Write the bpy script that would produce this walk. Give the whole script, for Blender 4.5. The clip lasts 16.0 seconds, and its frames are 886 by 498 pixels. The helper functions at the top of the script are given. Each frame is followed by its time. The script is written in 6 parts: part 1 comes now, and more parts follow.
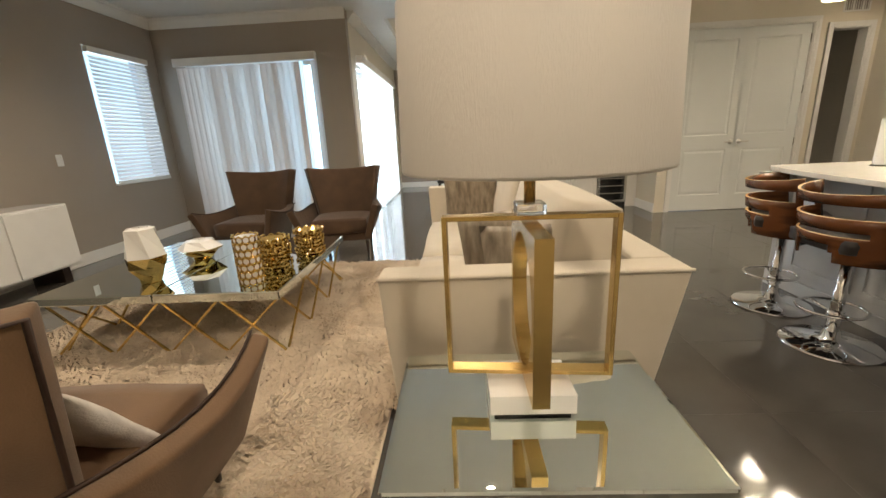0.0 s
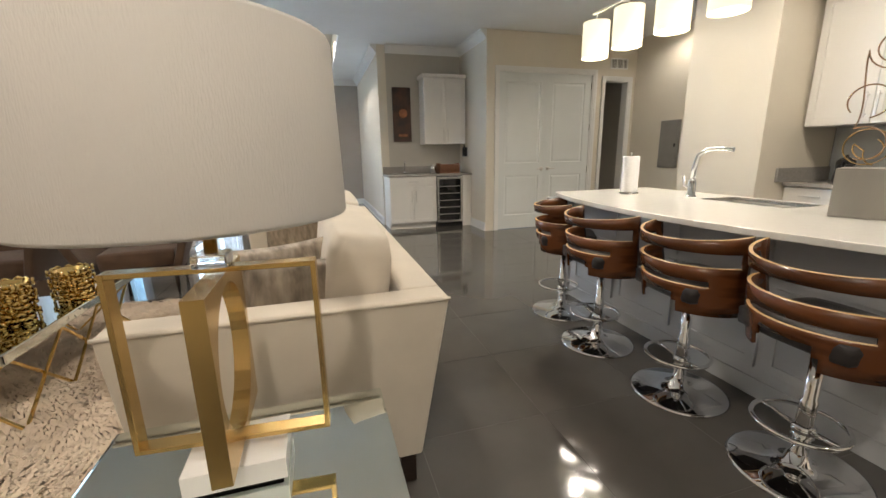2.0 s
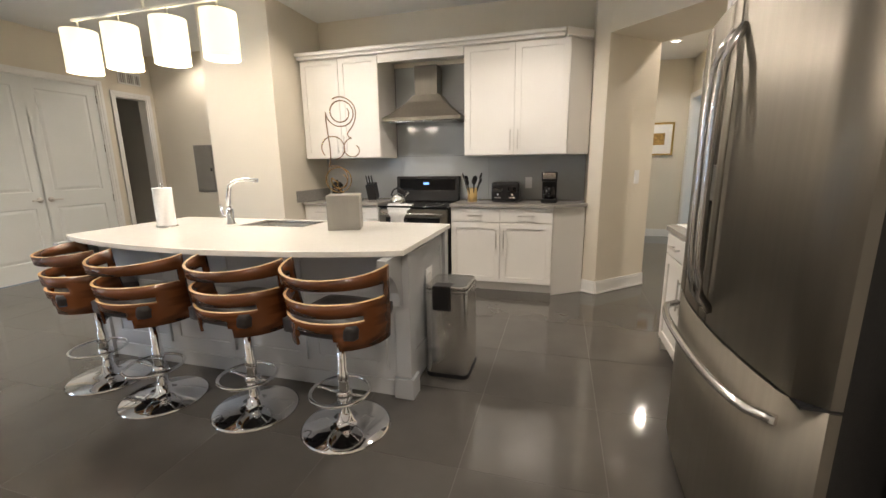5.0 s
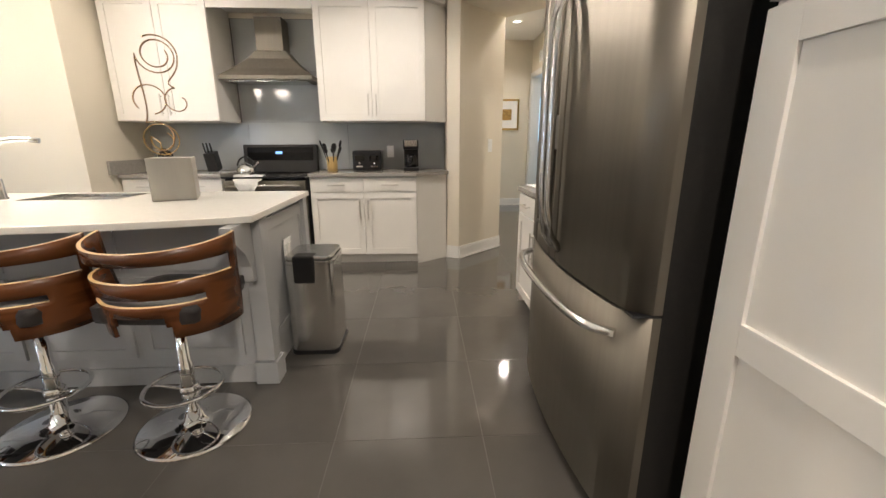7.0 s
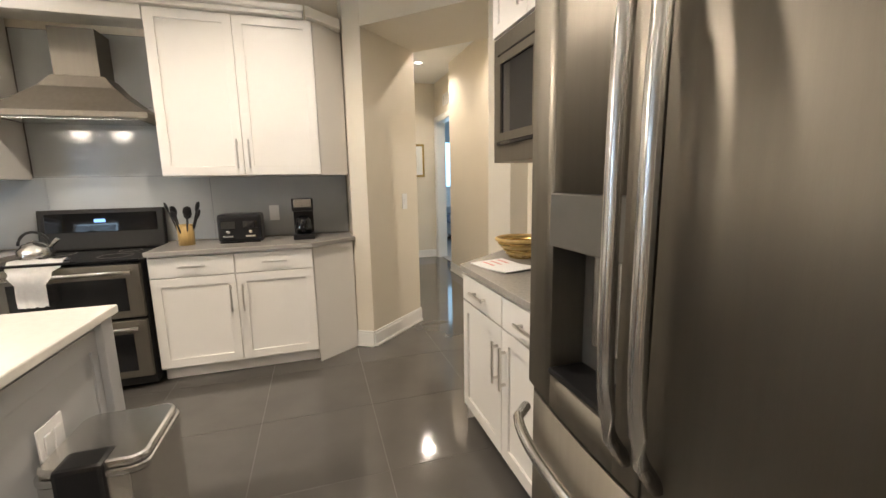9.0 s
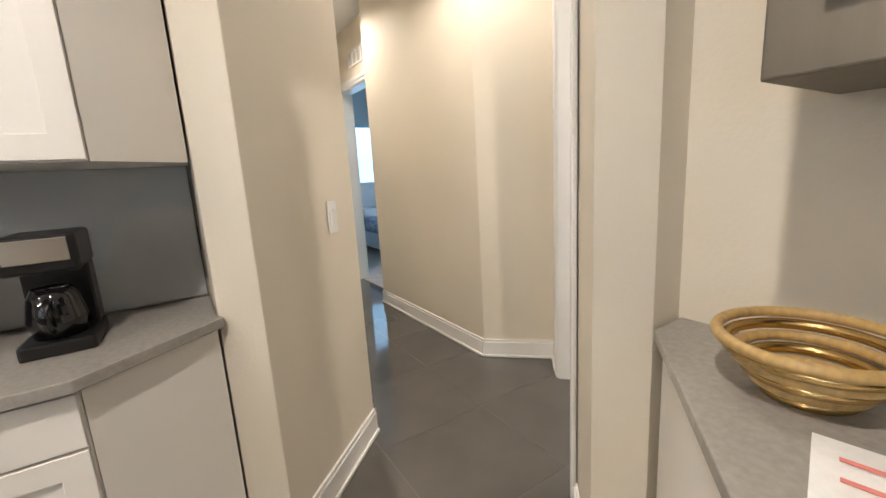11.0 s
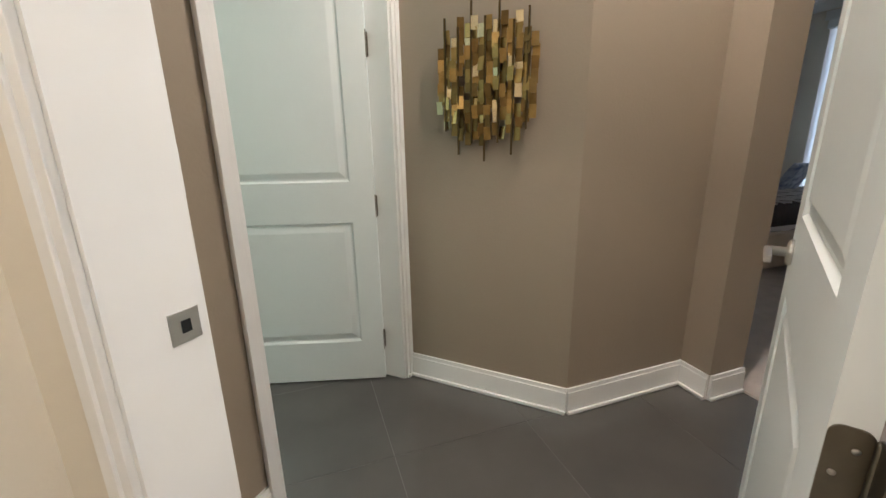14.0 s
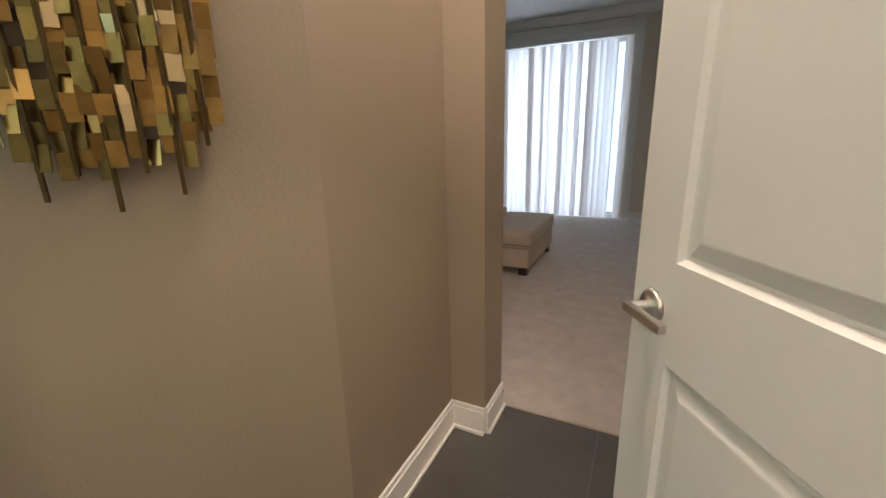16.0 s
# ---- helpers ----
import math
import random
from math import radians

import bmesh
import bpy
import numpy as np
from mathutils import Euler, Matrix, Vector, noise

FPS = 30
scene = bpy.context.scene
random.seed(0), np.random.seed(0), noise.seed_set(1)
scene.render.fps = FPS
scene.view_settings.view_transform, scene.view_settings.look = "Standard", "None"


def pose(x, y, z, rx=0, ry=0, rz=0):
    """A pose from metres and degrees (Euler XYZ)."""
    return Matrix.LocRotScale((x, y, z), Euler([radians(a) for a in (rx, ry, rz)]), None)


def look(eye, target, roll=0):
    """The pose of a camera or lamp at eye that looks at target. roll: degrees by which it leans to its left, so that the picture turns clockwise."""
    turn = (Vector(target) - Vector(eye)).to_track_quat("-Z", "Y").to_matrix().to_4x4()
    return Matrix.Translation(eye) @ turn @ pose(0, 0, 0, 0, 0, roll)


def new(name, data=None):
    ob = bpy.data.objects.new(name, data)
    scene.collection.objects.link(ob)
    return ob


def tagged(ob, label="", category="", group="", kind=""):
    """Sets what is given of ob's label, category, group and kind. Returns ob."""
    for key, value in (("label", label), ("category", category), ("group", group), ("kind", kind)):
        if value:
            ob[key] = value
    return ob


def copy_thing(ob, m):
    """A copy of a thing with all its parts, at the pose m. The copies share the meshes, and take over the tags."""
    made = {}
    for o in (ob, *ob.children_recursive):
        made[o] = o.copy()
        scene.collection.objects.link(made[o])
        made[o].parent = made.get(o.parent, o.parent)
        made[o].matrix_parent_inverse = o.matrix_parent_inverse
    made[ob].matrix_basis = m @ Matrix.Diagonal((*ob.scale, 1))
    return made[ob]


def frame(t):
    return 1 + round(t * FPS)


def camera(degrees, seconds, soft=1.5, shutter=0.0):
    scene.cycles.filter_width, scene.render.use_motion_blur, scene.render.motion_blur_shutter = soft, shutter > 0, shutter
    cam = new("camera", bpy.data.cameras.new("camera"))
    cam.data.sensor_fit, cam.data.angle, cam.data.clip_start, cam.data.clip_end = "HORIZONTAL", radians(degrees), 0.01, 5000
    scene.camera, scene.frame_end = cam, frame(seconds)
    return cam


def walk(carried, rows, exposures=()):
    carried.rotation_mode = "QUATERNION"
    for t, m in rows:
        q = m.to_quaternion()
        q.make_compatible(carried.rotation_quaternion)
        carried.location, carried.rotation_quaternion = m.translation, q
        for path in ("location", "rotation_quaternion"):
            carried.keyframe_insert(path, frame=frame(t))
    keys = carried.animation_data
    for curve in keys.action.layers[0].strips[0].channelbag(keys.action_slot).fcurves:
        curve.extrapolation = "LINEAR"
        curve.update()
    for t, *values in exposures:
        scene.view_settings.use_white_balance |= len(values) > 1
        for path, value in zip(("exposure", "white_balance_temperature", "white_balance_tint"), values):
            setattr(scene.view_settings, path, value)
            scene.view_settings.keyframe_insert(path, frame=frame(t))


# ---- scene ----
cam = camera(95.0, 16.0)
PATH = [
    (0, (0.513, 0.538, 1.228), (0.425, 2.465, 0.702), -2.8),
    (0.5, (0.644, 0.529, 1.244), (0.588, 2.463, 0.736), -2.7),
    (1, (0.755, 0.536, 1.244), (0.822, 2.474, 0.756), -2.4),
    (1.5, (0.839, 0.537, 1.248), (1.113, 2.461, 0.776), -1.8),
    (2, (0.866, 0.551, 1.266), (1.42, 2.416, 0.806), -1.0),
    (2.5, (0.89, 0.547, 1.291), (1.732, 2.304, 0.839), -0.4),
    (3, (0.896, 0.524, 1.315), (2.021, 2.118, 0.875), -0.2),
    (3.5, (0.901, 0.509, 1.337), (2.283, 1.892, 0.916), -0.2),
    (4, (0.895, 0.492, 1.348), (2.496, 1.618, 0.938), -0.5),
    (4.5, (0.892, 0.469, 1.351), (2.664, 1.304, 0.951), -0.8),
    (5, (0.897, 0.438, 1.355), (2.779, 0.979, 0.947), -0.8),
    (7.5, (1.027, 0.432, 1.229), (2.954, 0.233, 0.733), -0.1),
    (8, (1.348, 0.424, 1.278), (3.273, 0.104, 0.837), -0.2),
    (8.5, (1.597, 0.454, 1.312), (3.509, -0.01, 0.955), -0.5),
    (9, (1.953, 0.444, 1.371), (3.838, -0.139, 1.043), -1.1),
    (11.5, (4.265, 0.013, 1.357), (5.849, -1.144, 0.967), -3.0),
    (12, (4.607, -0.265, 1.338), (6.066, -1.571, 0.935), -2.2),
    (12.5, (4.917, -0.5, 1.304), (6.008, -2.12, 0.876), -1.7),
    (13, (5.081, -0.736, 1.275), (5.667, -2.589, 0.803), -0.9),
    (13.5, (5.159, -0.9, 1.256), (5.057, -2.834, 0.754), -0.3),
    (14, (5.224, -0.967, 1.277), (4.595, -2.792, 0.754), -1.1),
    (14.5, (5.294, -0.981, 1.293), (4.383, -2.675, 0.743), -1.9),
    (15, (5.301, -1.104, 1.3), (4.083, -2.588, 0.739), -1.7),
    (15.5, (5.132, -1.344, 1.304), (3.671, -2.595, 0.757), -1.4),
    (16, (4.912, -1.638, 1.309), (3.19, -2.51, 0.786), -1.6),
]
LIGHTNESS = [(0, -0.1, 7400, 10), (1.5, -0.1, 6650, 10), (3.5, 0.05, 6200, 10), (5, 0.12, 6450, 12), (7.5, 0.3, 6400, 12), (9, 0.38, 6600, 12), (11.5, 0.3, 6200, 13), (12, 0.15, 6250, 13), (13, 0.45, 5900, 12), (14.5, 0.5, 6200, 14), (16, 0.5, 6950, 18)]
walk(cam, [(t, look(eye, target, roll)) for t, eye, target, roll in PATH], LIGHTNESS)


# ---- world and light ----
world = bpy.data.worlds.new("world")
scene.world = world
world.use_nodes = True
wn = world.node_tree
sky = wn.nodes.new("ShaderNodeTexSky")
sky.sky_type, sky.sun_disc, sky.sun_elevation, sky.sun_rotation = "NISHITA", False, radians(50), radians(200)
wn.links.new(sky.outputs[0], wn.nodes["Background"].inputs[0])
wn.nodes["Background"].inputs[1].default_value = 0.12
CEIL = 3.05


def lamp(name, kind, m, energy, colour=(1, 1, 1), size=0.1, size_y=None, angle=None):
    d = bpy.data.lights.new(name, kind)
    d.energy, d.color = energy, colour
    if kind == "AREA":
        d.size = size
        if size_y:
            d.shape, d.size_y = "RECTANGLE", size_y
    elif kind == "SUN":
        d.angle = angle
    else:
        d.shadow_soft_size = size
    if kind == "SPOT":
        d.spot_size, d.spot_blend = radians(150), 0.6
    ob = new(name, d)
    ob.matrix_world = m
    return ob


sun = lamp("sun", "SUN", look((0, 0, 0), (0.3, -0.75, -1)), 2.5, (1, 0.95, 0.88), angle=radians(0.6))
WARM = (1.0, 0.885, 0.75)
# The last one, at (4.2, 2.6), is an unseen extra that brightens the kitchen.
DOWNLIGHTS = [(3.75, 4.35), (5.92, -1.08), (7.9, -1.08), (3.9, 0.75), (0.7, 3.4), (-1.9, 3.4), (0.7, 0.0), (-1.9, 0.4), (4.15, -1.85), (0.6, 5.9), (5.75, 5.6), (4.2, 2.6)]
POWER = [75, 62, 55, 118, 115, 125, 125, 120, 100, 100, 36, 68]
for (x, y), watts in zip(DOWNLIGHTS, POWER):
    lamp("downlight_lamp", "SPOT", pose(x, y, CEIL - 0.03), watts, WARM, 0.05)
DAY = (0.62, 0.80, 1.0)
lamp("window_light", "AREA", look((-2.5, 7.15, 1.25), (-2.5, 0, 1.0)), 26, DAY, 2.0, 2.3)
lamp("window_light", "AREA", look((-1.35, 8.9, 1.25), (5, 8.6, 1.0)), 400, DAY, 3.2, 2.3)
lamp("window_light", "AREA", look((-4.1, 6.1, 1.65), (0, 5.5, 0.9)), 18, DAY, 0.95, 1.6)
lamp("window_light", "AREA", look((-2.32, -3.7, 1.3), (3, -3.4, 1.2)), 70, DAY, 2.6, 2.4)
# Added lamp inside the guest room, away from its window, for bluish fill.
lamp("window_light", "AREA", look((9.6, -4.4, 1.5), (8.6, -2, 1.2)), 30, (0.55, 0.78, 1.0), 1.2, 1.2)
# Unseen fill lamp added in the bathroom, without a fitting.
lamp("room_light", "POINT", pose(6.0, -4.0, 2.7), 80, (0.85, 1.0, 0.95), 0.12)


# ---- materials ----
def mat(name, colour, rough=0.5, metal=0.0, var=0.08, scale=8.0, bump=0.0, bump_scale=60.0, rvar=0.1, spec=0.5, coat=0.0, wave=None, stretch=(1, 1, 1),
        rand=0.0, emit=None, second=None, trans=0.0, ior=1.45, alpha=1.0, sheen=0.0):
    m = bpy.data.materials.new(name)
    m.use_nodes = True
    t = m.node_tree
    b = t.nodes["Principled BSDF"]
    b.inputs["Roughness"].default_value, b.inputs["Metallic"].default_value = rough, metal
    b.inputs["Specular IOR Level"].default_value, b.inputs["Coat Weight"].default_value = spec, coat
    b.inputs["Coat Roughness"].default_value = 0.05
    b.inputs["Transmission Weight"].default_value, b.inputs["IOR"].default_value = trans, ior
    b.inputs["Sheen Weight"].default_value = sheen
    co = t.nodes.new("ShaderNodeTexCoord")
    mp = t.nodes.new("ShaderNodeMapping")
    mp.inputs["Scale"].default_value = stretch
    t.links.new(co.outputs["Object"], mp.inputs[0])
    big = t.nodes.new("ShaderNodeTexNoise")
    big.inputs["Scale"].default_value, big.inputs["Detail"].default_value = scale, 6
    t.links.new(mp.outputs[0], big.inputs[0])
    fine = t.nodes.new("ShaderNodeTexNoise")
    fine.inputs["Scale"].default_value, fine.inputs["Detail"].default_value = bump_scale, 4
    t.links.new(mp.outputs[0], fine.inputs[0])
    ramp = t.nodes.new("ShaderNodeValToRGB")
    dark = second if second else tuple(c * (1 - var) for c in colour)
    light = colour if second else tuple(min(1, c * (1 + var * 0.6)) for c in colour)
    ramp.color_ramp.elements[0].color, ramp.color_ramp.elements[1].color = (*dark, 1), (*light, 1)
    ramp.color_ramp.elements[0].position, ramp.color_ramp.elements[1].position = 0.3, 0.7
    source = big.outputs[0]
    if wave:
        wv = t.nodes.new("ShaderNodeTexWave")
        wv.inputs["Scale"].default_value, wv.inputs["Distortion"].default_value = wave
        wv.inputs["Detail"].default_value = 3
        t.links.new(mp.outputs[0], wv.inputs[0])
        mixf = t.nodes.new("ShaderNodeMath")
        mixf.operation = "MULTIPLY_ADD"
        mixf.inputs[1].default_value, mixf.inputs[2].default_value = 0.5, 0.1
        t.links.new(wv.outputs[1], mixf.inputs[0])
        addf = t.nodes.new("ShaderNodeMath")
        addf.operation = "MULTIPLY_ADD"
        addf.inputs[1].default_value = 0.5
        t.links.new(big.outputs[0], addf.inputs[0])
        t.links.new(mixf.outputs[0], addf.inputs[2])
        source = addf.outputs[0]
    t.links.new(source, ramp.inputs[0])
    out = ramp.outputs[0]
    if rand:
        info = t.nodes.new("ShaderNodeObjectInfo")
        hsv = t.nodes.new("ShaderNodeHueSaturation")
        rng = t.nodes.new("ShaderNodeMapRange")
        rng.inputs[3].default_value, rng.inputs[4].default_value = 1 - rand, 1 + rand
        t.links.new(info.outputs["Random"], rng.inputs[0])
        t.links.new(rng.outputs[0], hsv.inputs["Value"])
        t.links.new(out, hsv.inputs["Color"])
        out = hsv.outputs[0]
    t.links.new(out, b.inputs["Base Color"])
    if rvar:
        rr = t.nodes.new("ShaderNodeMapRange")
        rr.inputs[3].default_value, rr.inputs[4].default_value = max(0.0, rough * (1 - rvar)), min(1.0, rough * (1 + rvar))
        t.links.new(fine.outputs[0], rr.inputs[0])
        t.links.new(rr.outputs[0], b.inputs["Roughness"])
    if bump:
        bp = t.nodes.new("ShaderNodeBump")
        bp.inputs["Strength"].default_value, bp.inputs["Distance"].default_value = bump, 0.004
        t.links.new(fine.outputs[0], bp.inputs["Height"])
        t.links.new(bp.outputs[0], b.inputs["Normal"])
    if emit:
        b.inputs["Emission Color"].default_value, b.inputs["Emission Strength"].default_value = (*emit[0], 1), emit[1]
    return m


M_CREAM = mat("cream_wall_paint", (0.72, 0.66, 0.55), 0.55, var=0.04, scale=1.2, bump=0.25, bump_scale=90)
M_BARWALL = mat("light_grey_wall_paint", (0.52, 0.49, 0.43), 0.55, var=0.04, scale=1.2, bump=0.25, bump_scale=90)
M_GREY = mat("warm_grey_wall_paint", (0.36, 0.315, 0.27), 0.55, var=0.05, scale=1.2, bump=0.25, bump_scale=90)
M_TAUPE = mat("taupe_wall_paint", (0.315, 0.255, 0.19), 0.5, var=0.05, scale=1.2, bump=0.25, bump_scale=90)
M_TEAL = mat("pale_green_wall_paint", (0.52, 0.62, 0.58), 0.55, var=0.04, scale=1.2, bump=0.2, bump_scale=90)
M_BLUEWALL = mat("grey_blue_wall_paint", (0.45, 0.52, 0.55), 0.55, var=0.04, scale=1.2)
M_CEIL = mat("ceiling_paint", (0.80, 0.80, 0.78), 0.7, var=0.03, scale=2, bump=0.3, bump_scale=70)
M_TRIM = mat("white_trim_paint", (0.80, 0.79, 0.76), 0.3, var=0.03, scale=3, bump=0.05, bump_scale=40)
M_DOOR = mat("white_door_paint", (0.74, 0.76, 0.74), 0.32, var=0.03, scale=2, bump=0.06, bump_scale=50)
M_CAB = mat("white_cabinet_paint", (0.80, 0.775, 0.73), 0.33, var=0.03, scale=2, bump=0.04, bump_scale=40)
M_ISL = mat("grey_island_paint", (0.43, 0.44, 0.45), 0.38, var=0.05, scale=2, bump=0.05, bump_scale=40)
M_TILE = mat("polished_grey_porcelain", (0.090, 0.084, 0.076), 0.075, var=0.12, scale=3.0, rvar=0.5, bump_scale=9, rand=0.05, spec=1.0)
M_GROUT = mat("grey_grout", (0.115, 0.108, 0.10), 0.8, var=0.1, scale=20, bump=0.2)
M_CARPET = mat("beige_carpet", (0.50, 0.43, 0.38), 0.95, var=0.15, scale=9, bump=1.0, bump_scale=260, sheen=0.3)
M_QUARTZ = mat("white_quartz", (0.80, 0.78, 0.72), 0.16, var=0.03, scale=40, bump_scale=120)
M_GREYQ = mat("grey_quartz", (0.33, 0.31, 0.285), 0.2, var=0.12, scale=60, bump_scale=160)
M_SPLASH = mat("grey_glass_tile", (0.42, 0.44, 0.445), 0.10, var=0.04, scale=4, spec=0.7, rand=0.03)
M_STEEL = mat("brushed_steel", (0.66, 0.65, 0.63), 0.22, 1.0, var=0.06, scale=6, stretch=(1, 1, 0.05), bump=0.03, bump_scale=200)
M_SLATE = mat("dark_slate_steel", (0.215, 0.195, 0.162), 0.54, 1.0, var=0.06, scale=5, stretch=(8, 8, 0.3), bump=0.02, bump_scale=150)
M_CHROME = mat("chrome", (0.85, 0.85, 0.86), 0.04, 1.0, var=0.02, rvar=0.3)
M_BLACK = mat("black_plastic", (0.012, 0.012, 0.013), 0.3, var=0.2, scale=20)
M_BLACKGLASS = mat("black_glass", (0.008, 0.008, 0.009), 0.03, var=0.1, spec=0.8)
M_BLACKSIDE = mat("textured_black_metal", (0.012, 0.011, 0.010), 0.5, var=0.2, scale=60, bump=0.3, bump_scale=300)
M_NICKEL = mat("satin_nickel", (0.66, 0.63, 0.59), 0.34, 1.0, var=0.04)
M_BRONZE = mat("dark_nickel_hinge", (0.20, 0.175, 0.135), 0.32, 1.0, var=0.1, scale=30)
M_GOLD = mat("brushed_gold", (0.62, 0.43, 0.17), 0.27, 1.0, var=0.05, scale=8, stretch=(1, 1, 6), rvar=0.02, bump_scale=40)
M_GOLDSHINY = mat("polished_gold", (0.82, 0.60, 0.24), 0.10, 1.0, var=0.1, scale=30)
M_MIRROR = mat("mirror_glass", (0.80, 0.86, 0.83), 0.015, 1.0, var=0.01, rvar=0.2)
M_WHITEGLOSS = mat("white_gloss", (0.82, 0.82, 0.81), 0.12, var=0.02)
M_FABRIC = mat("cream_linen", (0.66, 0.59, 0.49), 0.85, var=0.08, scale=5, bump=0.5, bump_scale=420, sheen=0.3)
M_PILLOW = mat("taupe_patterned_cushion", (0.46, 0.39, 0.31), 0.6, second=(0.17, 0.14, 0.11), scale=9, stretch=(3, 3, 0.5), bump=0.2, bump_scale=300)
M_SUEDE = mat("brown_suede", (0.078, 0.043, 0.024), 0.8, var=0.25, scale=5, bump=0.3, bump_scale=200, sheen=0.15)
M_SUEDELIGHT = mat("tan_suede", (0.16, 0.088, 0.043), 0.75, var=0.25, scale=4, bump=0.3, bump_scale=200, sheen=0.2)
M_DARKSUEDE = mat("dark_brown_piping", (0.035, 0.016, 0.009), 0.7, var=0.2, scale=20)
M_RUG = mat("cream_shag", (0.78, 0.66, 0.52), 0.9, second=(0.50, 0.39, 0.285), scale=3.2, bump=0.3, bump_scale=60, rand=0.0, sheen=0.2)
M_FUR = mat("white_faux_fur", (0.70, 0.66, 0.62), 0.9, var=0.15, scale=20, bump=0.4, bump_scale=120)
M_WALNUT = mat("walnut_veneer", (0.135, 0.045, 0.014), 0.26, second=(0.06, 0.019, 0.006), scale=3, stretch=(1, 1, 9), wave=(1.2, 6.0), coat=0.25, bump_scale=90)
M_PLY = mat("ply_edge", (0.56, 0.36, 0.15), 0.5, var=0.2, scale=40)
M_LEATHER = mat("dark_leather", (0.030, 0.026, 0.025), 0.4, var=0.2, scale=30, bump=0.2, bump_scale=300)
M_DARKWOOD = mat("dark_wood", (0.022, 0.013, 0.009), 0.3, var=0.3, scale=8, stretch=(1, 1, 8))
M_SHADE = mat("white_linen_shade", (0.68, 0.65, 0.61), 0.8, var=0.03, scale=4, bump=0.3, bump_scale=400, stretch=(1, 1, 0.2))
M_PSHADE = mat("lit_pendant_shade", (0.85, 0.80, 0.62), 0.7, var=0.03, emit=((1.0, 0.88, 0.60), 1.15))
M_GLOW = mat("lamp_diffuser", (0.9, 0.9, 0.9), 0.5, var=0.0, emit=((1.0, 0.93, 0.80), 9.0))
M_PAPER = mat("white_paper", (0.84, 0.83, 0.81), 0.85, var=0.04, scale=60, bump=0.3, bump_scale=200)
# Weak blue emission on the slats stands in for daylight coming through.
M_BLIND = mat("white_vinyl_slat_glow", (0.72, 0.72, 0.74), 0.5, var=0.04, scale=3, emit=((0.62, 0.70, 0.85), 0.10))
# The vanes also glow a little, as if backlit by the sliding doors.
M_VBLIND = mat("translucent_vane_glow", (0.66, 0.63, 0.62), 0.6, var=0.08, scale=2, stretch=(6, 6, 0.2), emit=((0.62, 0.62, 0.66), 0.16))
M_SKYGLOW = mat("daylight_backdrop", (0.5, 0.7, 0.9), 0.9, var=0.2, scale=0.8, emit=((0.42, 0.74, 1.0), 1.6))
M_SIGN = mat("plain_red_print", (0.75, 0.25, 0.22), 0.8, var=0.1)
M_ARTDARK = mat("dark_print", (0.10, 0.035, 0.015), 0.4, second=(0.012, 0.008, 0.006), scale=5)
M_ARTORANGE = mat("orange_print", (0.42, 0.15, 0.06), 0.45, var=0.4, scale=14)
M_ARTGOLD = mat("gold_leaf_print", (0.46, 0.29, 0.10), 0.45, 0.3, var=0.5, scale=26)
M_BED = mat("dark_bedding", (0.045, 0.030, 0.028), 0.8, var=0.2, scale=20, bump=0.3, bump_scale=200)
M_BEDWHITE = mat("white_bedding", (0.76, 0.74, 0.74), 0.85, var=0.05, scale=6, bump=0.3, bump_scale=160)
M_NAVYPRINT = mat("blue_print_bedding", (0.60, 0.62, 0.68), 0.85, second=(0.10, 0.13, 0.24), scale=16)
M_OTTO = mat("beige_upholstery", (0.56, 0.46, 0.36), 0.8, var=0.06, scale=6, bump=0.4, bump_scale=300)
M_BAMBOO = mat("bamboo", (0.50, 0.34, 0.13), 0.45, var=0.2, scale=10, stretch=(8, 8, 0.6))
M_CONCRETE = mat("grey_stone_block", (0.34, 0.32, 0.285), 0.5, var=0.12, scale=7, stretch=(1, 1, 0.3), bump=0.15, bump_scale=60)
M_ROSE = mat("rose_gold_ribbon", (0.66, 0.47, 0.33), 0.22, 1.0, var=0.15, scale=6)
M_GLASS = mat("clear_glass", (0.95, 0.97, 0.96), 0.02, var=0.0, trans=1.0, rvar=0)
M_ACRYLIC = mat("clear_acrylic", (0.95, 0.96, 0.96), 0.04, var=0.0, trans=1.0, rvar=0)
M_WICKER = mat("brown_wicker", (0.20, 0.085, 0.04), 0.6, var=0.4, scale=60, bump=0.8, bump_scale=150)
M_DISPENSER = mat("grey_dispenser_plastic", (0.20, 0.19, 0.17), 0.3, 0.5, var=0.08, scale=12)
M_CLOCK = mat("blue_display", (0.01, 0.02, 0.05), 0.2, var=0.0, emit=((0.25, 0.5, 1.0), 1.5))
M_GREYBOX = mat("grey_metal_panel", (0.25, 0.235, 0.215), 0.45, var=0.06)


# ---- building helpers ----
def quad_box(bm, x0, x1, y0, y1, z0, z1, bev=0.0):
    r = bmesh.ops.create_cube(bm, size=1.0, matrix=Matrix.Translation(((x0 + x1) / 2, (y0 + y1) / 2, (z0 + z1) / 2)) @ Matrix.Diagonal((abs(x1 - x0), abs(y1 - y0), abs(z1 - z0), 1)))
    if bev:
        es = list({e for v in r["verts"] for e in v.link_edges})
        r = bmesh.ops.bevel(bm, geom=es, offset=bev, segments=2, profile=0.6, affect="EDGES")
    return r["verts"]


def box(x0, x1, y0, y1, z0, z1, bev=0.0):
    bm = bmesh.new()
    quad_box(bm, x0, x1, y0, y1, z0, z1, bev)
    return bm


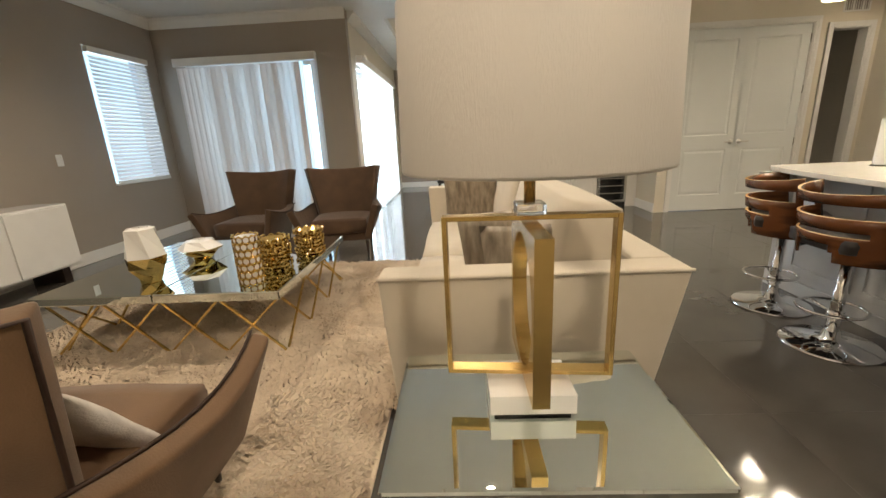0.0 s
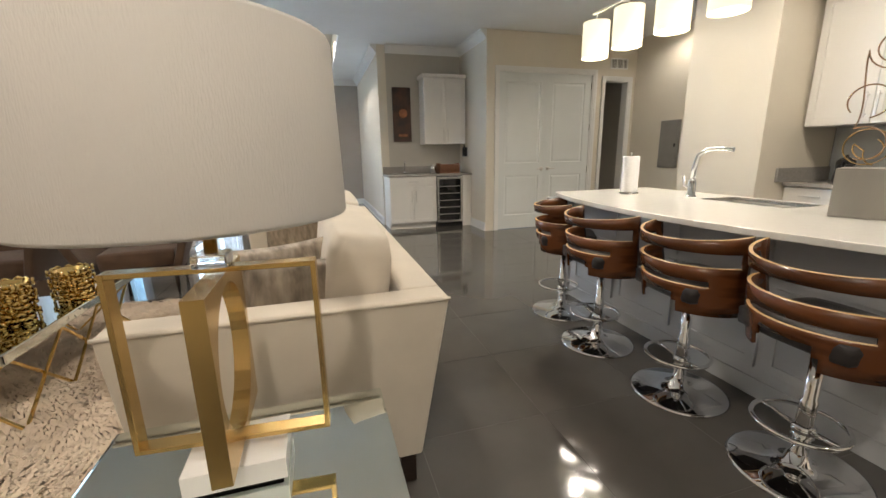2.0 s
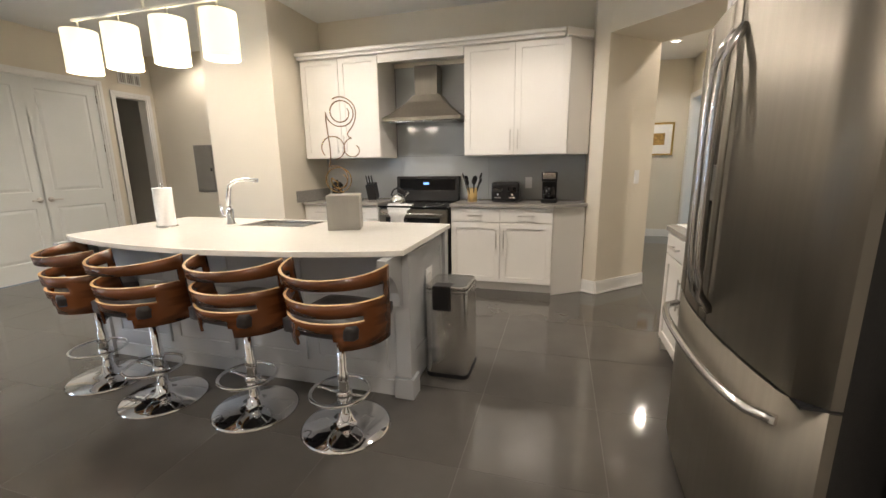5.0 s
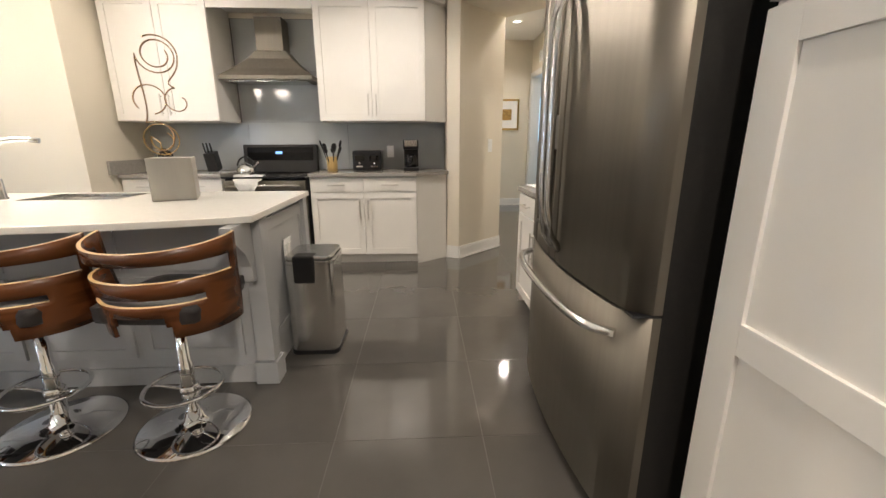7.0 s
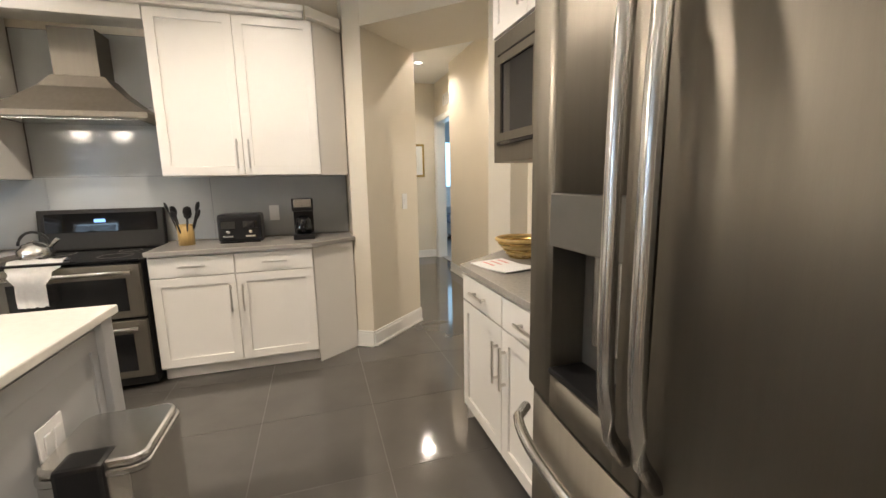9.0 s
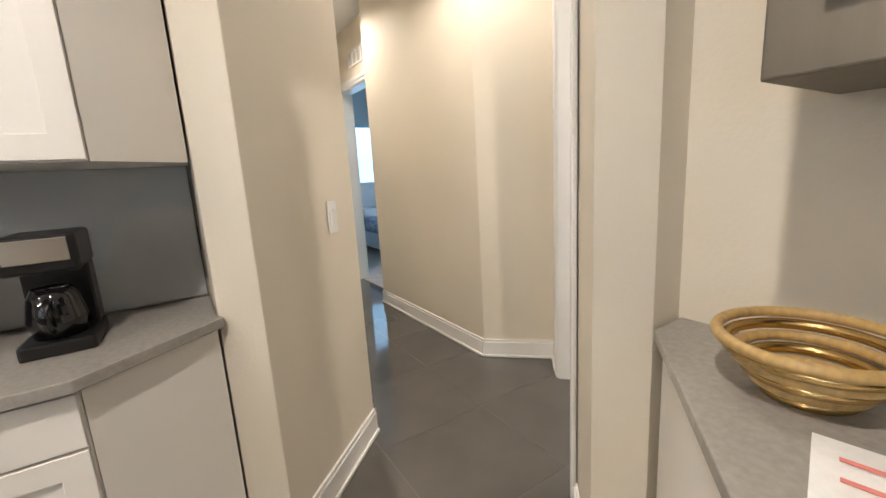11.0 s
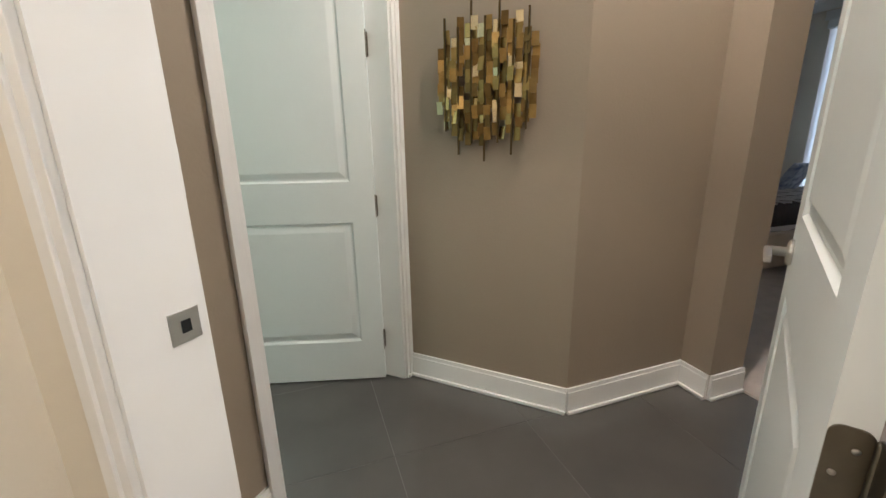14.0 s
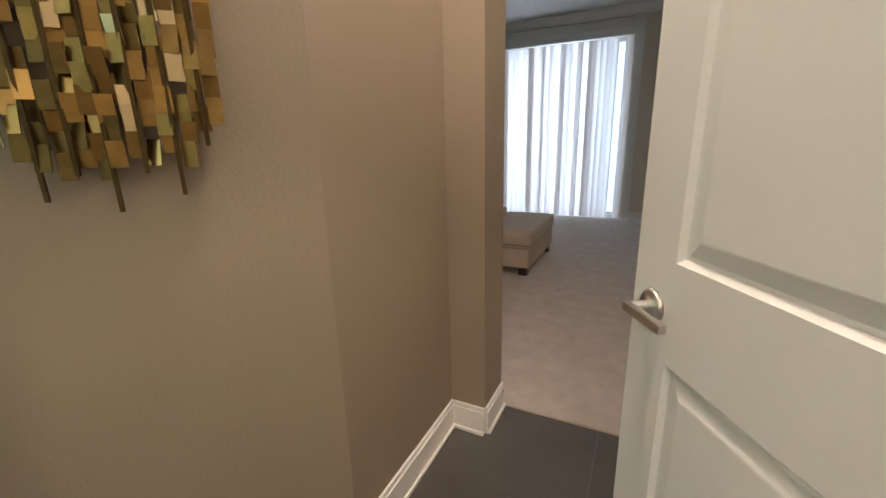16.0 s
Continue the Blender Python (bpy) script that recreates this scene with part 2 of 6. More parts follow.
def prism(points, z0, z1, bev=0.0):
    bm = bmesh.new()
    low = [bm.verts.new((x, y, z0)) for x, y in points]
    high = [bm.verts.new((x, y, z1)) for x, y in points]
    n = len(points)
    bm.faces.new(low[::-1])
    bm.faces.new(high)
    for i in range(n):
        bm.faces.new((low[i], low[(i + 1) % n], high[(i + 1) % n], high[i]))
    bmesh.ops.recalc_face_normals(bm, faces=bm.faces)
    if bev:
        bmesh.ops.bevel(bm, geom=list(bm.edges), offset=bev, segments=2, profile=0.6, affect="EDGES")
    return bm


def rounded_rect(x0, x1, y0, y1, r):
    """Plan points of a rectangle with rounded corners."""
    pts = []
    for cx, cy, a0 in ((x1 - r, y1 - r, 0), (x0 + r, y1 - r, 90), (x0 + r, y0 + r, 180), (x1 - r, y0 + r, 270)):
        pts += [(cx + r * math.cos(radians(a0 + k * 15)), cy + r * math.sin(radians(a0 + k * 15))) for k in range(7)]
    return pts


def lathe(profile, segments=32, cx=0.0, cy=0.0):
    """Turned shape from (radius, height) pairs about a vertical axis."""
    bm = bmesh.new()
    rings = []
    for r, z in profile:
        if r < 1e-5:
            rings.append([bm.verts.new((cx, cy, z))])
        else:
            rings.append([bm.verts.new((cx + r * math.cos(2 * math.pi * i / segments), cy + r * math.sin(2 * math.pi * i / segments), z)) for i in range(segments)])
    for a, b in zip(rings, rings[1:]):
        for i in range(segments):
            j = (i + 1) % segments
            if len(a) == 1 and len(b) == 1:
                continue
            if len(a) == 1:
                bm.faces.new((a[0], b[j], b[i]))
            elif len(b) == 1:
                bm.faces.new((a[i], a[j], b[0]))
            else:
                bm.faces.new((a[i], a[j], b[j], b[i]))
    bmesh.ops.recalc_face_normals(bm, faces=bm.faces)
    for f in bm.faces:
        f.smooth = True
    return bm


def tube(points, r, segments=10, closed=False, flat=None):
    """A pipe along points; flat gives a second radius for ribbons."""
    bm = bmesh.new()
    pts = [Vector(p) for p in points]
    n = len(pts)
    rings = []
    for i, p in enumerate(pts):
        a = pts[(i - 1) % n] if closed or i else p
        b = pts[(i + 1) % n] if closed or i < n - 1 else p
        d = (b - a).normalized()
        up = Vector((0, 0, 1)) if abs(d.z) < 0.95 else Vector((1, 0, 0))
        if flat:
            up = Vector((1, 0, 0)) if abs(d.x) < 0.95 else Vector((0, 0, 1))
        u = d.cross(up).normalized()
        v = u.cross(d).normalized()
        rings.append([bm.verts.new(p + u * (r * math.cos(2 * math.pi * k / segments)) + v * ((flat or r) * math.sin(2 * math.pi * k / segments))) for k in range(segments)])
    pairs = list(zip(rings, rings[1:])) + ([(rings[-1], rings[0])] if closed else [])
    for a, b in pairs:
        for k in range(segments):
            j = (k + 1) % segments
            bm.faces.new((a[k], a[j], b[j], b[k]))
    if not closed:
        bm.faces.new(rings[0][::-1])
        bm.faces.new(rings[-1])
    bmesh.ops.recalc_face_normals(bm, faces=bm.faces)
    for f in bm.faces:
        f.smooth = len(f.verts) == 4
    return bm


def bar(a, b, w, h=None):
    """A square bar from a to b."""
    a, b = Vector(a), Vector(b)
    bm = bmesh.new()
    q = (b - a).to_track_quat("Z", "Y").to_matrix().to_4x4()
    bmesh.ops.create_cube(bm, size=1.0, matrix=Matrix.Translation((a + b) / 2) @ q @ Matrix.Diagonal((w, h or w, (b - a).length, 1)))
    return bm


def cushion(cx, cy, cz, sx, sy, sz, puff=0.5, seed=0):
    """A stuffed pad: a rounded block with a slightly uneven skin."""
    bm = bmesh.new()
    bmesh.ops.create_grid(bm, x_segments=2, y_segments=2, size=0.5)
    bm.clear()
    bmesh.ops.create_cube(bm, size=2.0)
    bmesh.ops.subdivide_edges(bm, edges=list(bm.edges), cuts=7, use_grid_fill=True)
    for v in bm.verts:
        x, y, z = v.co
        def rounded(t):
            return math.copysign(abs(t) ** 0.85, t)
        k = (1 - puff * 0.45 * (abs(x) ** 4 + abs(y) ** 4) / 2) if sz <= min(sx, sy) else 1.0
        kx = (1 - puff * 0.45 * (abs(z) ** 4 + abs(y) ** 4) / 2) if sx <= min(sz, sy) else 1.0
        ky = (1 - puff * 0.45 * (abs(z) ** 4 + abs(x) ** 4) / 2) if sy <= min(sx, sz) else 1.0
        p = Vector((x * kx, y * ky, z * k))
        l = max(abs(x), abs(y), abs(z))
        ball = Vector((x, y, z)).normalized() * l
        p = p.lerp(ball, 0.10)
        nse = noise.noise(Vector((x * 1.5 + seed * 7.3, y * 1.5, z * 1.5))) * 0.03
        v.co = Vector((cx + p.x * sx / 2 * (1 + nse), cy + p.y * sy / 2 * (1 + nse), cz + p.z * sz / 2 * (1 + nse)))
    for f in bm.faces:
        f.smooth = True
    return bm


def joined(*parts):
    out = bmesh.new()
    for b in parts:
        me = bpy.data.meshes.new("tmp")
        b.to_mesh(me)
        out.from_mesh(me)
        bpy.data.meshes.remove(me)
        b.free()
    return out


def turned(bm, m):
    bm.transform(m)
    return bm


BASES = {}


def thing(name, base, label, category, group="", kind=""):
    ob = new(name)
    ob.empty_display_size = 0.1
    ob.location = base
    BASES[ob.name] = Vector(base)
    return tagged(ob, label, category, group, kind)


def part(name, bm, material, parent, label=""):
    """Links a bmesh, given in the world's metres, as one mesh under a thing or a part."""
    base = BASES[parent.name]
    bmesh.ops.translate(bm, verts=bm.verts, vec=-base)
    me = bpy.data.meshes.new(name)
    bm.to_mesh(me)
    bm.free()
    me.materials.append(material)
    ob = new(name, me)
    ob.parent = parent
    BASES[ob.name] = base
    return tagged(ob, label)


def solid(name, bm, material, label="", category="", group="", kind=""):
    """One top-level mesh, its origin at its base."""
    lo = Vector((min(v.co.x for v in bm.verts) + max(v.co.x for v in bm.verts), min(v.co.y for v in bm.verts) + max(v.co.y for v in bm.verts), 0)) / 2
    lo.z = min(v.co.z for v in bm.verts)
    bmesh.ops.translate(bm, verts=bm.verts, vec=-lo)
    me = bpy.data.meshes.new(name)
    bm.to_mesh(me)
    bm.free()
    me.materials.append(material)
    ob = new(name, me)
    ob.location = lo
    BASES[ob.name] = lo
    return tagged(ob, label, category, group, kind)


def seg_frame(p0, p1):
    """Local x along the wall's face from p0 to p1, local y to its left, into the wall."""
    a = math.atan2(p1[1] - p0[1], p1[0] - p0[0])
    return Matrix.Translation((p0[0], p0[1], 0)) @ Matrix.Rotation(a, 4, "Z"), math.hypot(p1[0] - p0[0], p1[1] - p0[1])


BASE_H = 0.135


def wall(name, p0, p1, material, thick=0.14, openings=(), z1=CEIL, base=True, label="painted wall", crown=False, skip=()):
    """A wall whose face runs from p0 to p1, its body to the left of that way; openings are (from, to, bottom, top) along it."""
    m, length = seg_frame(p0, p1)
    bm = bmesh.new()
    cuts = sorted(openings)
    at = 0.0
    for a, b, lo, hi in cuts:
        if a > at:
            quad_box(bm, at, a, 0, thick, 0, z1)
        if lo > 0:
            quad_box(bm, a, b, 0, thick, 0, lo)
        if hi < z1:
            quad_box(bm, a, b, 0, thick, hi, z1)
        at = b
    if length > at:
        quad_box(bm, at, length, 0, thick, 0, z1)
    bm.transform(m)
    ob = solid(name, bm, material, label, "wall", kind="structure")
    if base:
        spans, at = [], 0.0
        for a, b, lo, hi in cuts:
            if lo == 0:
                spans.append((at, a))
                at = b
        spans.append((at, length))
        for a, b in spans:
            if b - a > 0.02 and (round(a, 2), round(b, 2)) not in skip:
                bb = bmesh.new()
                quad_box(bb, a, b, -0.016, -0.001, 0.002, BASE_H - 0.02)
                quad_box(bb, a, b, -0.011, -0.001, BASE_H - 0.02, BASE_H)
                quad_box(bb, a, b, -0.028, -0.0165, 0.002, 0.02, 0.004)
                bb.transform(m)
                solid("baseboard", bb, M_TRIM, "white moulded baseboard along the wall", "baseboard", kind="structure")
    if crown:
        cb = bmesh.new()
        prof = [(0, -0.13), (-0.012, -0.13), (-0.03, -0.10), (-0.075, -0.04), (-0.10, -0.025), (-0.10, 0), (0, 0)]
        ends = [[cb.verts.new((x, y - 0.001, z1 + z - 0.002)) for y, z in prof] for x in (0, length)]
        n = len(prof)
        for i in range(n):
            cb.faces.new((ends[0][i], ends[0][(i + 1) % n], ends[1][(i + 1) % n], ends[1][i]))
        cb.faces.new(ends[0][::-1])
        cb.faces.new(ends[1])
        bmesh.ops.recalc_face_normals(cb, faces=cb.faces)
        cb.transform(m)
        solid("trim", cb, M_TRIM, "white crown moulding under the ceiling", "crown moulding", kind="structure")
    return ob


def casing(p0, p1, a, b, top, thick=0.14, width=0.075, both=True):
    """A door's lining and its moulded casing, on a wall from p0 to p1."""
    m, _ = seg_frame(p0, p1)
    bm = bmesh.new()
    for x0, x1 in ((a, a + 0.018), (b - 0.018, b)):
        quad_box(bm, x0, x1, -0.004, thick + 0.004, 0, top)
    quad_box(bm, a + 0.018, b - 0.018, -0.004, thick + 0.004, top - 0.018, top)
    for side in ((-1, 1) if both else (-1,)):
        y = -0.004 if side < 0 else thick + 0.004
        for w0, w1, d in ((0.006, width, 0.014), (width * 0.55, width, 0.021)):
            ya, yb = sorted((y, y + side * d))
            quad_box(bm, a - w1, a - w0 + 0.012, ya, yb, 0, top + w1, 0.003)
            quad_box(bm, b + w0 - 0.012, b + w1, ya, yb, 0, top + w1, 0.003)
            quad_box(bm, a - w0 + 0.012, b + w0 - 0.012, ya, yb, top + w0 - 0.012, top + w1, 0.003)
    bm.transform(m)
    return solid("trim", bm, M_TRIM, "white moulded door casing", "door casing", kind="structure")


def panel_face(bm, x0, x1, z0, z1, y, out=-1):
    """A moulded panel in a door's face: a slope down to a groove, then a bevel up to a raised field."""
    loops = []
    for o, h in ((0, 0), (0.010, -0.010), (0.018, -0.010), (0.046, -0.002), (0.05, -0.0015)):
        yy = y + out * h
        loops.append([bm.verts.new(c) for c in ((x0 + o, yy, z0 + o), (x1 - o, yy, z0 + o), (x1 - o, yy, z1 - o), (x0 + o, yy, z1 - o))])
    for p, q in zip(loops, loops[1:]):
        for i in range(4):
            bm.faces.new((p[i], p[(i + 1) % 4], q[(i + 1) % 4], q[i]) if out < 0 else (q[i], q[(i + 1) % 4], p[(i + 1) % 4], p[i]))
    bm.faces.new(loops[-1] if out < 0 else loops[-1][::-1])


def lever(parent, x, z, y, out, way, material=M_NICKEL):
    """A lever handle on a rose, in a door's own frame."""
    rose = lathe([(0, 0), (0.033, 0), (0.033, 0.006), (0.028, 0.011), (0.012, 0.013), (0.012, 0.045), (0, 0.045)], 24)
    rose.transform(Matrix.Rotation(radians(90 if out < 0 else -90), 4, "X"))
    arm = box(0 if way > 0 else -0.115, 0.115 if way > 0 else 0, -0.008, 0.008, -0.009, 0.009, 0.004)
    arm.transform(Matrix.Translation((-0.012 * way, out * 0.05, 0)))
    return joined(turned(rose, Matrix.Translation((x, y, z))), turned(arm, Matrix.Translation((x, y, z))))


def rounded_leaf(w, h, t=0.0025, r=0.012):
    """A thin hinge leaf with rounded corners, upright in the xz plane."""
    pts = []
    for cx, cz, a0 in ((w / 2 - r, h / 2 - r, 0), (-w / 2 + r, h / 2 - r, 90), (-w / 2 + r, -h / 2 + r, 180), (w / 2 - r, -h / 2 + r, 270)):
        pts += [(cx + r * math.cos(radians(a0 + k * 22.5)), cz + r * math.sin(radians(a0 + k * 22.5))) for k in range(5)]
    return turned(prism(pts, -t / 2, t / 2), Matrix.Rotation(radians(90), 4, "X"))


def door_leaf(name, m, width, height, thick=0.038, hinge_right=True, label="", lever_sides=(-1, 1), hinges=(0.23, 0.96, 1.70)):
    """A two-panel door; local x from the hinge, y its thickness."""
    t = thing(name, m.translation, label, "door", kind="structure")
    bm = bmesh.new()
    panels = ((0.235, 0.885), (1.085, height - 0.13))
    quad_box(bm, 0.1, width - 0.1, 0.0125, thick - 0.0125, 0.2, height - 0.1)
    for x0, x1 in ((0, 0.115), (width - 0.115, width)):
        quad_box(bm, x0, x1, 0, thick, 0.008, height)
    for z0, z1 in ((0.008, panels[0][0]), (panels[0][1], panels[1][0]), (panels[1][1], height)):
        quad_box(bm, 0.115, width - 0.115, 0, thick, z0, z1)
    for side in (-1, 1):
        for z0, z1 in panels:
            panel_face(bm, 0.115, width - 0.115, z0, z1, 0 if side < 0 else thick, out=side)
    bm.transform(m)
    leaf = part("door_panel", bm, M_DOOR, t)
    for side in lever_sides:
        hb = lever(t, width - 0.065, 0.985, 0 if side < 0 else thick, side, -1)
        part("door_handle", turned(hb, m), M_NICKEL, t, "satin nickel lever handle")
    for z in hinges:
        leaves = joined(turned(rounded_leaf(0.037, 0.115), Matrix.Translation((-0.0012, thick * 0.5, z)) @ pose(0, 0, 0, 0, 0, 90)),
                        turned(rounded_leaf(0.042, 0.115), Matrix.Translation((-0.026, -0.002, z))))
        hb = part("hinge", turned(leaves, m), M_BRONZE, t, "dark nickel butt hinge")
        part("barrel", turned(lathe([(0, z - 0.052), (0.004, z - 0.052), (0.0065, z - 0.049), (0.0065, z - 0.031), (0.006, z - 0.03), (0.0065, z - 0.029), (0.0065, z + 0.029), (0.006, z + 0.03), (0.0065, z + 0.031), (0.0065, z + 0.049), (0.004, z + 0.052), (0, z + 0.052)], 12, -0.004, -0.004), m), M_BRONZE, hb)
        for dz in (-0.032, 0.0, 0.032):
            part("screw", turned(lathe([(0, -0.0005), (0.0042, -0.0005), (0.003, 0.0012), (0, 0.0014)], 10), m @ Matrix.Translation((-0.0026, thick * (0.35 if dz else 0.7), z + dz)) @ Matrix.Rotation(radians(-90), 4, "Y")), M_NICKEL, hb)
    return t


def translucent(m, amount):
    """Lets light through a thin sheet of the material."""
    t = m.node_tree
    b, o = t.nodes["Principled BSDF"], t.nodes["Material Output"]
    tr, mx = t.nodes.new("ShaderNodeBsdfTranslucent"), t.nodes.new("ShaderNodeMixShader")
    mx.inputs[0].default_value = amount
    tr.inputs[0].default_value = b.inputs["Base Color"].default_value if not b.inputs["Base Color"].links else (0.8, 0.8, 0.8, 1)
    t.links.new(b.outputs[0], mx.inputs[1])
    t.links.new(tr.outputs[0], mx.inputs[2])
    t.links.new(mx.outputs[0], o.inputs[0])


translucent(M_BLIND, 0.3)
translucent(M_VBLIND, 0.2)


def skirting(p0, p1):
    m, length = seg_frame(p0, p1)
    bb = bmesh.new()
    quad_box(bb, 0, length, -0.016, -0.001, 0.002, BASE_H - 0.02)
    quad_box(bb, 0, length, -0.011, -0.001, BASE_H - 0.02, BASE_H)
    quad_box(bb, 0, length, -0.028, -0.0165, 0.002, 0.02, 0.004)
    bb.transform(m)
    return solid("baseboard", bb, M_TRIM, "white moulded baseboard along the wall", "baseboard", kind="structure")


# ---- structure ----
solid("floor", box(-4.0, 11.7, -6.4, 11.7, -0.12, -0.0012), M_GROUT, "polished dark grey porcelain tile floor", "floor", kind="structure")
floor_ob = bpy.data.objects["floor"]
solid("carpet_floor", box(-2.2, 3.2, -6.2, -1.07, -0.005, 0.012), M_CARPET, "beige loop-pile bedroom carpet", "carpet", kind="structure")
solid("carpet_floor", box(7.85, 11.5, -6.0, -1.72, -0.005, 0.012), M_CARPET, "beige bedroom carpet", "carpet", kind="structure")
TRAY = (-0.55, 1.32, 7.5, 10.2)
cb = bmesh.new()
quad_box(cb, -4.0, 11.7, -6.4, TRAY[2], CEIL, CEIL + 0.1)
quad_box(cb, -4.0, 11.7, TRAY[3], 11.7, CEIL, CEIL + 0.1)
quad_box(cb, -4.0, TRAY[0], TRAY[2], TRAY[3], CEIL, CEIL + 0.1)
quad_box(cb, TRAY[1], 11.7, TRAY[2], TRAY[3], CEIL, CEIL + 0.1)
solid("ceiling", cb, M_CEIL, "pale grey painted ceiling", "ceiling", kind="structure")
tb = bmesh.new()
quad_box(tb, TRAY[0] - 0.1, TRAY[1] + 0.1, TRAY[2] - 0.1, TRAY[3] + 0.1, CEIL + 0.42, CEIL + 0.5)
quad_box(tb, TRAY[0] - 0.1, TRAY[0], TRAY[2] - 0.1, TRAY[3] + 0.1, CEIL + 0.1, CEIL + 0.42)
quad_box(tb, TRAY[1], TRAY[1] + 0.1, TRAY[2] - 0.1, TRAY[3] + 0.1, CEIL + 0.1, CEIL + 0.42)
quad_box(tb, TRAY[0], TRAY[1], TRAY[2] - 0.1, TRAY[2], CEIL + 0.1, CEIL + 0.42)
quad_box(tb, TRAY[0], TRAY[1], TRAY[3], TRAY[3] + 0.1, CEIL + 0.1, CEIL + 0.42)
solid("ceiling_tray", tb, M_CREAM, "recessed cream ceiling tray", "ceiling", kind="structure")
lamp("downlight_lamp", "SPOT", pose(0.95, 9.0, CEIL + 0.38), 120, WARM, 0.05)

wall("wall_west", (-3.85, -0.93), (-3.85, 6.85), M_GREY, openings=[(6.55, 7.53, 0.85, 2.49)], label="warm grey living room wall", crown=True)
wall("wall_north", (-3.85, 6.85), (-1.0, 6.85), M_GREY, openings=[(0.40, 2.38, 0, 2.42)], label="warm grey living room wall", crown=True)
wall("wall_dining_west", (-1.0, 6.99), (-1.0, 11.45), M_CREAM, openings=[(0.3, 3.5, 0, 2.42)], label="cream dining room wall", crown=True)
wall("wall_dining_north", (-1.14, 11.45), (1.95, 11.45), M_GREY, label="warm grey dining room wall", crown=True)
wall("wall_bar_west", (1.95, 11.45), (1.95, 7.92), M_CREAM, label="cream wall beside the bar", crown=True)
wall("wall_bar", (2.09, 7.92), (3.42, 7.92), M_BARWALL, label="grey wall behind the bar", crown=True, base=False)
wall("wall_bar_east", (3.42, 8.06), (3.42, 6.67), M_CREAM, label="cream wall beside the bar", crown=True)
DD0, DD1 = (3.56, 6.67), (6.29, 6.67)
wall("wall_closet", DD0, DD1, M_CREAM, openings=[(0.06, 1.76, 0, 2.49), (1.98, 2.46, 0, 2.40)], label="cream wall with double closet doors")
casing(DD0, DD1, 0.06, 1.76, 2.49, width=0.06, both=False)
casing(DD0, DD1, 1.98, 2.46, 2.40, width=0.06, both=False)
# No lamp in the passage: the lighter grey paint sets how bright it looks.
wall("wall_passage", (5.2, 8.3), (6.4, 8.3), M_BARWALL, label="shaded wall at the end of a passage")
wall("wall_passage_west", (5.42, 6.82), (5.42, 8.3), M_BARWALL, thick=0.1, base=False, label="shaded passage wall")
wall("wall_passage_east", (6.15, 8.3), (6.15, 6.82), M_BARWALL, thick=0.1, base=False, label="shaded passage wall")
wall("wall_panel", (6.15, 6.67), (6.15, 4.23), M_CREAM, label="cream wall with an electrical panel")
solid("wall_column", box(4.72, 6.29, 3.35, 4.23, 0, CEIL, 0.006), M_CREAM, "cream wall end beside the kitchen", "wall", kind="structure")
skirting((4.72, 4.23), (4.72, 3.35))
wall("wall_range", (5.66, 3.35), (5.66, 0.17), M_CREAM, label="cream kitchen wall behind the range", base=False)
C0, C1, R0, R1 = (5.255, 0.045), (5.77, -0.49), (4.54, -0.69), (4.83, -0.98)
solid("wall_jamb_east", prism([(5.33, 0.17), C0, C1, (5.9, -0.45), (5.9, 0.17)], 0, CEIL, 0.004), M_CREAM, "cream wall end beside the hallway opening", "wall", kind="structure")
skirting(C0, C1)
skirting((5.33, 0.17), C0)
solid("wall_jamb_west", prism([(4.43, -0.93), (4.725, -1.085), R1, R0, (4.43, -0.80)], 0, CEIL), M_CREAM, "cream wall end beside the hallway opening", "wall", kind="structure")
skirting((4.775, -0.925), R0)
solid("wall_header", prism([C0, C1, (5.06, -1.205), R0], 2.53, CEIL - 0.003), M_CREAM, "cream header over the hallway opening", "wall", kind="structure")
wall("wall_south", (4.43, -0.93), (-3.85, -0.93), M_CREAM, label="cream kitchen and living room wall")
S0, S1, H2, H3 = (5.54, -1.69), (5.435, -1.795), (6.10, -1.518), (5.748, -1.888)
solid("wall_hall_south", prism([S0, S1, (5.66, -2.02), (6.2, -1.66), (7.85, -1.66), (7.85, -1.515), H2, H3], 0, CEIL), M_CREAM, "cream hallway wall with angled corner", "wall", kind="structure")
skirting((7.85, -1.515), H2)
skirting(H2, H3)
skirting(H3, (5.60, -1.745))
solid("wall_door_head", prism([S0, S1, (4.725, -1.085), R1], 2.46, CEIL), M_CREAM, "cream wall over the bedroom door", "wall", kind="structure")
casing((5.54, -1.69), (4.83, -0.98), 0.0, 1.004, 2.46, thick=0.148, width=0.07)
wall("wall_hall_north", (5.9, -0.45), (9.1, -0.45), M_CREAM, label="cream hallway wall")
wall("wall_hall_end", (9.1, -0.45), (9.1, -1.66), M_CREAM, label="cream wall at the hallway's end")
wall("wall_hall_door", (9.24, -1.66), (7.85, -1.66), M_CREAM, openings=[(0.24, 1.15, 0, 2.40)], label="cream wall with a bedroom doorway", base=False)
casing((9.24, -1.66), (7.85, -1.66), 0.24, 1.15, 2.40)
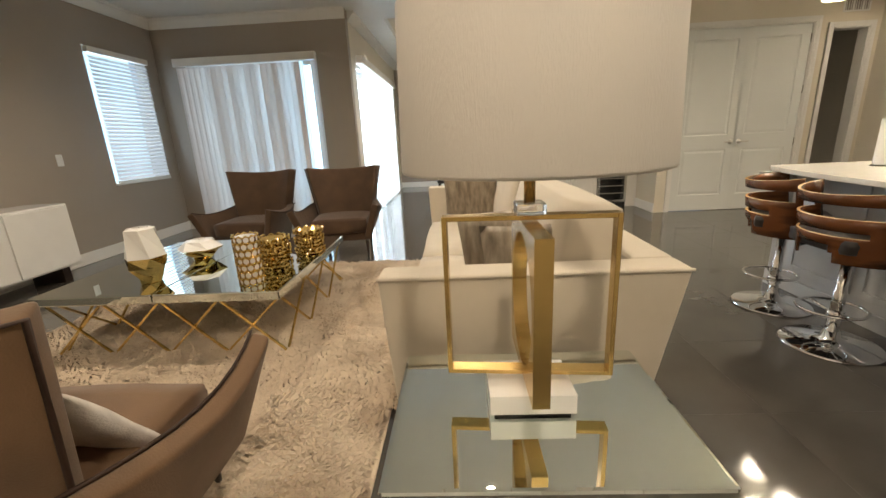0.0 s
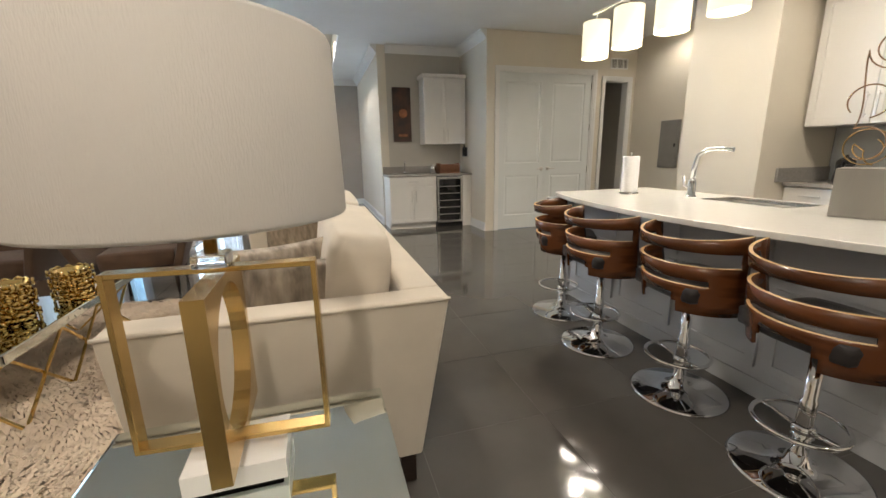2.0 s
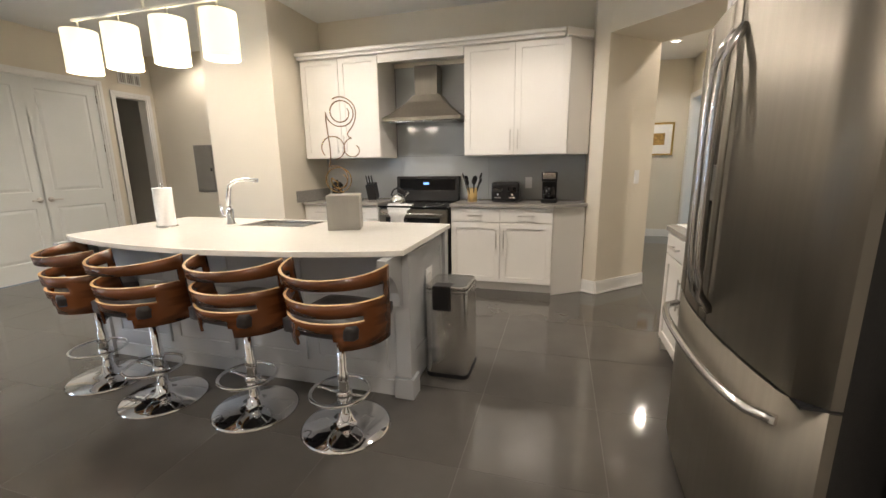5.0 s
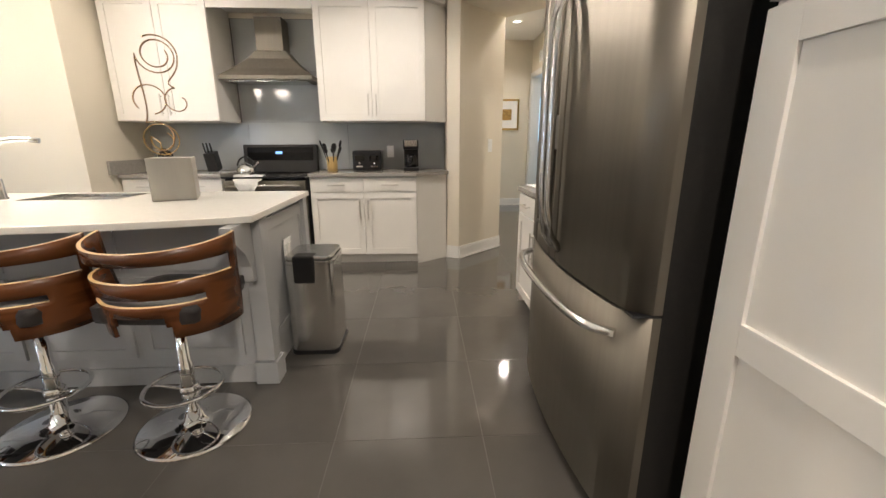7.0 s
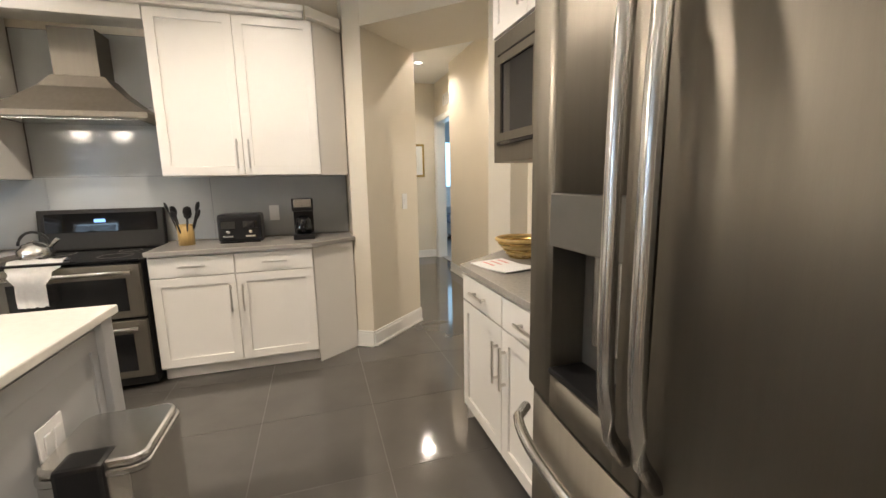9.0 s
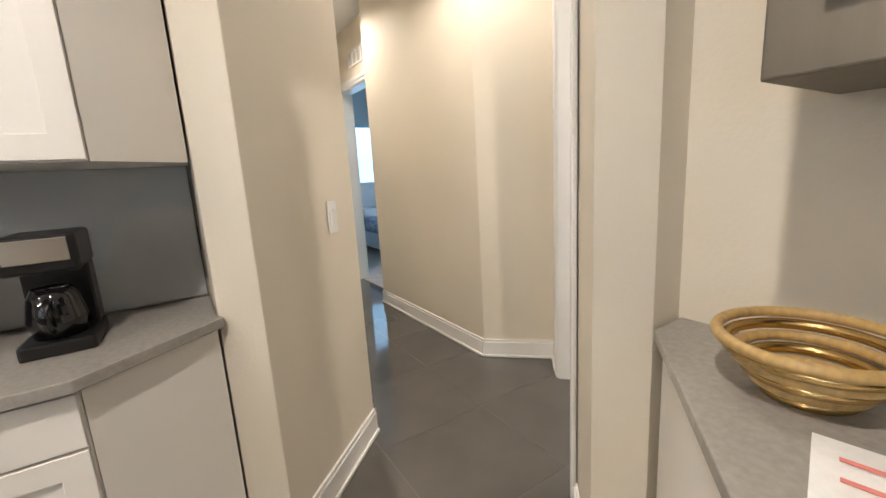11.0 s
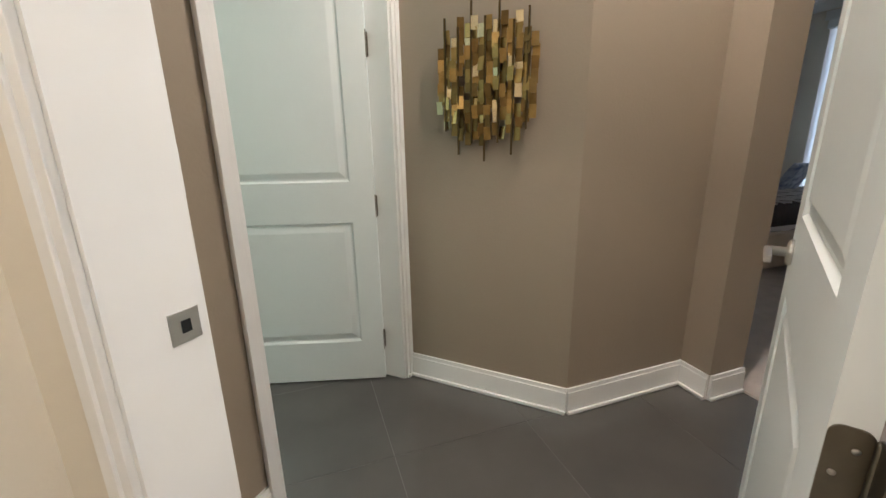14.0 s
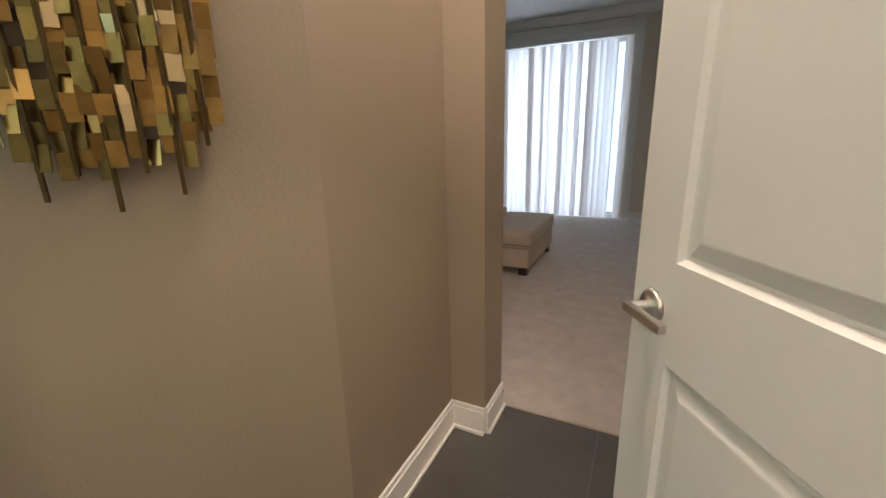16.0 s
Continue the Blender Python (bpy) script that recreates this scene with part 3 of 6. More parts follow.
# vestibule
K0, K1 = (5.66, -2.02), (4.745, -2.965)
wall("wall_bath", K0, K1, M_TAUPE, openings=[(0.365, 1.265, 0, 2.46)], label="taupe wall with a bathroom door")
casing(K0, K1, 0.365, 1.265, 2.46, width=0.05)
solid("wall_vestibule", prism([(3.2, -2.2), (3.43, -2.2), (3.43, -2.365), (4.141, -2.36), K1, (4.84, -3.07), (4.6, -3.15), (4.2, -2.6), (3.34, -2.6), (3.2, -2.6)], 0, CEIL), M_TAUPE, "taupe vestibule wall with angled corners", "wall", kind="structure")
for a, b in ((K1, (4.141, -2.36)), ((4.141, -2.36), (3.43, -2.365)), ((3.43, -2.365), (3.43, -2.2)), ((3.43, -2.2), (3.2, -2.2))):
    skirting(a, b)
# bedroom and bathroom shells
wall("wall_bedroom_east", (3.2, -2.6), (3.2, -6.2), M_TAUPE, label="taupe bedroom wall")
wall("wall_bedroom_south", (3.34, -6.2), (-2.0, -6.2), M_TAUPE, label="taupe bedroom wall")
wall("wall_bedroom_west", (-2.0, -6.34), (-2.0, -0.93), M_CREAM, openings=[(1.3, 4.34, 0, 2.66)], label="bedroom wall with a sliding door", crown=True)
wall("wall_bath_east", (7.71, -1.8), (7.71, -5.2), M_TEAL, label="pale green bathroom wall")
wall("wall_bath_south", (7.85, -5.2), (4.6, -5.2), M_TEAL, label="pale green bathroom wall")
wall("wall_bath_west", (4.6, -5.34), (4.6, -3.16), M_TEAL, label="pale green bathroom wall")
wall("wall_guest_east", (11.5, -1.66), (11.5, -6.0), M_BLUEWALL, openings=[(0.7, 1.7, 1.15, 2.3)], label="blue-grey guest bedroom wall")
wall("wall_guest_south", (11.64, -6.0), (7.85, -6.0), M_BLUEWALL, label="blue-grey guest bedroom wall")
wall("wall_guest_north", (9.1, -1.8), (11.64, -1.8), M_BLUEWALL, thick=0.1, label="blue-grey guest bedroom wall")
for x0, x1, y0, y1, zz, nm in ((-3.6, -1.3, 7.35, 7.4, 2.6, ""), (-1.75, -1.7, 6.9, 10.8, 2.6, ""), (-4.35, -4.3, 5.3, 6.9, 2.7, ""), (-2.75, -2.7, -5.3, -1.8, 2.8, ""), (12.1, 12.15, -3.8, -1.9, 2.6, "")):
    solid("backdrop", box(x0, x1, y0, y1, -0.1, zz), M_SKYGLOW, "bright blue daylight outside a window", "backdrop", kind="structure")


# ---- windows, blinds ----
def horizontal_blind(x, y0, y1, z0, z1):
    t = thing("window_1", (x, (y0 + y1) / 2, z0), "window with white horizontal slat blind lowered", "window blind", kind="structure")
    part("headrail", box(x + 0.0, x + 0.06, y0 - 0.02, y1 + 0.02, z1 - 0.07, z1, 0.006), M_TRIM, t)
    n = int((z1 - z0 - 0.1) / 0.048)
    slat = bmesh.new()
    quad_box(slat, -0.024, 0.024, y0, y1, -0.0015, 0.0015)
    slat.transform(Matrix.Rotation(radians(58), 4, "Y"))
    me = bpy.data.meshes.new("slat")
    bmesh.ops.translate(slat, verts=slat.verts, vec=(0, -(y0 + y1) / 2, 0))
    slat.to_mesh(me)
    me.materials.append(M_BLIND)
    for i in range(n):
        o = new("slat", me)
        o.parent = t
        o.location = (0.03, 0, 0.05 + i * 0.048)
    part("bottom_rail", box(x + 0.01, x + 0.05, y0, y1, z0, z0 + 0.025, 0.004), M_TRIM, t)
    part("window_sill", box(x - 0.10, x + 0.03, y0 - 0.03, y1 + 0.03, z0 - 0.03, z0 - 0.003, 0.004), M_TRIM, t)


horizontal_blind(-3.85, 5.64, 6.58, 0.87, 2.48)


def vertical_blind(name, p0, p1, top, label, gaps=(), pitch=0.082):
    """Hanging vanes on a track from p0 to p1, slightly turned."""
    m, length = seg_frame(p0, p1)
    t = thing(name, (*p0, 0), label, "blind")
    rail = box(-0.02, length + 0.02, -0.05, 0.05, top - 0.05, top + 0.06, 0.008)
    part("valance", turned(rail, m), M_TRIM, t)
    vane = bmesh.new()
    xs = [-0.042, -0.02, 0, 0.02, 0.042]
    rows = [[vane.verts.new((x, 0.010 * (1 - (x / 0.042) ** 2), z)) for x in xs] for z in (0.03, top - 0.06)]
    for i in range(4):
        vane.faces.new((rows[0][i], rows[0][i + 1], rows[1][i + 1], rows[1][i]))
    ext = bmesh.ops.solidify(vane, geom=list(vane.faces), thickness=0.0015)
    me = bpy.data.meshes.new("vane")
    vane.to_mesh(me)
    me.materials.append(M_VBLIND)
    ang = math.atan2(p1[1] - p0[1], p1[0] - p0[0])
    random.seed(4)
    x = 0.04
    while x < length:
        if not any(a < x < b for a, b in gaps):
            o = new("vane", me)
            o.parent = t
            w = m @ Vector((x, 0, 0)) - t.location
            o.location = w
            o.rotation_euler = (0, 0, ang + radians(9 + random.uniform(-4, 4)))
        x += pitch
    return t


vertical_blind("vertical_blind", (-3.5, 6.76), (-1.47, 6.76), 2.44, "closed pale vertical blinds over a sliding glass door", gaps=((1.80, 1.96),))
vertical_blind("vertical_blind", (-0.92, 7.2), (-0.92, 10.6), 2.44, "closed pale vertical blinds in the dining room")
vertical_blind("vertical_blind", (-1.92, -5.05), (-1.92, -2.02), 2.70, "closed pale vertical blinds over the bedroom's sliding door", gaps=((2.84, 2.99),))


def sliding_door(name, p0, p1, top):
    m, length = seg_frame(p0, p1)
    t = thing(name, (*p0, 0), "white framed sliding glass door", "sliding door", kind="structure")
    for a, b in ((0, length / 2 + 0.03), (length / 2 - 0.03, length)):
        y = 0.03 if a == 0 else 0.075
        fr = bmesh.new()
        for bx in ((a, a + 0.06, 0, top), (b - 0.06, b, 0, top), (a + 0.06, b - 0.06, 0, 0.08), (a + 0.06, b - 0.06, top - 0.06, top)):
            quad_box(fr, bx[0], bx[1], y, y + 0.04, bx[2] + 0.001, bx[3], 0.003)
        part("frame", turned(fr, m), M_TRIM, t)
        g = part("pane", turned(box(a + 0.06, b - 0.06, y + 0.017, y + 0.023, 0.08, top - 0.06), m), M_GLASS, t)
        g.visible_shadow = False


sliding_door("door_4", (-3.45, 6.85), (-1.47, 6.85), 2.42)
sliding_door("door_5", (-1.0, 7.29), (-1.0, 10.49), 2.42)
sliding_door("door_6", (-2.0, -5.04), (-2.0, -2.0), 2.66)
solid("trim", joined(box(-1.998, -1.98, -2.0, -1.86, 0.14, 2.96, 0.004), box(-1.998, -1.98, -5.18, -2.0, 2.78, 2.90, 0.004)), M_TRIM, "white casing round the bedroom's sliding door", "door casing", kind="structure")

# ---- doors ----
LEAF = 0.845
door_leaf("door_1", pose(3.64, 6.69, 0), LEAF, 2.47, label="white two-panel closet door, closed, one of a pair", lever_sides=(-1,), hinges=(0.25, 0.95, 1.65, 2.3))
mir = pose(5.30, 6.69, 0) @ Matrix.Diagonal((-1, 1, 1, 1))
d2 = door_leaf("door_2", mir, LEAF - 0.02, 2.47, label="white two-panel closet door, closed, one of a pair", lever_sides=(-1,), hinges=(0.25, 0.95, 1.65, 2.3))
for o in d2.children:
    o.data.flip_normals()
HINGE = Vector((4.71, -1.145, 0))
ang = math.degrees(math.atan2(-0.425, -0.65))
door_leaf("door_3", pose(HINGE.x, HINGE.y, 0, 0, 0, ang), 0.85, 2.44, label="white two-panel bedroom door standing open", hinges=(0.23, 0.93, 1.62, 2.28))
bh, _ = seg_frame(K0, K1)
bpos = bh @ Vector((1.243, 0.115, 0))
door_leaf("door_7", pose(bpos.x, bpos.y, 0, 0, 0, math.degrees(math.atan2(-0.23, 0.84))) @ pose(0, -0.0, 0), 0.80, 2.43, label="white two-panel bathroom door standing ajar", hinges=(0.23, 0.96, 1.70))
sm, _ = seg_frame(S0, R1)
sp = thing("strike_plate", sm @ Vector((0.02, 0.11, 0.96)), "satin nickel strike plate on the door jamb", "strike plate")
part("plate", turned(box(0.0185, 0.0205, 0.085, 0.14, 0.93, 0.99, 0.0006), sm), M_NICKEL, sp)
part("latch_hole", turned(box(0.0206, 0.0211, 0.105, 0.123, 0.948, 0.972), sm), M_BLACK, sp, "dark latch hole")


# ---- small wall fittings ----
def switch(p, facing, label="white rocker light switch on the wall", rockers=1, h=0.125):
    """facing: degrees of the wall's outward normal."""
    m = pose(p[0], p[1], p[2], 0, 0, facing + 90)
    t = thing("light_switch", p, label, "light switch")
    w = 0.075 + 0.045 * (rockers - 1)
    part("plate", turned(box(-w / 2, w / 2, -0.007, -0.001, -h / 2, h / 2, 0.002), m), M_WHITEGLOSS, t)
    for i in range(rockers):
        cx = (i - (rockers - 1) / 2) * 0.046
        r = turned(box(cx - 0.017, cx + 0.017, -0.012, -0.006, -0.034, 0.034, 0.002), Matrix.Rotation(radians(4), 4, "X"))
        part("rocker", turned(r, m), M_WHITEGLOSS, t)
    return t


switch((5.605, -0.326, 1.20), 180 + 43.9, "white dimmer switch beside the hallway opening", h=0.14)
switch((5.535, -2.148, 1.21), 135, "white rocker light switch beside the bathroom door")
switch((-3.848, 4.95, 1.19), 0, "white light switch on the living room wall")
switch((5.63, 0.78, 1.14), 180, "white outlet on the backsplash")
switch((3.36, 1.249, 0.63), 270, "white outlet on the island's end", rockers=2)


def vent(m, w, h, label):
    t = thing("air_vent", m.translation, label, "air vent")
    part("frame", turned(joined(box(-w / 2, w / 2, -0.01, -0.001, -h / 2, -h / 2 + 0.02), box(-w / 2, w / 2, -0.01, -0.001, h / 2 - 0.02, h / 2),
                                box(-w / 2, -w / 2 + 0.02, -0.01, -0.001, -h / 2 + 0.02, h / 2 - 0.02), box(w / 2 - 0.02, w / 2, -0.01, -0.001, -h / 2 + 0.02, h / 2 - 0.02)), m.copy()), M_TRIM, t)
    part("backing", turned(box(-w / 2 + 0.02, w / 2 - 0.02, -0.003, -0.001, -h / 2 + 0.02, h / 2 - 0.02), m.copy()), M_GREYBOX, t)
    n = max(3, int((w - 0.04) / 0.03))
    for i in range(n):
        x = -w / 2 + 0.02 + (i + 0.5) * (w - 0.04) / n
        if i % 4 == 3:
            part("slat", turned(box(x - 0.012, x + 0.012, -0.009, -0.004, -h / 2 + 0.02, h / 2 - 0.02), m.copy()), M_TRIM, t)
        else:
            part("slat", turned(box(x - 0.003, x + 0.003, -0.009, -0.004, -h / 2 + 0.02, h / 2 - 0.02), m.copy()), M_TRIM, t)


vent(pose(5.80, 6.67, 2.66), 0.34, 0.17, "white return air grille above the passage doorway")
vent(pose(8.4, -1.66, 2.68, 0, 0, 180), 0.40, 0.18, "white air grille above the guest bedroom doorway")
vent(pose(0.33, 6.4, CEIL, -90, 0, 0), 0.36, 0.18, "white ceiling air register")


def downlight(x, y, z=CEIL):
    t = thing("downlight", (x, y, z), "white round recessed ceiling downlight, lit", "ceiling light", "downlights")
    part("trim_ring", lathe([(0.055, z - 0.001), (0.085, z - 0.001), (0.083, z - 0.010), (0.060, z - 0.012), (0.055, z - 0.004)], 28, x, y), M_TRIM, t)
    part("diffuser", lathe([(0, z - 0.004), (0.0548, z - 0.004), (0.0548, z - 0.001), (0, z - 0.001)], 24, x, y), M_GLOW, t, "glowing diffuser")


# The added kitchen downlight gets a fitting like the others.
for x, y in DOWNLIGHTS:
    downlight(x, y)
downlight(0.95, 9.0, CEIL + 0.42)
ep = thing("electrical_panel", (6.15, 5.8, 1.0), "grey metal electrical panel set in the wall", "electrical panel")
part("frame", box(6.125, 6.149, 5.62, 5.99, 0.98, 1.70, 0.004), M_GREYBOX, ep)
part("cover", box(6.115, 6.1245, 5.645, 5.965, 1.01, 1.67, 0.003), M_GREYBOX, ep)
part("latch", box(6.108, 6.1145, 5.66, 5.69, 1.30, 1.35, 0.002), M_BLACK, ep)


# ---- cabinets ----
def shaker(m, x0, x1, z0, z1, rail=0.06, t=0.02):
    """A shaker front in one piece: rails round a sunk panel; its -y faces the room."""
    b = bmesh.new()
    c, e = 0.0015, 0.0012
    loops = []
    for o, y in ((0, 0), (0, -t + c), (c, -t), (rail - e, -t), (rail, -t + e), (rail, -t * 0.45)):
        loops.append([b.verts.new(p) for p in ((x0 + o, y, z0 + o), (x1 - o, y, z0 + o), (x1 - o, y, z1 - o), (x0 + o, y, z1 - o))])
    b.faces.new(loops[0][::-1])
    for p, q in zip(loops, loops[1:]):
        for i in range(4):
            b.faces.new((p[i], p[(i + 1) % 4], q[(i + 1) % 4], q[i]))
    b.faces.new(loops[-1])
    bmesh.ops.recalc_face_normals(b, faces=b.faces)
    b.transform(m)
    return b


def slab(m, x0, x1, z0, z1, t=0.02):
    return turned(box(x0, x1, -t, 0, z0, z1, 0.0025), m)


def pull(m, x, z, length, upright, y=-0.02):
    """A square bar pull on two posts."""
    if upright:
        b = joined(box(x - 0.006, x + 0.006, y - 0.034, y - 0.024, z - length / 2, z + length / 2, 0.002),
                   box(x - 0.005, x + 0.005, y - 0.024, y, z - length / 2 + 0.02, z - length / 2 + 0.03), box(x - 0.005, x + 0.005, y - 0.024, y, z + length / 2 - 0.03, z + length / 2 - 0.02))
    else:
        b = joined(box(x - length / 2, x + length / 2, y - 0.034, y - 0.024, z - 0.006, z + 0.006, 0.002),
                   box(x - length / 2 + 0.02, x - length / 2 + 0.03, y - 0.024, y, z - 0.005, z + 0.005), box(x + length / 2 - 0.03, x + length / 2 - 0.02, y - 0.024, y, z - 0.005, z + 0.005))
    return turned(b, m)


def base_cabinet(m, w, depth, label, top=0.91, drawers=2, doors=2, drawer_h=0.15):
    """Base unit; local x along its front from its left end, -y out to the room."""
    t = thing("base_cabinet", m.translation, label, "cabinet", "kitchen cabinets")
    body = joined(box(0, w, 0.001, depth, 0.10, top), box(0, w, 0.07, depth, 0.0, 0.10))
    part("body", turned(body, m), M_CAB, t)
    for i in range(drawers):
        a, b = i * w / drawers + 0.004, (i + 1) * w / drawers - 0.004
        d = part("drawer", slab(m, a, b, top - drawer_h, top - 0.012), M_CAB, t)
        part("handle", pull(m, (a + b) / 2, top - drawer_h / 2 - 0.006, 0.17, False), M_NICKEL, d, "satin nickel bar pull")
    hi = top - (drawer_h + 0.008 if drawers else 0.01)
    for i in range(doors):
        a, b = i * w / doors + 0.004, (i + 1) * w / doors - 0.004
        bm = shaker(m, a, b, 0.112, hi)
        d = part("door", bm, M_CAB, t)
        hx = b - 0.035 if (i % 2 == 0 and doors > 1) else a + 0.035
        part("handle", pull(m, hx, hi - 0.17, 0.2, True), M_NICKEL, d, "satin nickel bar pull")
    return t


def wall_cabinet(m, w, depth, z0, z1, label, doors=2):
    t = thing("wall_cabinet", m @ Vector((0, 0, z0)), label, "cabinet", "kitchen cabinets")
    part("body", turned(box(0, w, 0.001, depth, z0, z1), m), M_CAB, t)
    for i in range(doors):
        a, b = i * w / doors + 0.003, (i + 1) * w / doors - 0.003
        d = part("door", shaker(m, a, b, z0 + 0.004, z1 - 0.004), M_CAB, t)
        hx = b - 0.035 if (i % 2 == 0 and doors > 1) else a + 0.035
        part("handle", pull(m, hx, z0 + 0.15, 0.2, True), M_NICKEL, d, "satin nickel bar pull")
    return t


# fronts facing -x: local x runs towards -y
EAST = lambda y: pose(5.10, y, 0, 0, 0, -90)
base_cabinet(EAST(1.55), 1.06, 0.54, "white shaker base cabinet with two drawers and two doors")
base_cabinet(EAST(3.34), 0.95, 0.54, "white shaker base cabinet beside the range")
EASTU = lambda y: pose(5.19, y, 0, 0, 0, -90)
UP0, UP1 = 1.44, 2.51
wall_cabinet(EASTU(1.42), 1.03, 0.46, UP0, UP1, "white shaker wall cabinet above the toaster")
wall_cabinet(EASTU(3.32), 0.95, 0.46, UP0, UP1, "white shaker wall cabinet beside the range hood")
ef = thing("filler_cabinet", (5.2, 0.3, 0), "white angled filler panel at the cabinets' end", "cabinet")
part("lower_panel", prism([(5.10, 0.487), (5.32, 0.178), (5.64, 0.178), (5.64, 0.487)], 0.0, 0.91), M_CAB, ef)
part("upper_panel", prism([(5.18, 0.388), (5.40, 0.178), (5.64, 0.178), (5.64, 0.388)], UP0, UP1), M_CAB, ef)
valb = thing("hood_valance", (5.2, 1.9, 2.44), "white valance board over the range hood", "cabinet")
part("board", box(5.17, 5.19, 1.425, 2.365, 2.425, UP1), M_CAB, valb)
cr = thing("cabinet_crown", (5.2, 1.7, UP1), "white crown moulding on the wall cabinets", "moulding")
part("crown", joined(box(5.13, 5.65, 0.45, 3.335, UP1 + 0.001, UP1 + 0.03, 0.004), box(5.10, 5.65, 0.44, 3.335, UP1 + 0.031, UP1 + 0.07, 0.012)), M_CAB, cr)
part("crown_return", prism([(5.10, 0.43), (5.30, 0.185), (5.65, 0.185), (5.65, 0.43)], UP1 + 0.001, UP1 + 0.07, 0.006), M_CAB, cr)
CT = 0.945
ct1 = solid("countertop", prism([(5.05, 1.555), (5.05, 0.49), (5.30, 0.155), (5.35, 0.175), (5.65, 0.175), (5.65, 1.555)], CT - 0.033, CT, 0.004), M_GREYQ, "polished grey quartz countertop", "countertop")
solid("countertop", prism([(5.05, 3.343), (5.05, 2.385), (5.65, 2.385), (5.65, 3.343)], CT - 0.033, CT, 0.004), M_GREYQ, "polished grey quartz countertop beside the range", "countertop")
solid("upstand", box(4.95, 5.65, 3.325, 3.348, CT + 0.001, CT + 0.13, 0.003), M_GREYQ, "grey quartz upstand on the counter's end", "upstand")
# glass tile backsplash
bs = thing("backsplash", (5.655, 1.7, CT), "glossy blue-grey glass sheet backsplash", "backsplash", kind="structure")
part("grout", box(5.652, 5.659, 0.176, 3.345, CT + 0.002, 2.46), M_GROUT, bs)
tile_me = {}


def splash_tile(y0, y1, z0, z1):
    key = (round(y1 - y0, 3), round(z1 - z0, 3))
    if key not in tile_me:
        b = box(-0.006, 0, -key[0] / 2, key[0] / 2, -key[1] / 2, key[1] / 2, 0.0015)
        me = bpy.data.meshes.new("glass_panel")
        b.to_mesh(me)
        b.free()
        me.materials.append(M_SPLASH)
        tile_me[key] = me
    o = new("glass_panel", tile_me[key])
    o.parent = bs
    o.location = Vector((5.6515, (y0 + y1) / 2, (z0 + z1) / 2)) - Vector((5.655, 1.7, CT))


TH, TW = 0.505, 1.06
for r in range(3):
    z0 = CT + 0.004 + r * TH
    lo, hi = (0.18, 3.34) if r == 0 else (1.43, 2.36)
    y = lo
    while y < hi:
        a, b = max(y, lo), min(y + TW, hi)
        if b - a > 0.03:
            splash_tile(a + 0.001, b - 0.001, z0 + 0.001, min(z0 + TH - 0.001, 2.455))
        y += TW

# ---- range, hood ----
rg = thing("range", (5.3, 1.97, 0), "dark slate double oven range with black glass cooktop", "range")
part("body", box(5.08, 5.64, 1.575, 2.365, 0.03, 0.90, 0.004), M_BLACKSIDE, rg)
part("cooktop", box(5.02, 5.60, 1.572, 2.368, 0.901, 0.918, 0.004), M_BLACKGLASS, rg)
for y, x, r in ((1.76, 5.2, 0.1), (2.18, 5.2, 0.09), (1.76, 5.44, 0.07), (2.18, 5.44, 0.09)):
    part("burner_ring", lathe([(r - 0.003, 0.9182), (r, 0.9182), (r, 0.9188), (r - 0.003, 0.9188)], 36, x, y), M_GREYBOX, rg)
part("control_back", turned(box(-0.03, 0.03, 1.575, 2.365, 0.0, 0.30, 0.01), Matrix.Translation((5.60, 0, 0.918)) @ Matrix.Rotation(radians(6), 4, "Y")), M_BLACKSIDE, rg)
part("control_panel", turned(box(-0.034, -0.03, 1.62, 2.32, 0.13, 0.27, 0.002), Matrix.Translation((5.60, 0, 0.918)) @ Matrix.Rotation(radians(6), 4, "Y")), M_BLACKGLASS, rg)
part("clock", turned(box(-0.0355, -0.0345, 1.95, 2.02, 0.20, 0.225), Matrix.Translation((5.60, 0, 0.918)) @ Matrix.Rotation(radians(6), 4, "Y")), M_CLOCK, rg, "blue clock display")
for z0, z1 in ((0.10, 0.50), (0.52, 0.88)):
    d = part("oven_door", box(5.035, 5.078, 1.58, 2.36, z0, z1, 0.006), M_SLATE, rg)
    part("oven_glass", box(5.0315, 5.0345, 1.66, 2.28, z0 + 0.05, z1 - 0.09, 0.001), M_BLACKGLASS, d)
    part("handle", joined(tube([(4.985, 1.61, z1 - 0.045), (4.985, 2.33, z1 - 0.045)], 0.014, 14), box(4.985, 5.036, 1.625, 1.645, z1 - 0.055, z1 - 0.035), box(4.985, 5.036, 2.295, 2.315, z1 - 0.055, z1 - 0.035)), M_STEEL, d, "steel tube handle")
hd = thing("range_hood", (5.4, 1.97, 1.85), "brushed steel chimney range hood", "range hood")
hb = bmesh.new()
levels = [(5.24, 1.48, 2.375, 1.83), (5.24, 1.48, 2.375, 1.865), (5.31, 1.59, 2.255, 1.94), (5.39, 1.70, 2.13, 2.04), (5.43, 1.765, 2.065, 2.12)]
loops = [[hb.verts.new(c) for c in ((x, a, z), (5.648, a, z), (5.648, b, z), (x, b, z))] for x, a, b, z in levels]
for p, q in zip(loops, loops[1:]):
    for i in range(4):
        hb.faces.new((p[i], p[(i + 1) % 4], q[(i + 1) % 4], q[i]))
hb.faces.new(loops[0][::-1])
hb.faces.new(loops[-1])
bmesh.ops.recalc_face_normals(hb, faces=hb.faces)
part("canopy", hb, M_SLATE, hd)
part("chimney", box(5.43, 5.645, 1.785, 2.045, 2.121, 2.423, 0.002), M_SLATE, hd)
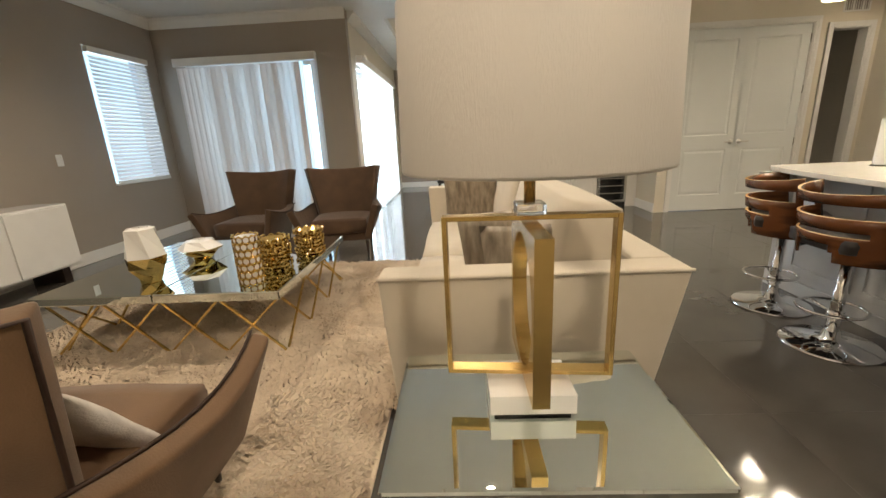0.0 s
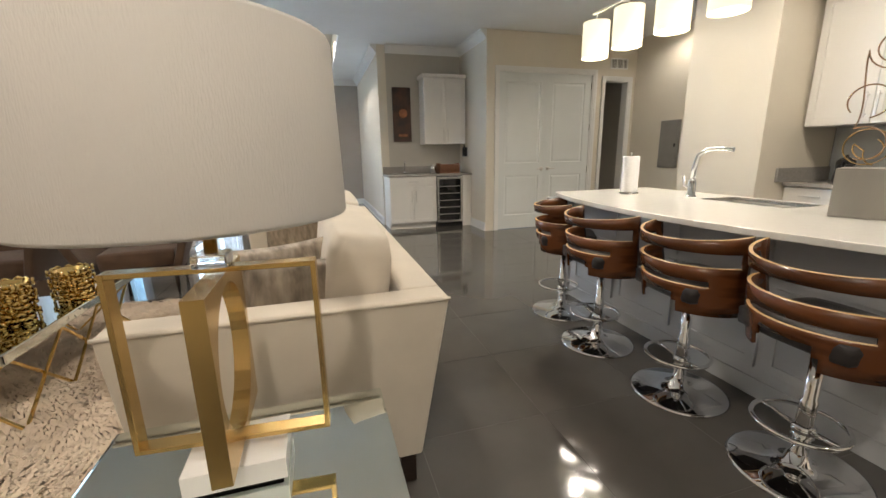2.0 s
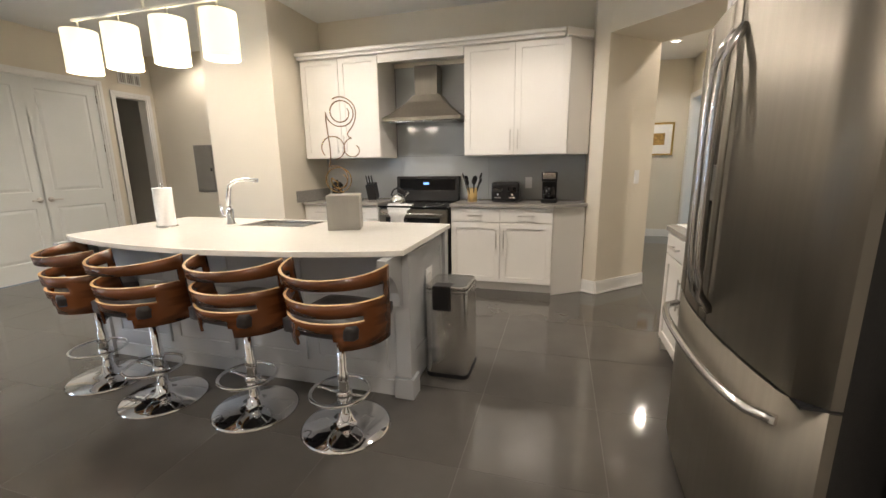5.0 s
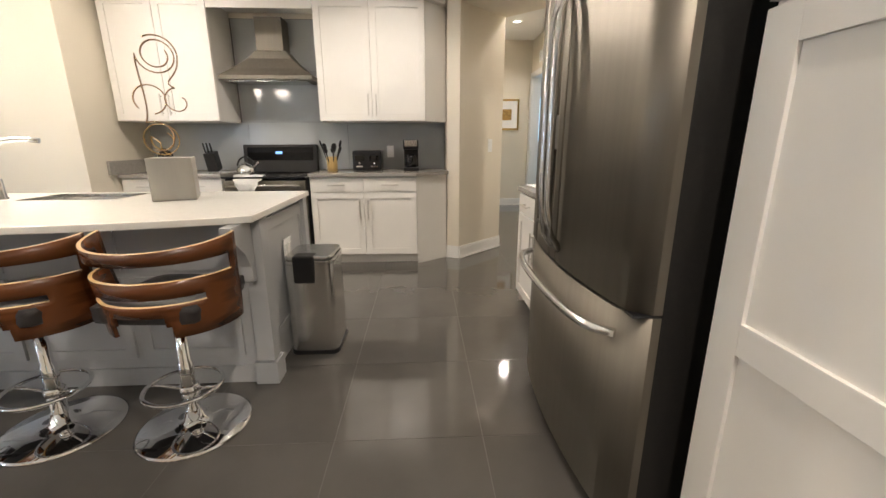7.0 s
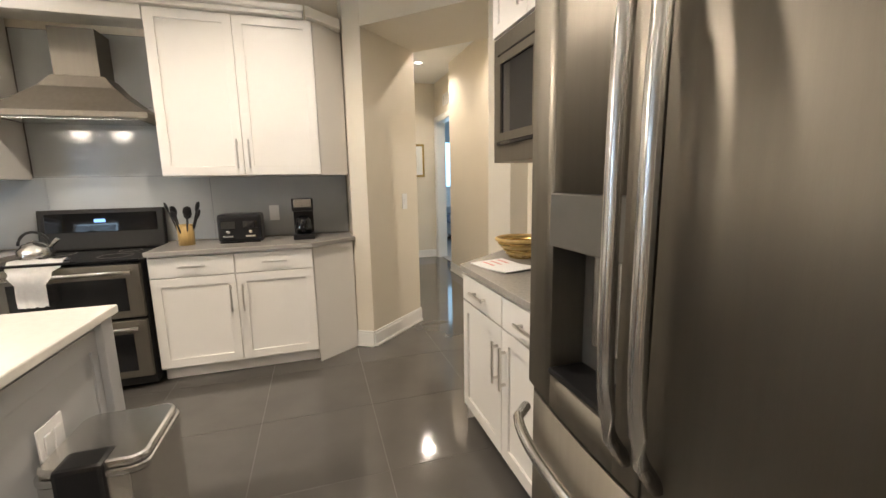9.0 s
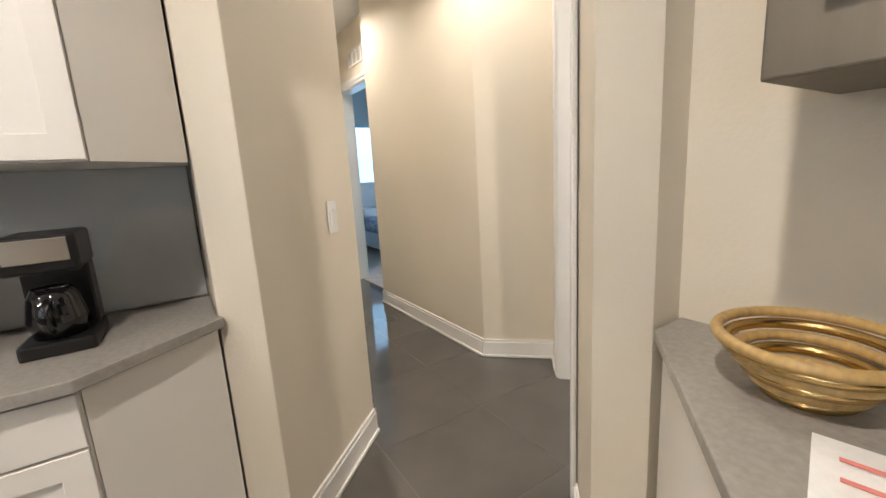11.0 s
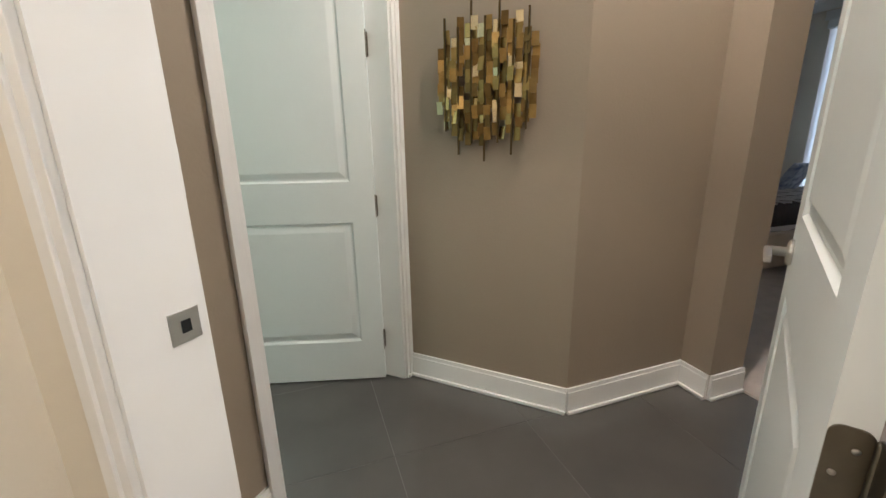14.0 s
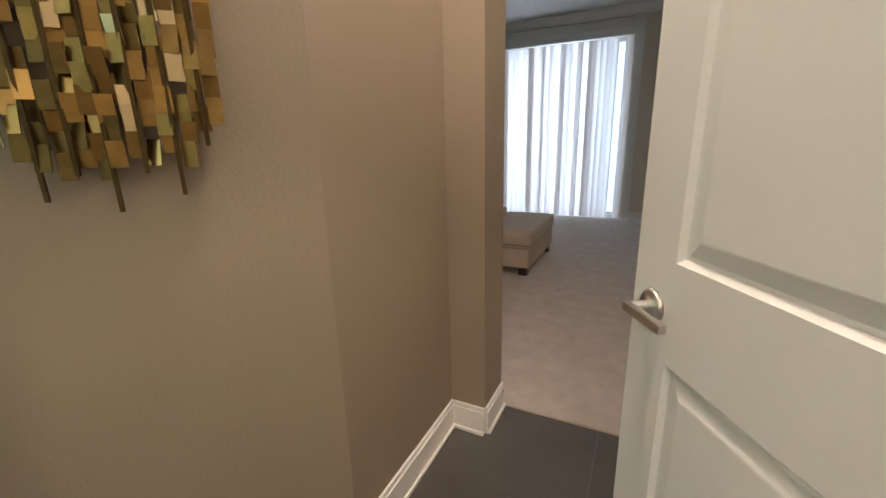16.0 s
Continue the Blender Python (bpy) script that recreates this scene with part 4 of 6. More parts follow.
part("filter", box(5.30, 5.62, 1.55, 2.30, 1.822, 1.829), M_STEEL, hd)

# ---- counter things ----
kt = thing("kettle", (5.22, 2.2, 0.92), "brushed steel stovetop kettle with black handle", "kettle")
part("pot", lathe([(0, 0.9195), (0.085, 0.9195), (0.095, 0.94), (0.088, 0.985), (0.06, 1.02), (0.03, 1.035), (0.012, 1.045), (0, 1.05)], 28, 5.22, 2.2), M_STEEL, kt)
part("handle", tube([(5.22, 2.2 + 0.085 * math.cos(a), 1.0 + 0.10 * math.sin(a)) for a in np.linspace(0.15, math.pi - 0.15, 14)], 0.009), M_BLACK, kt)
part("spout", tube([(5.22, 2.12, 1.0), (5.22, 2.09, 1.03), (5.22, 2.07, 1.05)], 0.013), M_STEEL, kt)
tw = thing("towel", (4.985, 2.13, 0.8), "folded white towel hung over the oven handle", "towel")
rows = []
twb = bmesh.new()
for i, (x, z) in enumerate([(4.966, 0.66), (4.962, 0.72), (4.964, 0.80), (4.966, 0.845), (4.985, 0.868), (5.02, 0.895), (5.06, 0.935), (5.10, 0.938), (5.12, 0.925)]):
    half = 0.075 if i < 3 else (0.11 if i < 5 else 0.14)
    rows.append([twb.verts.new((x + 0.006 * math.sin(k * 1.7 + i), 2.12 + half * (k / 5 - 1), z + 0.004 * math.sin(k * 2.1 + i * 2))) for k in range(11)])
for p, q in zip(rows, rows[1:]):
    for k in range(10):
        twb.faces.new((p[k], p[k + 1], q[k + 1], q[k]))
bmesh.ops.solidify(twb, geom=list(twb.faces), thickness=-0.014)
bmesh.ops.recalc_face_normals(twb, faces=twb.faces)
for f in twb.faces:
    f.smooth = True
part("cloth", twb, M_PAPER, tw)
kb = thing("knife_block", (5.4, 2.60, CT), "black knife block with knives", "knife block")
part("block", turned(box(-0.05, 0.05, -0.055, 0.055, 0, 0.19, 0.006), Matrix.Translation((5.42, 2.60, CT + 0.018)) @ Matrix.Rotation(radians(-18), 4, "Y")), M_BLACK, kb)
for i in range(5):
    part("knife", turned(box(-0.008, 0.008, -0.005, 0.005, 0.191, 0.29 - 0.02 * (i % 2), 0.003), Matrix.Translation((5.39 + 0.03 * (i % 2), 2.565 + 0.017 * i, CT + 0.018)) @ Matrix.Rotation(radians(-18), 4, "Y")), M_BLACK, kb)
uc = thing("utensil_crock", (5.35, 1.37, CT), "bamboo crock full of black kitchen utensils", "utensil holder")
part("crock", lathe([(0, CT + 0.001), (0.052, CT + 0.001), (0.055, CT + 0.15), (0.048, CT + 0.15), (0.046, CT + 0.012), (0, CT + 0.012)], 10, 5.35, 1.37), M_BAMBOO, uc)
random.seed(2)
for i in range(7):
    a = i * 0.9
    tip = Vector((5.35 + 0.09 * math.cos(a), 1.37 + 0.10 * math.sin(a), CT + 0.22 + 0.03 * (i % 3)))
    foot = Vector((5.35 + 0.02 * math.cos(a), 1.37 + 0.02 * math.sin(a), CT + 0.014))
    head = turned(lathe([(0, -0.04), (0.02, -0.03), (0.03, 0), (0.022, 0.03), (0, 0.04)], 10), Matrix.Translation(tip) @ (tip - foot).to_track_quat("Z", "Y").to_matrix().to_4x4() @ Matrix.Diagonal((1, 0.35, 1, 1)))
    part("utensil", joined(tube([foot, tip], 0.006, 8), head), M_BLACK, uc)
ts = thing("toaster", (5.4, 1.0, CT), "black four-slice toaster with chrome levers", "toaster")
part("shell", box(5.28, 5.50, 0.85, 1.15, CT + 0.012, CT + 0.215, 0.025), M_BLACK, ts)
part("foot", box(5.29, 5.49, 0.86, 1.14, CT + 0.001, CT + 0.0115), M_BLACK, ts)
for y in (0.925, 1.075):
    part("slot_panel", box(5.274, 5.2795, y - 0.05, y + 0.05, CT + 0.11, CT + 0.165, 0.002), M_BLACKGLASS, ts)
    part("lever", box(5.262, 5.2795, y - 0.035, y + 0.035, CT + 0.045, CT + 0.06, 0.003), M_CHROME, ts)
    part("knob", turned(lathe([(0, 0), (0.014, 0), (0.012, 0.012), (0, 0.013)], 16), Matrix.Translation((5.2795, y, CT + 0.085)) @ Matrix.Rotation(radians(-90), 4, "Y")), M_CHROME, ts)
cm = thing("coffee_maker", (5.38, 0.545, CT), "black and steel drip coffee maker with glass carafe", "coffee maker")
part("base", box(5.26, 5.48, 0.465, 0.625, CT + 0.001, CT + 0.04, 0.008), M_BLACK, cm)
part("column", box(5.40, 5.48, 0.47, 0.62, CT + 0.0405, CT + 0.22, 0.006), M_BLACK, cm)
part("head", box(5.27, 5.48, 0.465, 0.625, CT + 0.2205, CT + 0.32, 0.012), M_BLACK, cm)
part("front_plate", box(5.264, 5.2695, 0.48, 0.61, CT + 0.25, CT + 0.312, 0.002), M_STEEL, cm)
part("carafe", lathe([(0, CT + 0.041), (0.055, CT + 0.042), (0.066, CT + 0.09), (0.055, CT + 0.15), (0.042, CT + 0.175), (0.040, CT + 0.175), (0.052, CT + 0.148), (0.063, CT + 0.09), (0.052, CT + 0.045), (0, CT + 0.044)], 24, 5.33, 0.545), M_BLACKGLASS, cm)
part("carafe_handle", tube([(5.262, 0.545, CT + 0.15), (5.235, 0.545, CT + 0.14), (5.232, 0.545, CT + 0.09), (5.258, 0.545, CT + 0.07)], 0.008), M_BLACK, cm)

gr = thing("coffee_grinder", (5.36, 3.05, CT), "black electric appliance with domed lid on the counter", "small appliance")
part("body", lathe([(0, CT + 0.001), (0.075, CT + 0.001), (0.078, CT + 0.02), (0.066, CT + 0.12), (0.07, CT + 0.16), (0, CT + 0.16)], 24, 5.36, 3.05), M_BLACK, gr)
part("lid", lathe([(0.07, CT + 0.161), (0.066, CT + 0.19), (0.045, CT + 0.215), (0.012, CT + 0.225), (0.012, CT + 0.245), (0, CT + 0.247)], 24, 5.36, 3.05), M_BLACKGLASS, gr)
part("spout", tube([(5.30, 3.03, CT + 0.13), (5.26, 3.01, CT + 0.15), (5.23, 2.99, CT + 0.19)], 0.011, 10), M_BLACK, gr)
part("handle", tube([(5.40, 3.11, CT + 0.16), (5.43, 3.15, CT + 0.15), (5.44, 3.16, CT + 0.08), (5.41, 3.12, CT + 0.04)], 0.009, 8), M_BLACK, gr)

# ---- fridge ----
fr = thing("refrigerator", (2.44, -0.4, 0), "dark slate french door refrigerator with ice dispenser", "refrigerator")
FX0, FX1, FT = 1.95, 3.005, 1.86
part("body", box(FX0 + 0.01, FX1 - 0.01, -0.90, -0.215, 0.03, FT - 0.01, 0.004), M_BLACKSIDE, fr)


def bowed(x0, x1, z0, z1, y_back=-0.21, y_front=-0.135, bulge=0.05, n=12):
    """A door whose front is bowed across the whole width of the refrigerator."""
    bm = bmesh.new()
    mid, half = (FX0 + FX1) / 2, (FX1 - FX0) / 2
    xs = [x0 + (x1 - x0) * i / n for i in range(n + 1)]
    def fy(x):
        u = (x - mid) / half
        return y_front + bulge * (1 - u * u) - 0.05 * max(0, abs(u) - 0.96) / 0.04
    pts = [(x, fy(x)) for x in xs] + [(x1, y_back), (x0, y_back)]
    low = [bm.verts.new((x, y, z0)) for x, y in pts]
    high = [bm.verts.new((x, y, z1)) for x, y in pts]
    k = len(pts)
    bm.faces.new(low)
    bm.faces.new(high)
    for i in range(k):
        f = bm.faces.new((low[i], low[(i + 1) % k], high[(i + 1) % k], high[i]))
        f.smooth = i < n
    bmesh.ops.recalc_face_normals(bm, faces=bm.faces)
    return bm


MID = (FX0 + FX1) / 2
part("right_door", bowed(FX0, MID - 0.003, 0.785, FT), M_SLATE, fr)
ld = part("left_door", joined(bowed(MID + 0.003, MID + 0.075, 0.785, FT, n=4), bowed(MID + 0.075, MID + 0.335, 0.785, 0.88, n=6), bowed(MID + 0.075, MID + 0.335, 1.34, FT, n=6), bowed(MID + 0.335, FX1, 0.785, FT, n=4)), M_SLATE, fr)
part("freezer_drawer", bowed(FX0, FX1, 0.07, 0.775), M_SLATE, fr)
part("dispenser_recess", box(MID + 0.076, MID + 0.334, -0.209, -0.20, 0.88, 1.21), M_DISPENSER, ld)
part("dispenser_panel", box(MID + 0.076, MID + 0.334, -0.17, -0.093, 1.212, 1.339, 0.004), M_DISPENSER, ld, "glossy control panel")
part("dispenser_paddle", box(MID + 0.16, MID + 0.25, -0.175, -0.16, 0.98, 1.20, 0.004), M_STEEL, ld)
part("drip_tray", box(MID + 0.08, MID + 0.33, -0.198, -0.095, 0.881, 0.897, 0.004), M_BLACK, ld)
for x in (MID - 0.035, MID + 0.04):
    pts = [(x, -0.085 + 0.058 * (1 - (2 * u - 1) ** 4) ** 0.5, 0.84 + 0.92 * u) for u in np.linspace(0, 1, 18)]
    part("handle", tube(pts, 0.015, 12), M_STEEL, fr, "curved steel bar handle")
pts = [(FX0 + 0.07 + 0.94 * u, -0.12 + 0.08 * (1 - (2 * u - 1) ** 4) ** 0.5 + 0.02 * (1 - (2 * u - 1) ** 2), 0.70) for u in np.linspace(0, 1, 22)]
part("drawer_handle", tube(pts, 0.015, 12), M_STEEL, fr, "curved steel bar handle")
part("hinge_cap", box(FX0 + 0.005, FX0 + 0.05, -0.21, -0.13, 0.776, 0.784), M_BLACK, fr)

# pantry, right-hand counter
CT = 0.92
NORTH = lambda x, y: pose(x, y, 0, 0, 0, 180)
pn = thing("pantry_cabinet", (1.4, -0.6, 0), "tall white shaker pantry cabinet", "cabinet")
part("body", box(0.95, 1.885, -0.92, -0.321, 0.0, 2.5), M_CAB, pn)
pm = NORTH(1.885, -0.32)
d = part("door", turned(joined(box(0, 0.09, -0.02, 0, 0.11, 1.51, 0.0015), box(0.45, 0.54, -0.02, 0, 0.11, 1.51, 0.0015), box(0.09, 0.45, -0.02, 0, 1.43, 1.51, 0.0015), box(0.09, 0.45, -0.02, 0, 0.75, 0.83, 0.0015),
                               box(0.09, 0.45, -0.02, 0, 0.11, 0.2, 0.0015), box(0.088, 0.452, -0.009, -0.002, 0.198, 1.432)), pm), M_CAB, pn)
part("handle", pull(pm, 0.50, 1.15, 0.25, True), M_NICKEL, d, "satin nickel bar pull")
d = part("door", shaker(pm, 0.0, 0.54, 1.525, 2.48, 0.08), M_CAB, pn)
d = part("door", shaker(pm, 0.55, 0.92, 0.11, 2.48, 0.08), M_CAB, pn)
wall_cabinet(NORTH(3.0, -0.42), 1.09, 0.5, 1.93, 2.5, "white shaker cabinet above the refrigerator")
base_cabinet(NORTH(4.00, -0.32), 0.985, 0.60, "white shaker base cabinet beside the refrigerator", top=0.885)
solid("countertop", prism([(3.01, -0.29), (4.02, -0.29), (4.42, -0.79), (4.42, -0.925), (3.01, -0.925)], CT - 0.033, CT, 0.004), M_GREYQ, "polished grey quartz countertop beside the refrigerator", "countertop")
ra = thing("filler_cabinet", (4.2, -0.6, 0), "white angled filler panel at the counter's end", "cabinet")
part("lower_panel", prism([(4.005, -0.325), (4.395, -0.79), (4.395, -0.92), (4.005, -0.92)], 0, 0.885), M_CAB, ra)
mw = thing("microwave", (3.75, -0.7, 1.46), "slate built-in microwave with black glass door", "microwave")
part("trim_frame", box(3.38, 4.14, -0.92, -0.55, 1.47, 2.12, 0.004), M_SLATE, mw)
part("door", box(3.45, 4.07, -0.549, -0.535, 1.56, 2.03, 0.004), M_BLACKGLASS, mw)
part("door_frame", joined(box(3.63, 4.05, -0.5345, -0.525, 1.58, 1.62), box(3.63, 4.05, -0.5345, -0.525, 1.97, 2.01), box(3.63, 3.67, -0.5345, -0.525, 1.62, 1.97), box(4.01, 4.05, -0.5345, -0.525, 1.62, 1.97)), M_SLATE, mw)
part("knob", turned(lathe([(0, 0), (0.016, 0), (0.014, 0.012), (0, 0.013)], 16), Matrix.Translation((3.55, -0.5349, 1.66)) @ Matrix.Rotation(radians(-90), 4, "X")), M_STEEL, mw)
wall_cabinet(NORTH(4.14, -0.56), 0.76, 0.36, 2.125, 2.5, "white shaker cabinet above the microwave")
part("crown", box(3.36, 4.18, -0.925, -0.52, 2.502, 2.57, 0.01), M_CAB, mw)
bw = thing("fruit_bowl", (4.12, -0.62, CT), "gold-toned woven bowl on the counter", "bowl")
for i in range(6):
    r0, z0 = 0.065 + 0.016 * i, CT + 0.010 + 0.020 * i
    part("coil", tube([(4.08 + r0 * math.cos(a), -0.70 + r0 * math.sin(a), z0) for a in np.linspace(0, 2 * math.pi, 40)[:-1]], 0.0115, 8, closed=True), M_BAMBOO if i % 2 else M_GOLD, bw)
part("bottom", lathe([(0, CT + 0.001), (0.066, CT + 0.001), (0.066, CT + 0.008), (0, CT + 0.008)], 28, 4.08, -0.70), M_BAMBOO, bw)
bk = thing("leaflet", (3.85, -0.5, CT), "open white leaflet with red print on the counter", "leaflet")
part("page", turned(box(-0.15, 0.0, -0.11, 0.11, 0.001, 0.005), Matrix.Translation((3.86, -0.48, CT)) @ pose(0, 0, 0, 0, 3, 14)), M_PAPER, bk)
part("page", turned(box(0.0, 0.15, -0.11, 0.11, 0.001, 0.005), Matrix.Translation((3.86, -0.48, CT)) @ pose(0, 0, 0, 0, -3, 14)), M_PAPER, bk)
for i in range(3):
    part("print", turned(box(0.03, 0.12, -0.06 + 0.05 * i, -0.05 + 0.05 * i, 0.0075, 0.0085), Matrix.Translation((3.86, -0.48, CT)) @ pose(0, 0, 0, 0, -3, 14)), M_SIGN, bk)

# ---- island ----
isl = thing("kitchen_island", (3.35, 2.4, 0), "grey panelled kitchen island cabinet", "kitchen island")
IX0, IX1, IY0, IY1 = 2.95, 3.75, 1.265, 3.63
part("body", box(IX0, IX1, IY0, IY1, 0.0, 0.885), M_ISL, isl)
for i in range(4):
    y0 = IY0 + 0.09 + i * (IY1 - IY0 - 0.18) / 4
    y1 = y0 + (IY1 - IY0 - 0.18) / 4
    m = pose(IX0 - 0.001, y1 - 0.02, 0, 0, 0, -90)
    part("front_panel", shaker(m, 0, y1 - y0 - 0.04, 0.16, 0.60, 0.05, 0.016), M_ISL, isl)
    part("upper_panel", slab(m, 0, y1 - y0 - 0.04, 0.63, 0.86, 0.010), M_ISL, isl)
mside = pose(IX0 + 0.02, IY0 - 0.001, 0)
part("end_panel", shaker(mside, 0.06, IX1 - IX0 - 0.05, 0.16, 0.86, 0.07, 0.014), M_ISL, isl)
for x0, x1, y0, y1 in ((IX0 - 0.025, IX0 + 0.07, IY0 - 0.045, IY0 + 0.05), (IX0 - 0.025, IX0 + 0.07, IY1 - 0.05, IY1 + 0.045), (IX1 - 0.06, IX1 + 0.02, IY0 - 0.04, IY0 + 0.04)):
    part("corner_post", joined(box(x0, x1, y0, y1, 0.13, 0.885, 0.005), box(x0 - 0.012, x1 + 0.012, y0 - 0.012, y1 + 0.012, 0.0, 0.125, 0.004)), M_ISL, isl)
part("plinth", box(IX0 - 0.012, IX0 - 0.001, IY0 + 0.06, IY1 - 0.06, 0.0, 0.10, 0.003), M_ISL, isl)
cpts = [(-0.0, 0.0), (-0.0, -0.30), (-0.035, -0.30), (-0.05, -0.22), (-0.10, -0.14), (-0.20, -0.06), (-0.21, 0.0)]
for y in (IY0 - 0.005, IY1 - 0.05):
    cbm = bmesh.new()
    a = [cbm.verts.new((IX0 - 0.027 + x, y, 0.884 + z)) for x, z in cpts]
    b = [cbm.verts.new((IX0 - 0.027 + x, y + 0.05, 0.884 + z)) for x, z in cpts]
    cbm.faces.new(a)
    cbm.faces.new(b[::-1])
    for i in range(len(cpts)):
        j = (i + 1) % len(cpts)
        cbm.faces.new((a[i], a[j], b[j], b[i]))
    bmesh.ops.recalc_face_normals(cbm, faces=cbm.faces)
    part("corbel", cbm, M_ISL, isl)
front = [(2.83 - 0.22 * math.sin(math.pi * u) ** 0.8, 1.21 + (3.685 - 1.21) * u) for u in np.linspace(0, 1, 25)]
slab_pts = front[::-1] + [(3.81, 1.215), (3.81, 3.685)]
SX0, SX1, SY0, SY1 = 3.42, 3.74, 2.22, 2.78
top_bm = prism(slab_pts, 0.887, CT)
island_top = solid("island_countertop", top_bm, M_QUARTZ, "white quartz island worktop with a curved bar edge", "countertop")
bev = island_top.modifiers.new("edge", "BEVEL")
bev.width, bev.segments, bev.limit_method = 0.005, 2, "ANGLE"
cut = bpy.data.objects.new("sink_cut", bpy.data.meshes.new("sink_cut"))
cbx = box(SX0, SX1, SY0, SY1, 0.8, 1.0)
cbx.to_mesh(cut.data)
scene.collection.objects.link(cut)
bo = island_top.modifiers.new("sink", "BOOLEAN")
bo.object, bo.operation, bo.solver = cut, "DIFFERENCE", "EXACT"
dg = bpy.context.evaluated_depsgraph_get()
done = bpy.data.meshes.new_from_object(island_top.evaluated_get(dg))
island_top.modifiers.clear()
island_top.data = done
bpy.data.objects.remove(cut)
sk = thing("sink", (3.58, 2.5, 0.886), "stainless steel undermount sink", "sink")
part("basin", joined(box(SX0, SX1, SY0, SY1, 0.8865, 0.889), box(SX0 - 0.008, SX0 - 0.001, SY0, SY1, 0.889, 0.915), box(SX1 + 0.001, SX1 + 0.008, SY0, SY1, 0.889, 0.915)), M_STEEL, sk)
part("rim", joined(box(SX0 + 0.001, SX0 + 0.012, SY0 + 0.001, SY1 - 0.001, 0.9, 0.922), box(SX1 - 0.012, SX1 - 0.001, SY0 + 0.001, SY1 - 0.001, 0.9, 0.922), box(SX0 + 0.012, SX1 - 0.012, SY0 + 0.001, SY0 + 0.012, 0.9, 0.922), box(SX0 + 0.012, SX1 - 0.012, SY1 - 0.012, SY1 - 0.001, 0.9, 0.922)), M_STEEL, sk)
fc = thing("faucet", (3.46, 2.88, CT), "polished chrome kitchen faucet with a flat angled spout", "faucet")
FY = 2.87
part("base", lathe([(0, CT + 0.001), (0.036, CT + 0.001), (0.036, CT + 0.012), (0.028, CT + 0.02), (0.026, CT + 0.12), (0.024, CT + 0.13), (0, CT + 0.13)], 24, 3.44, FY), M_CHROME, fc)
part("spout", tube([(3.44, FY, CT + 0.12), (3.44, FY - 0.005, CT + 0.22), (3.45, FY - 0.02, CT + 0.30), (3.47, FY - 0.06, CT + 0.335), (3.50, FY - 0.13, CT + 0.345), (3.53, FY - 0.21, CT + 0.335)], 0.016, 12, flat=0.02), M_CHROME, fc)
part("lever", tube([(3.44, FY + 0.025, CT + 0.07), (3.44, FY + 0.06, CT + 0.08), (3.43, FY + 0.07, CT + 0.15)], 0.010, 10), M_CHROME, fc)
pt = thing("paper_towel_roll", (3.25, 3.28, CT), "white paper towel roll on a stand", "paper towel")
part("stand", joined(lathe([(0, CT + 0.001), (0.075, CT + 0.001), (0.075, CT + 0.010), (0, CT + 0.012)], 28, 3.25, 3.28), lathe([(0, CT + 0.012), (0.006, CT + 0.012), (0.006, CT + 0.31), (0.012, CT + 0.315), (0, CT + 0.33)], 12, 3.25, 3.28)), M_STEEL, pt)
part("roll", lathe([(0.02, CT + 0.014), (0.062, CT + 0.014), (0.063, CT + 0.02), (0.063, CT + 0.29), (0.062, CT + 0.296), (0.02, CT + 0.296)], 32, 3.25, 3.28), M_PAPER, pt)
SCX, SCY = 3.45, 1.885
sc = thing("sculpture", (SCX, SCY, CT), "rose gold scrolling ribbon sculpture on a grey stone block", "sculpture")
sm_ = Matrix.Translation((SCX, SCY, CT)) @ Matrix.Rotation(radians(22), 4, "Z")
part("block", turned(box(-0.10, 0.10, -0.11, 0.11, 0.001, 0.24, 0.004), sm_), M_CONCRETE, sc, "brushed grey stone block")


def arc(cy, cz, r0, r1, a0, a1, x=0.0, n=36):
    """A flat spiral in the block's own plane; angles in degrees."""
    return [(x, cy + (r0 + (r1 - r0) * k / n) * math.cos(radians(a0 + (a1 - a0) * k / n)), 0.24 + cz + (r0 + (r1 - r0) * k / n) * math.sin(radians(a0 + (a1 - a0) * k / n))) for k in range(n + 1)]


def sweep(p, q, tp, tq, x=0.0, n=16):
    """A smooth curve from p to q leaving along tp and arriving along tq."""
    out = []
    for k in range(1, n):
        u = k / n
        h = (2 * u ** 3 - 3 * u * u + 1, u ** 3 - 2 * u * u + u, -2 * u ** 3 + 3 * u * u, u ** 3 - u * u)
        out.append((x, h[0] * p[1] + h[1] * tp[0] + h[2] * q[1] + h[3] * tq[0], h[0] * p[2] + h[1] * tp[1] + h[2] * q[2] + h[3] * tq[1]))
    return out


def ribbon_part(points, material, width):
    part("ribbon", turned(tube(points, 0.0035, 8, flat=width), sm_), material, sc)


crown = arc(-0.01, 0.545, 0.052, 0.098, 150, 720)
low = arc(0.045, 0.11, 0.088, 0.07, 60, 290)
ribbon_part(crown + sweep(crown[-1], low[0], (0.02, -0.35), (0.12, -0.25)) + low, M_ROSE, 0.015)
left = arc(0.055, 0.315, 0.075, 0.078, -40, 260, 0.012)
ribbon_part(left, M_ROSE, 0.014)
hook = arc(-0.085, 0.305, 0.075, 0.03, 80, -230, -0.012)
ribbon_part(arc(-0.01, 0.545, 0.098, 0.10, 60, 190, -0.006, 16) + sweep(arc(-0.01, 0.545, 0.098, 0.10, 60, 190, -0.006, 16)[-1], hook[0], (0.02, -0.3), (-0.2, -0.1), -0.006) + hook, M_ROSE, 0.012)
ribbon_part(arc(0.03, 0.10, 0.085, 0.085, 40, 400, 0.014), M_GOLD, 0.018)
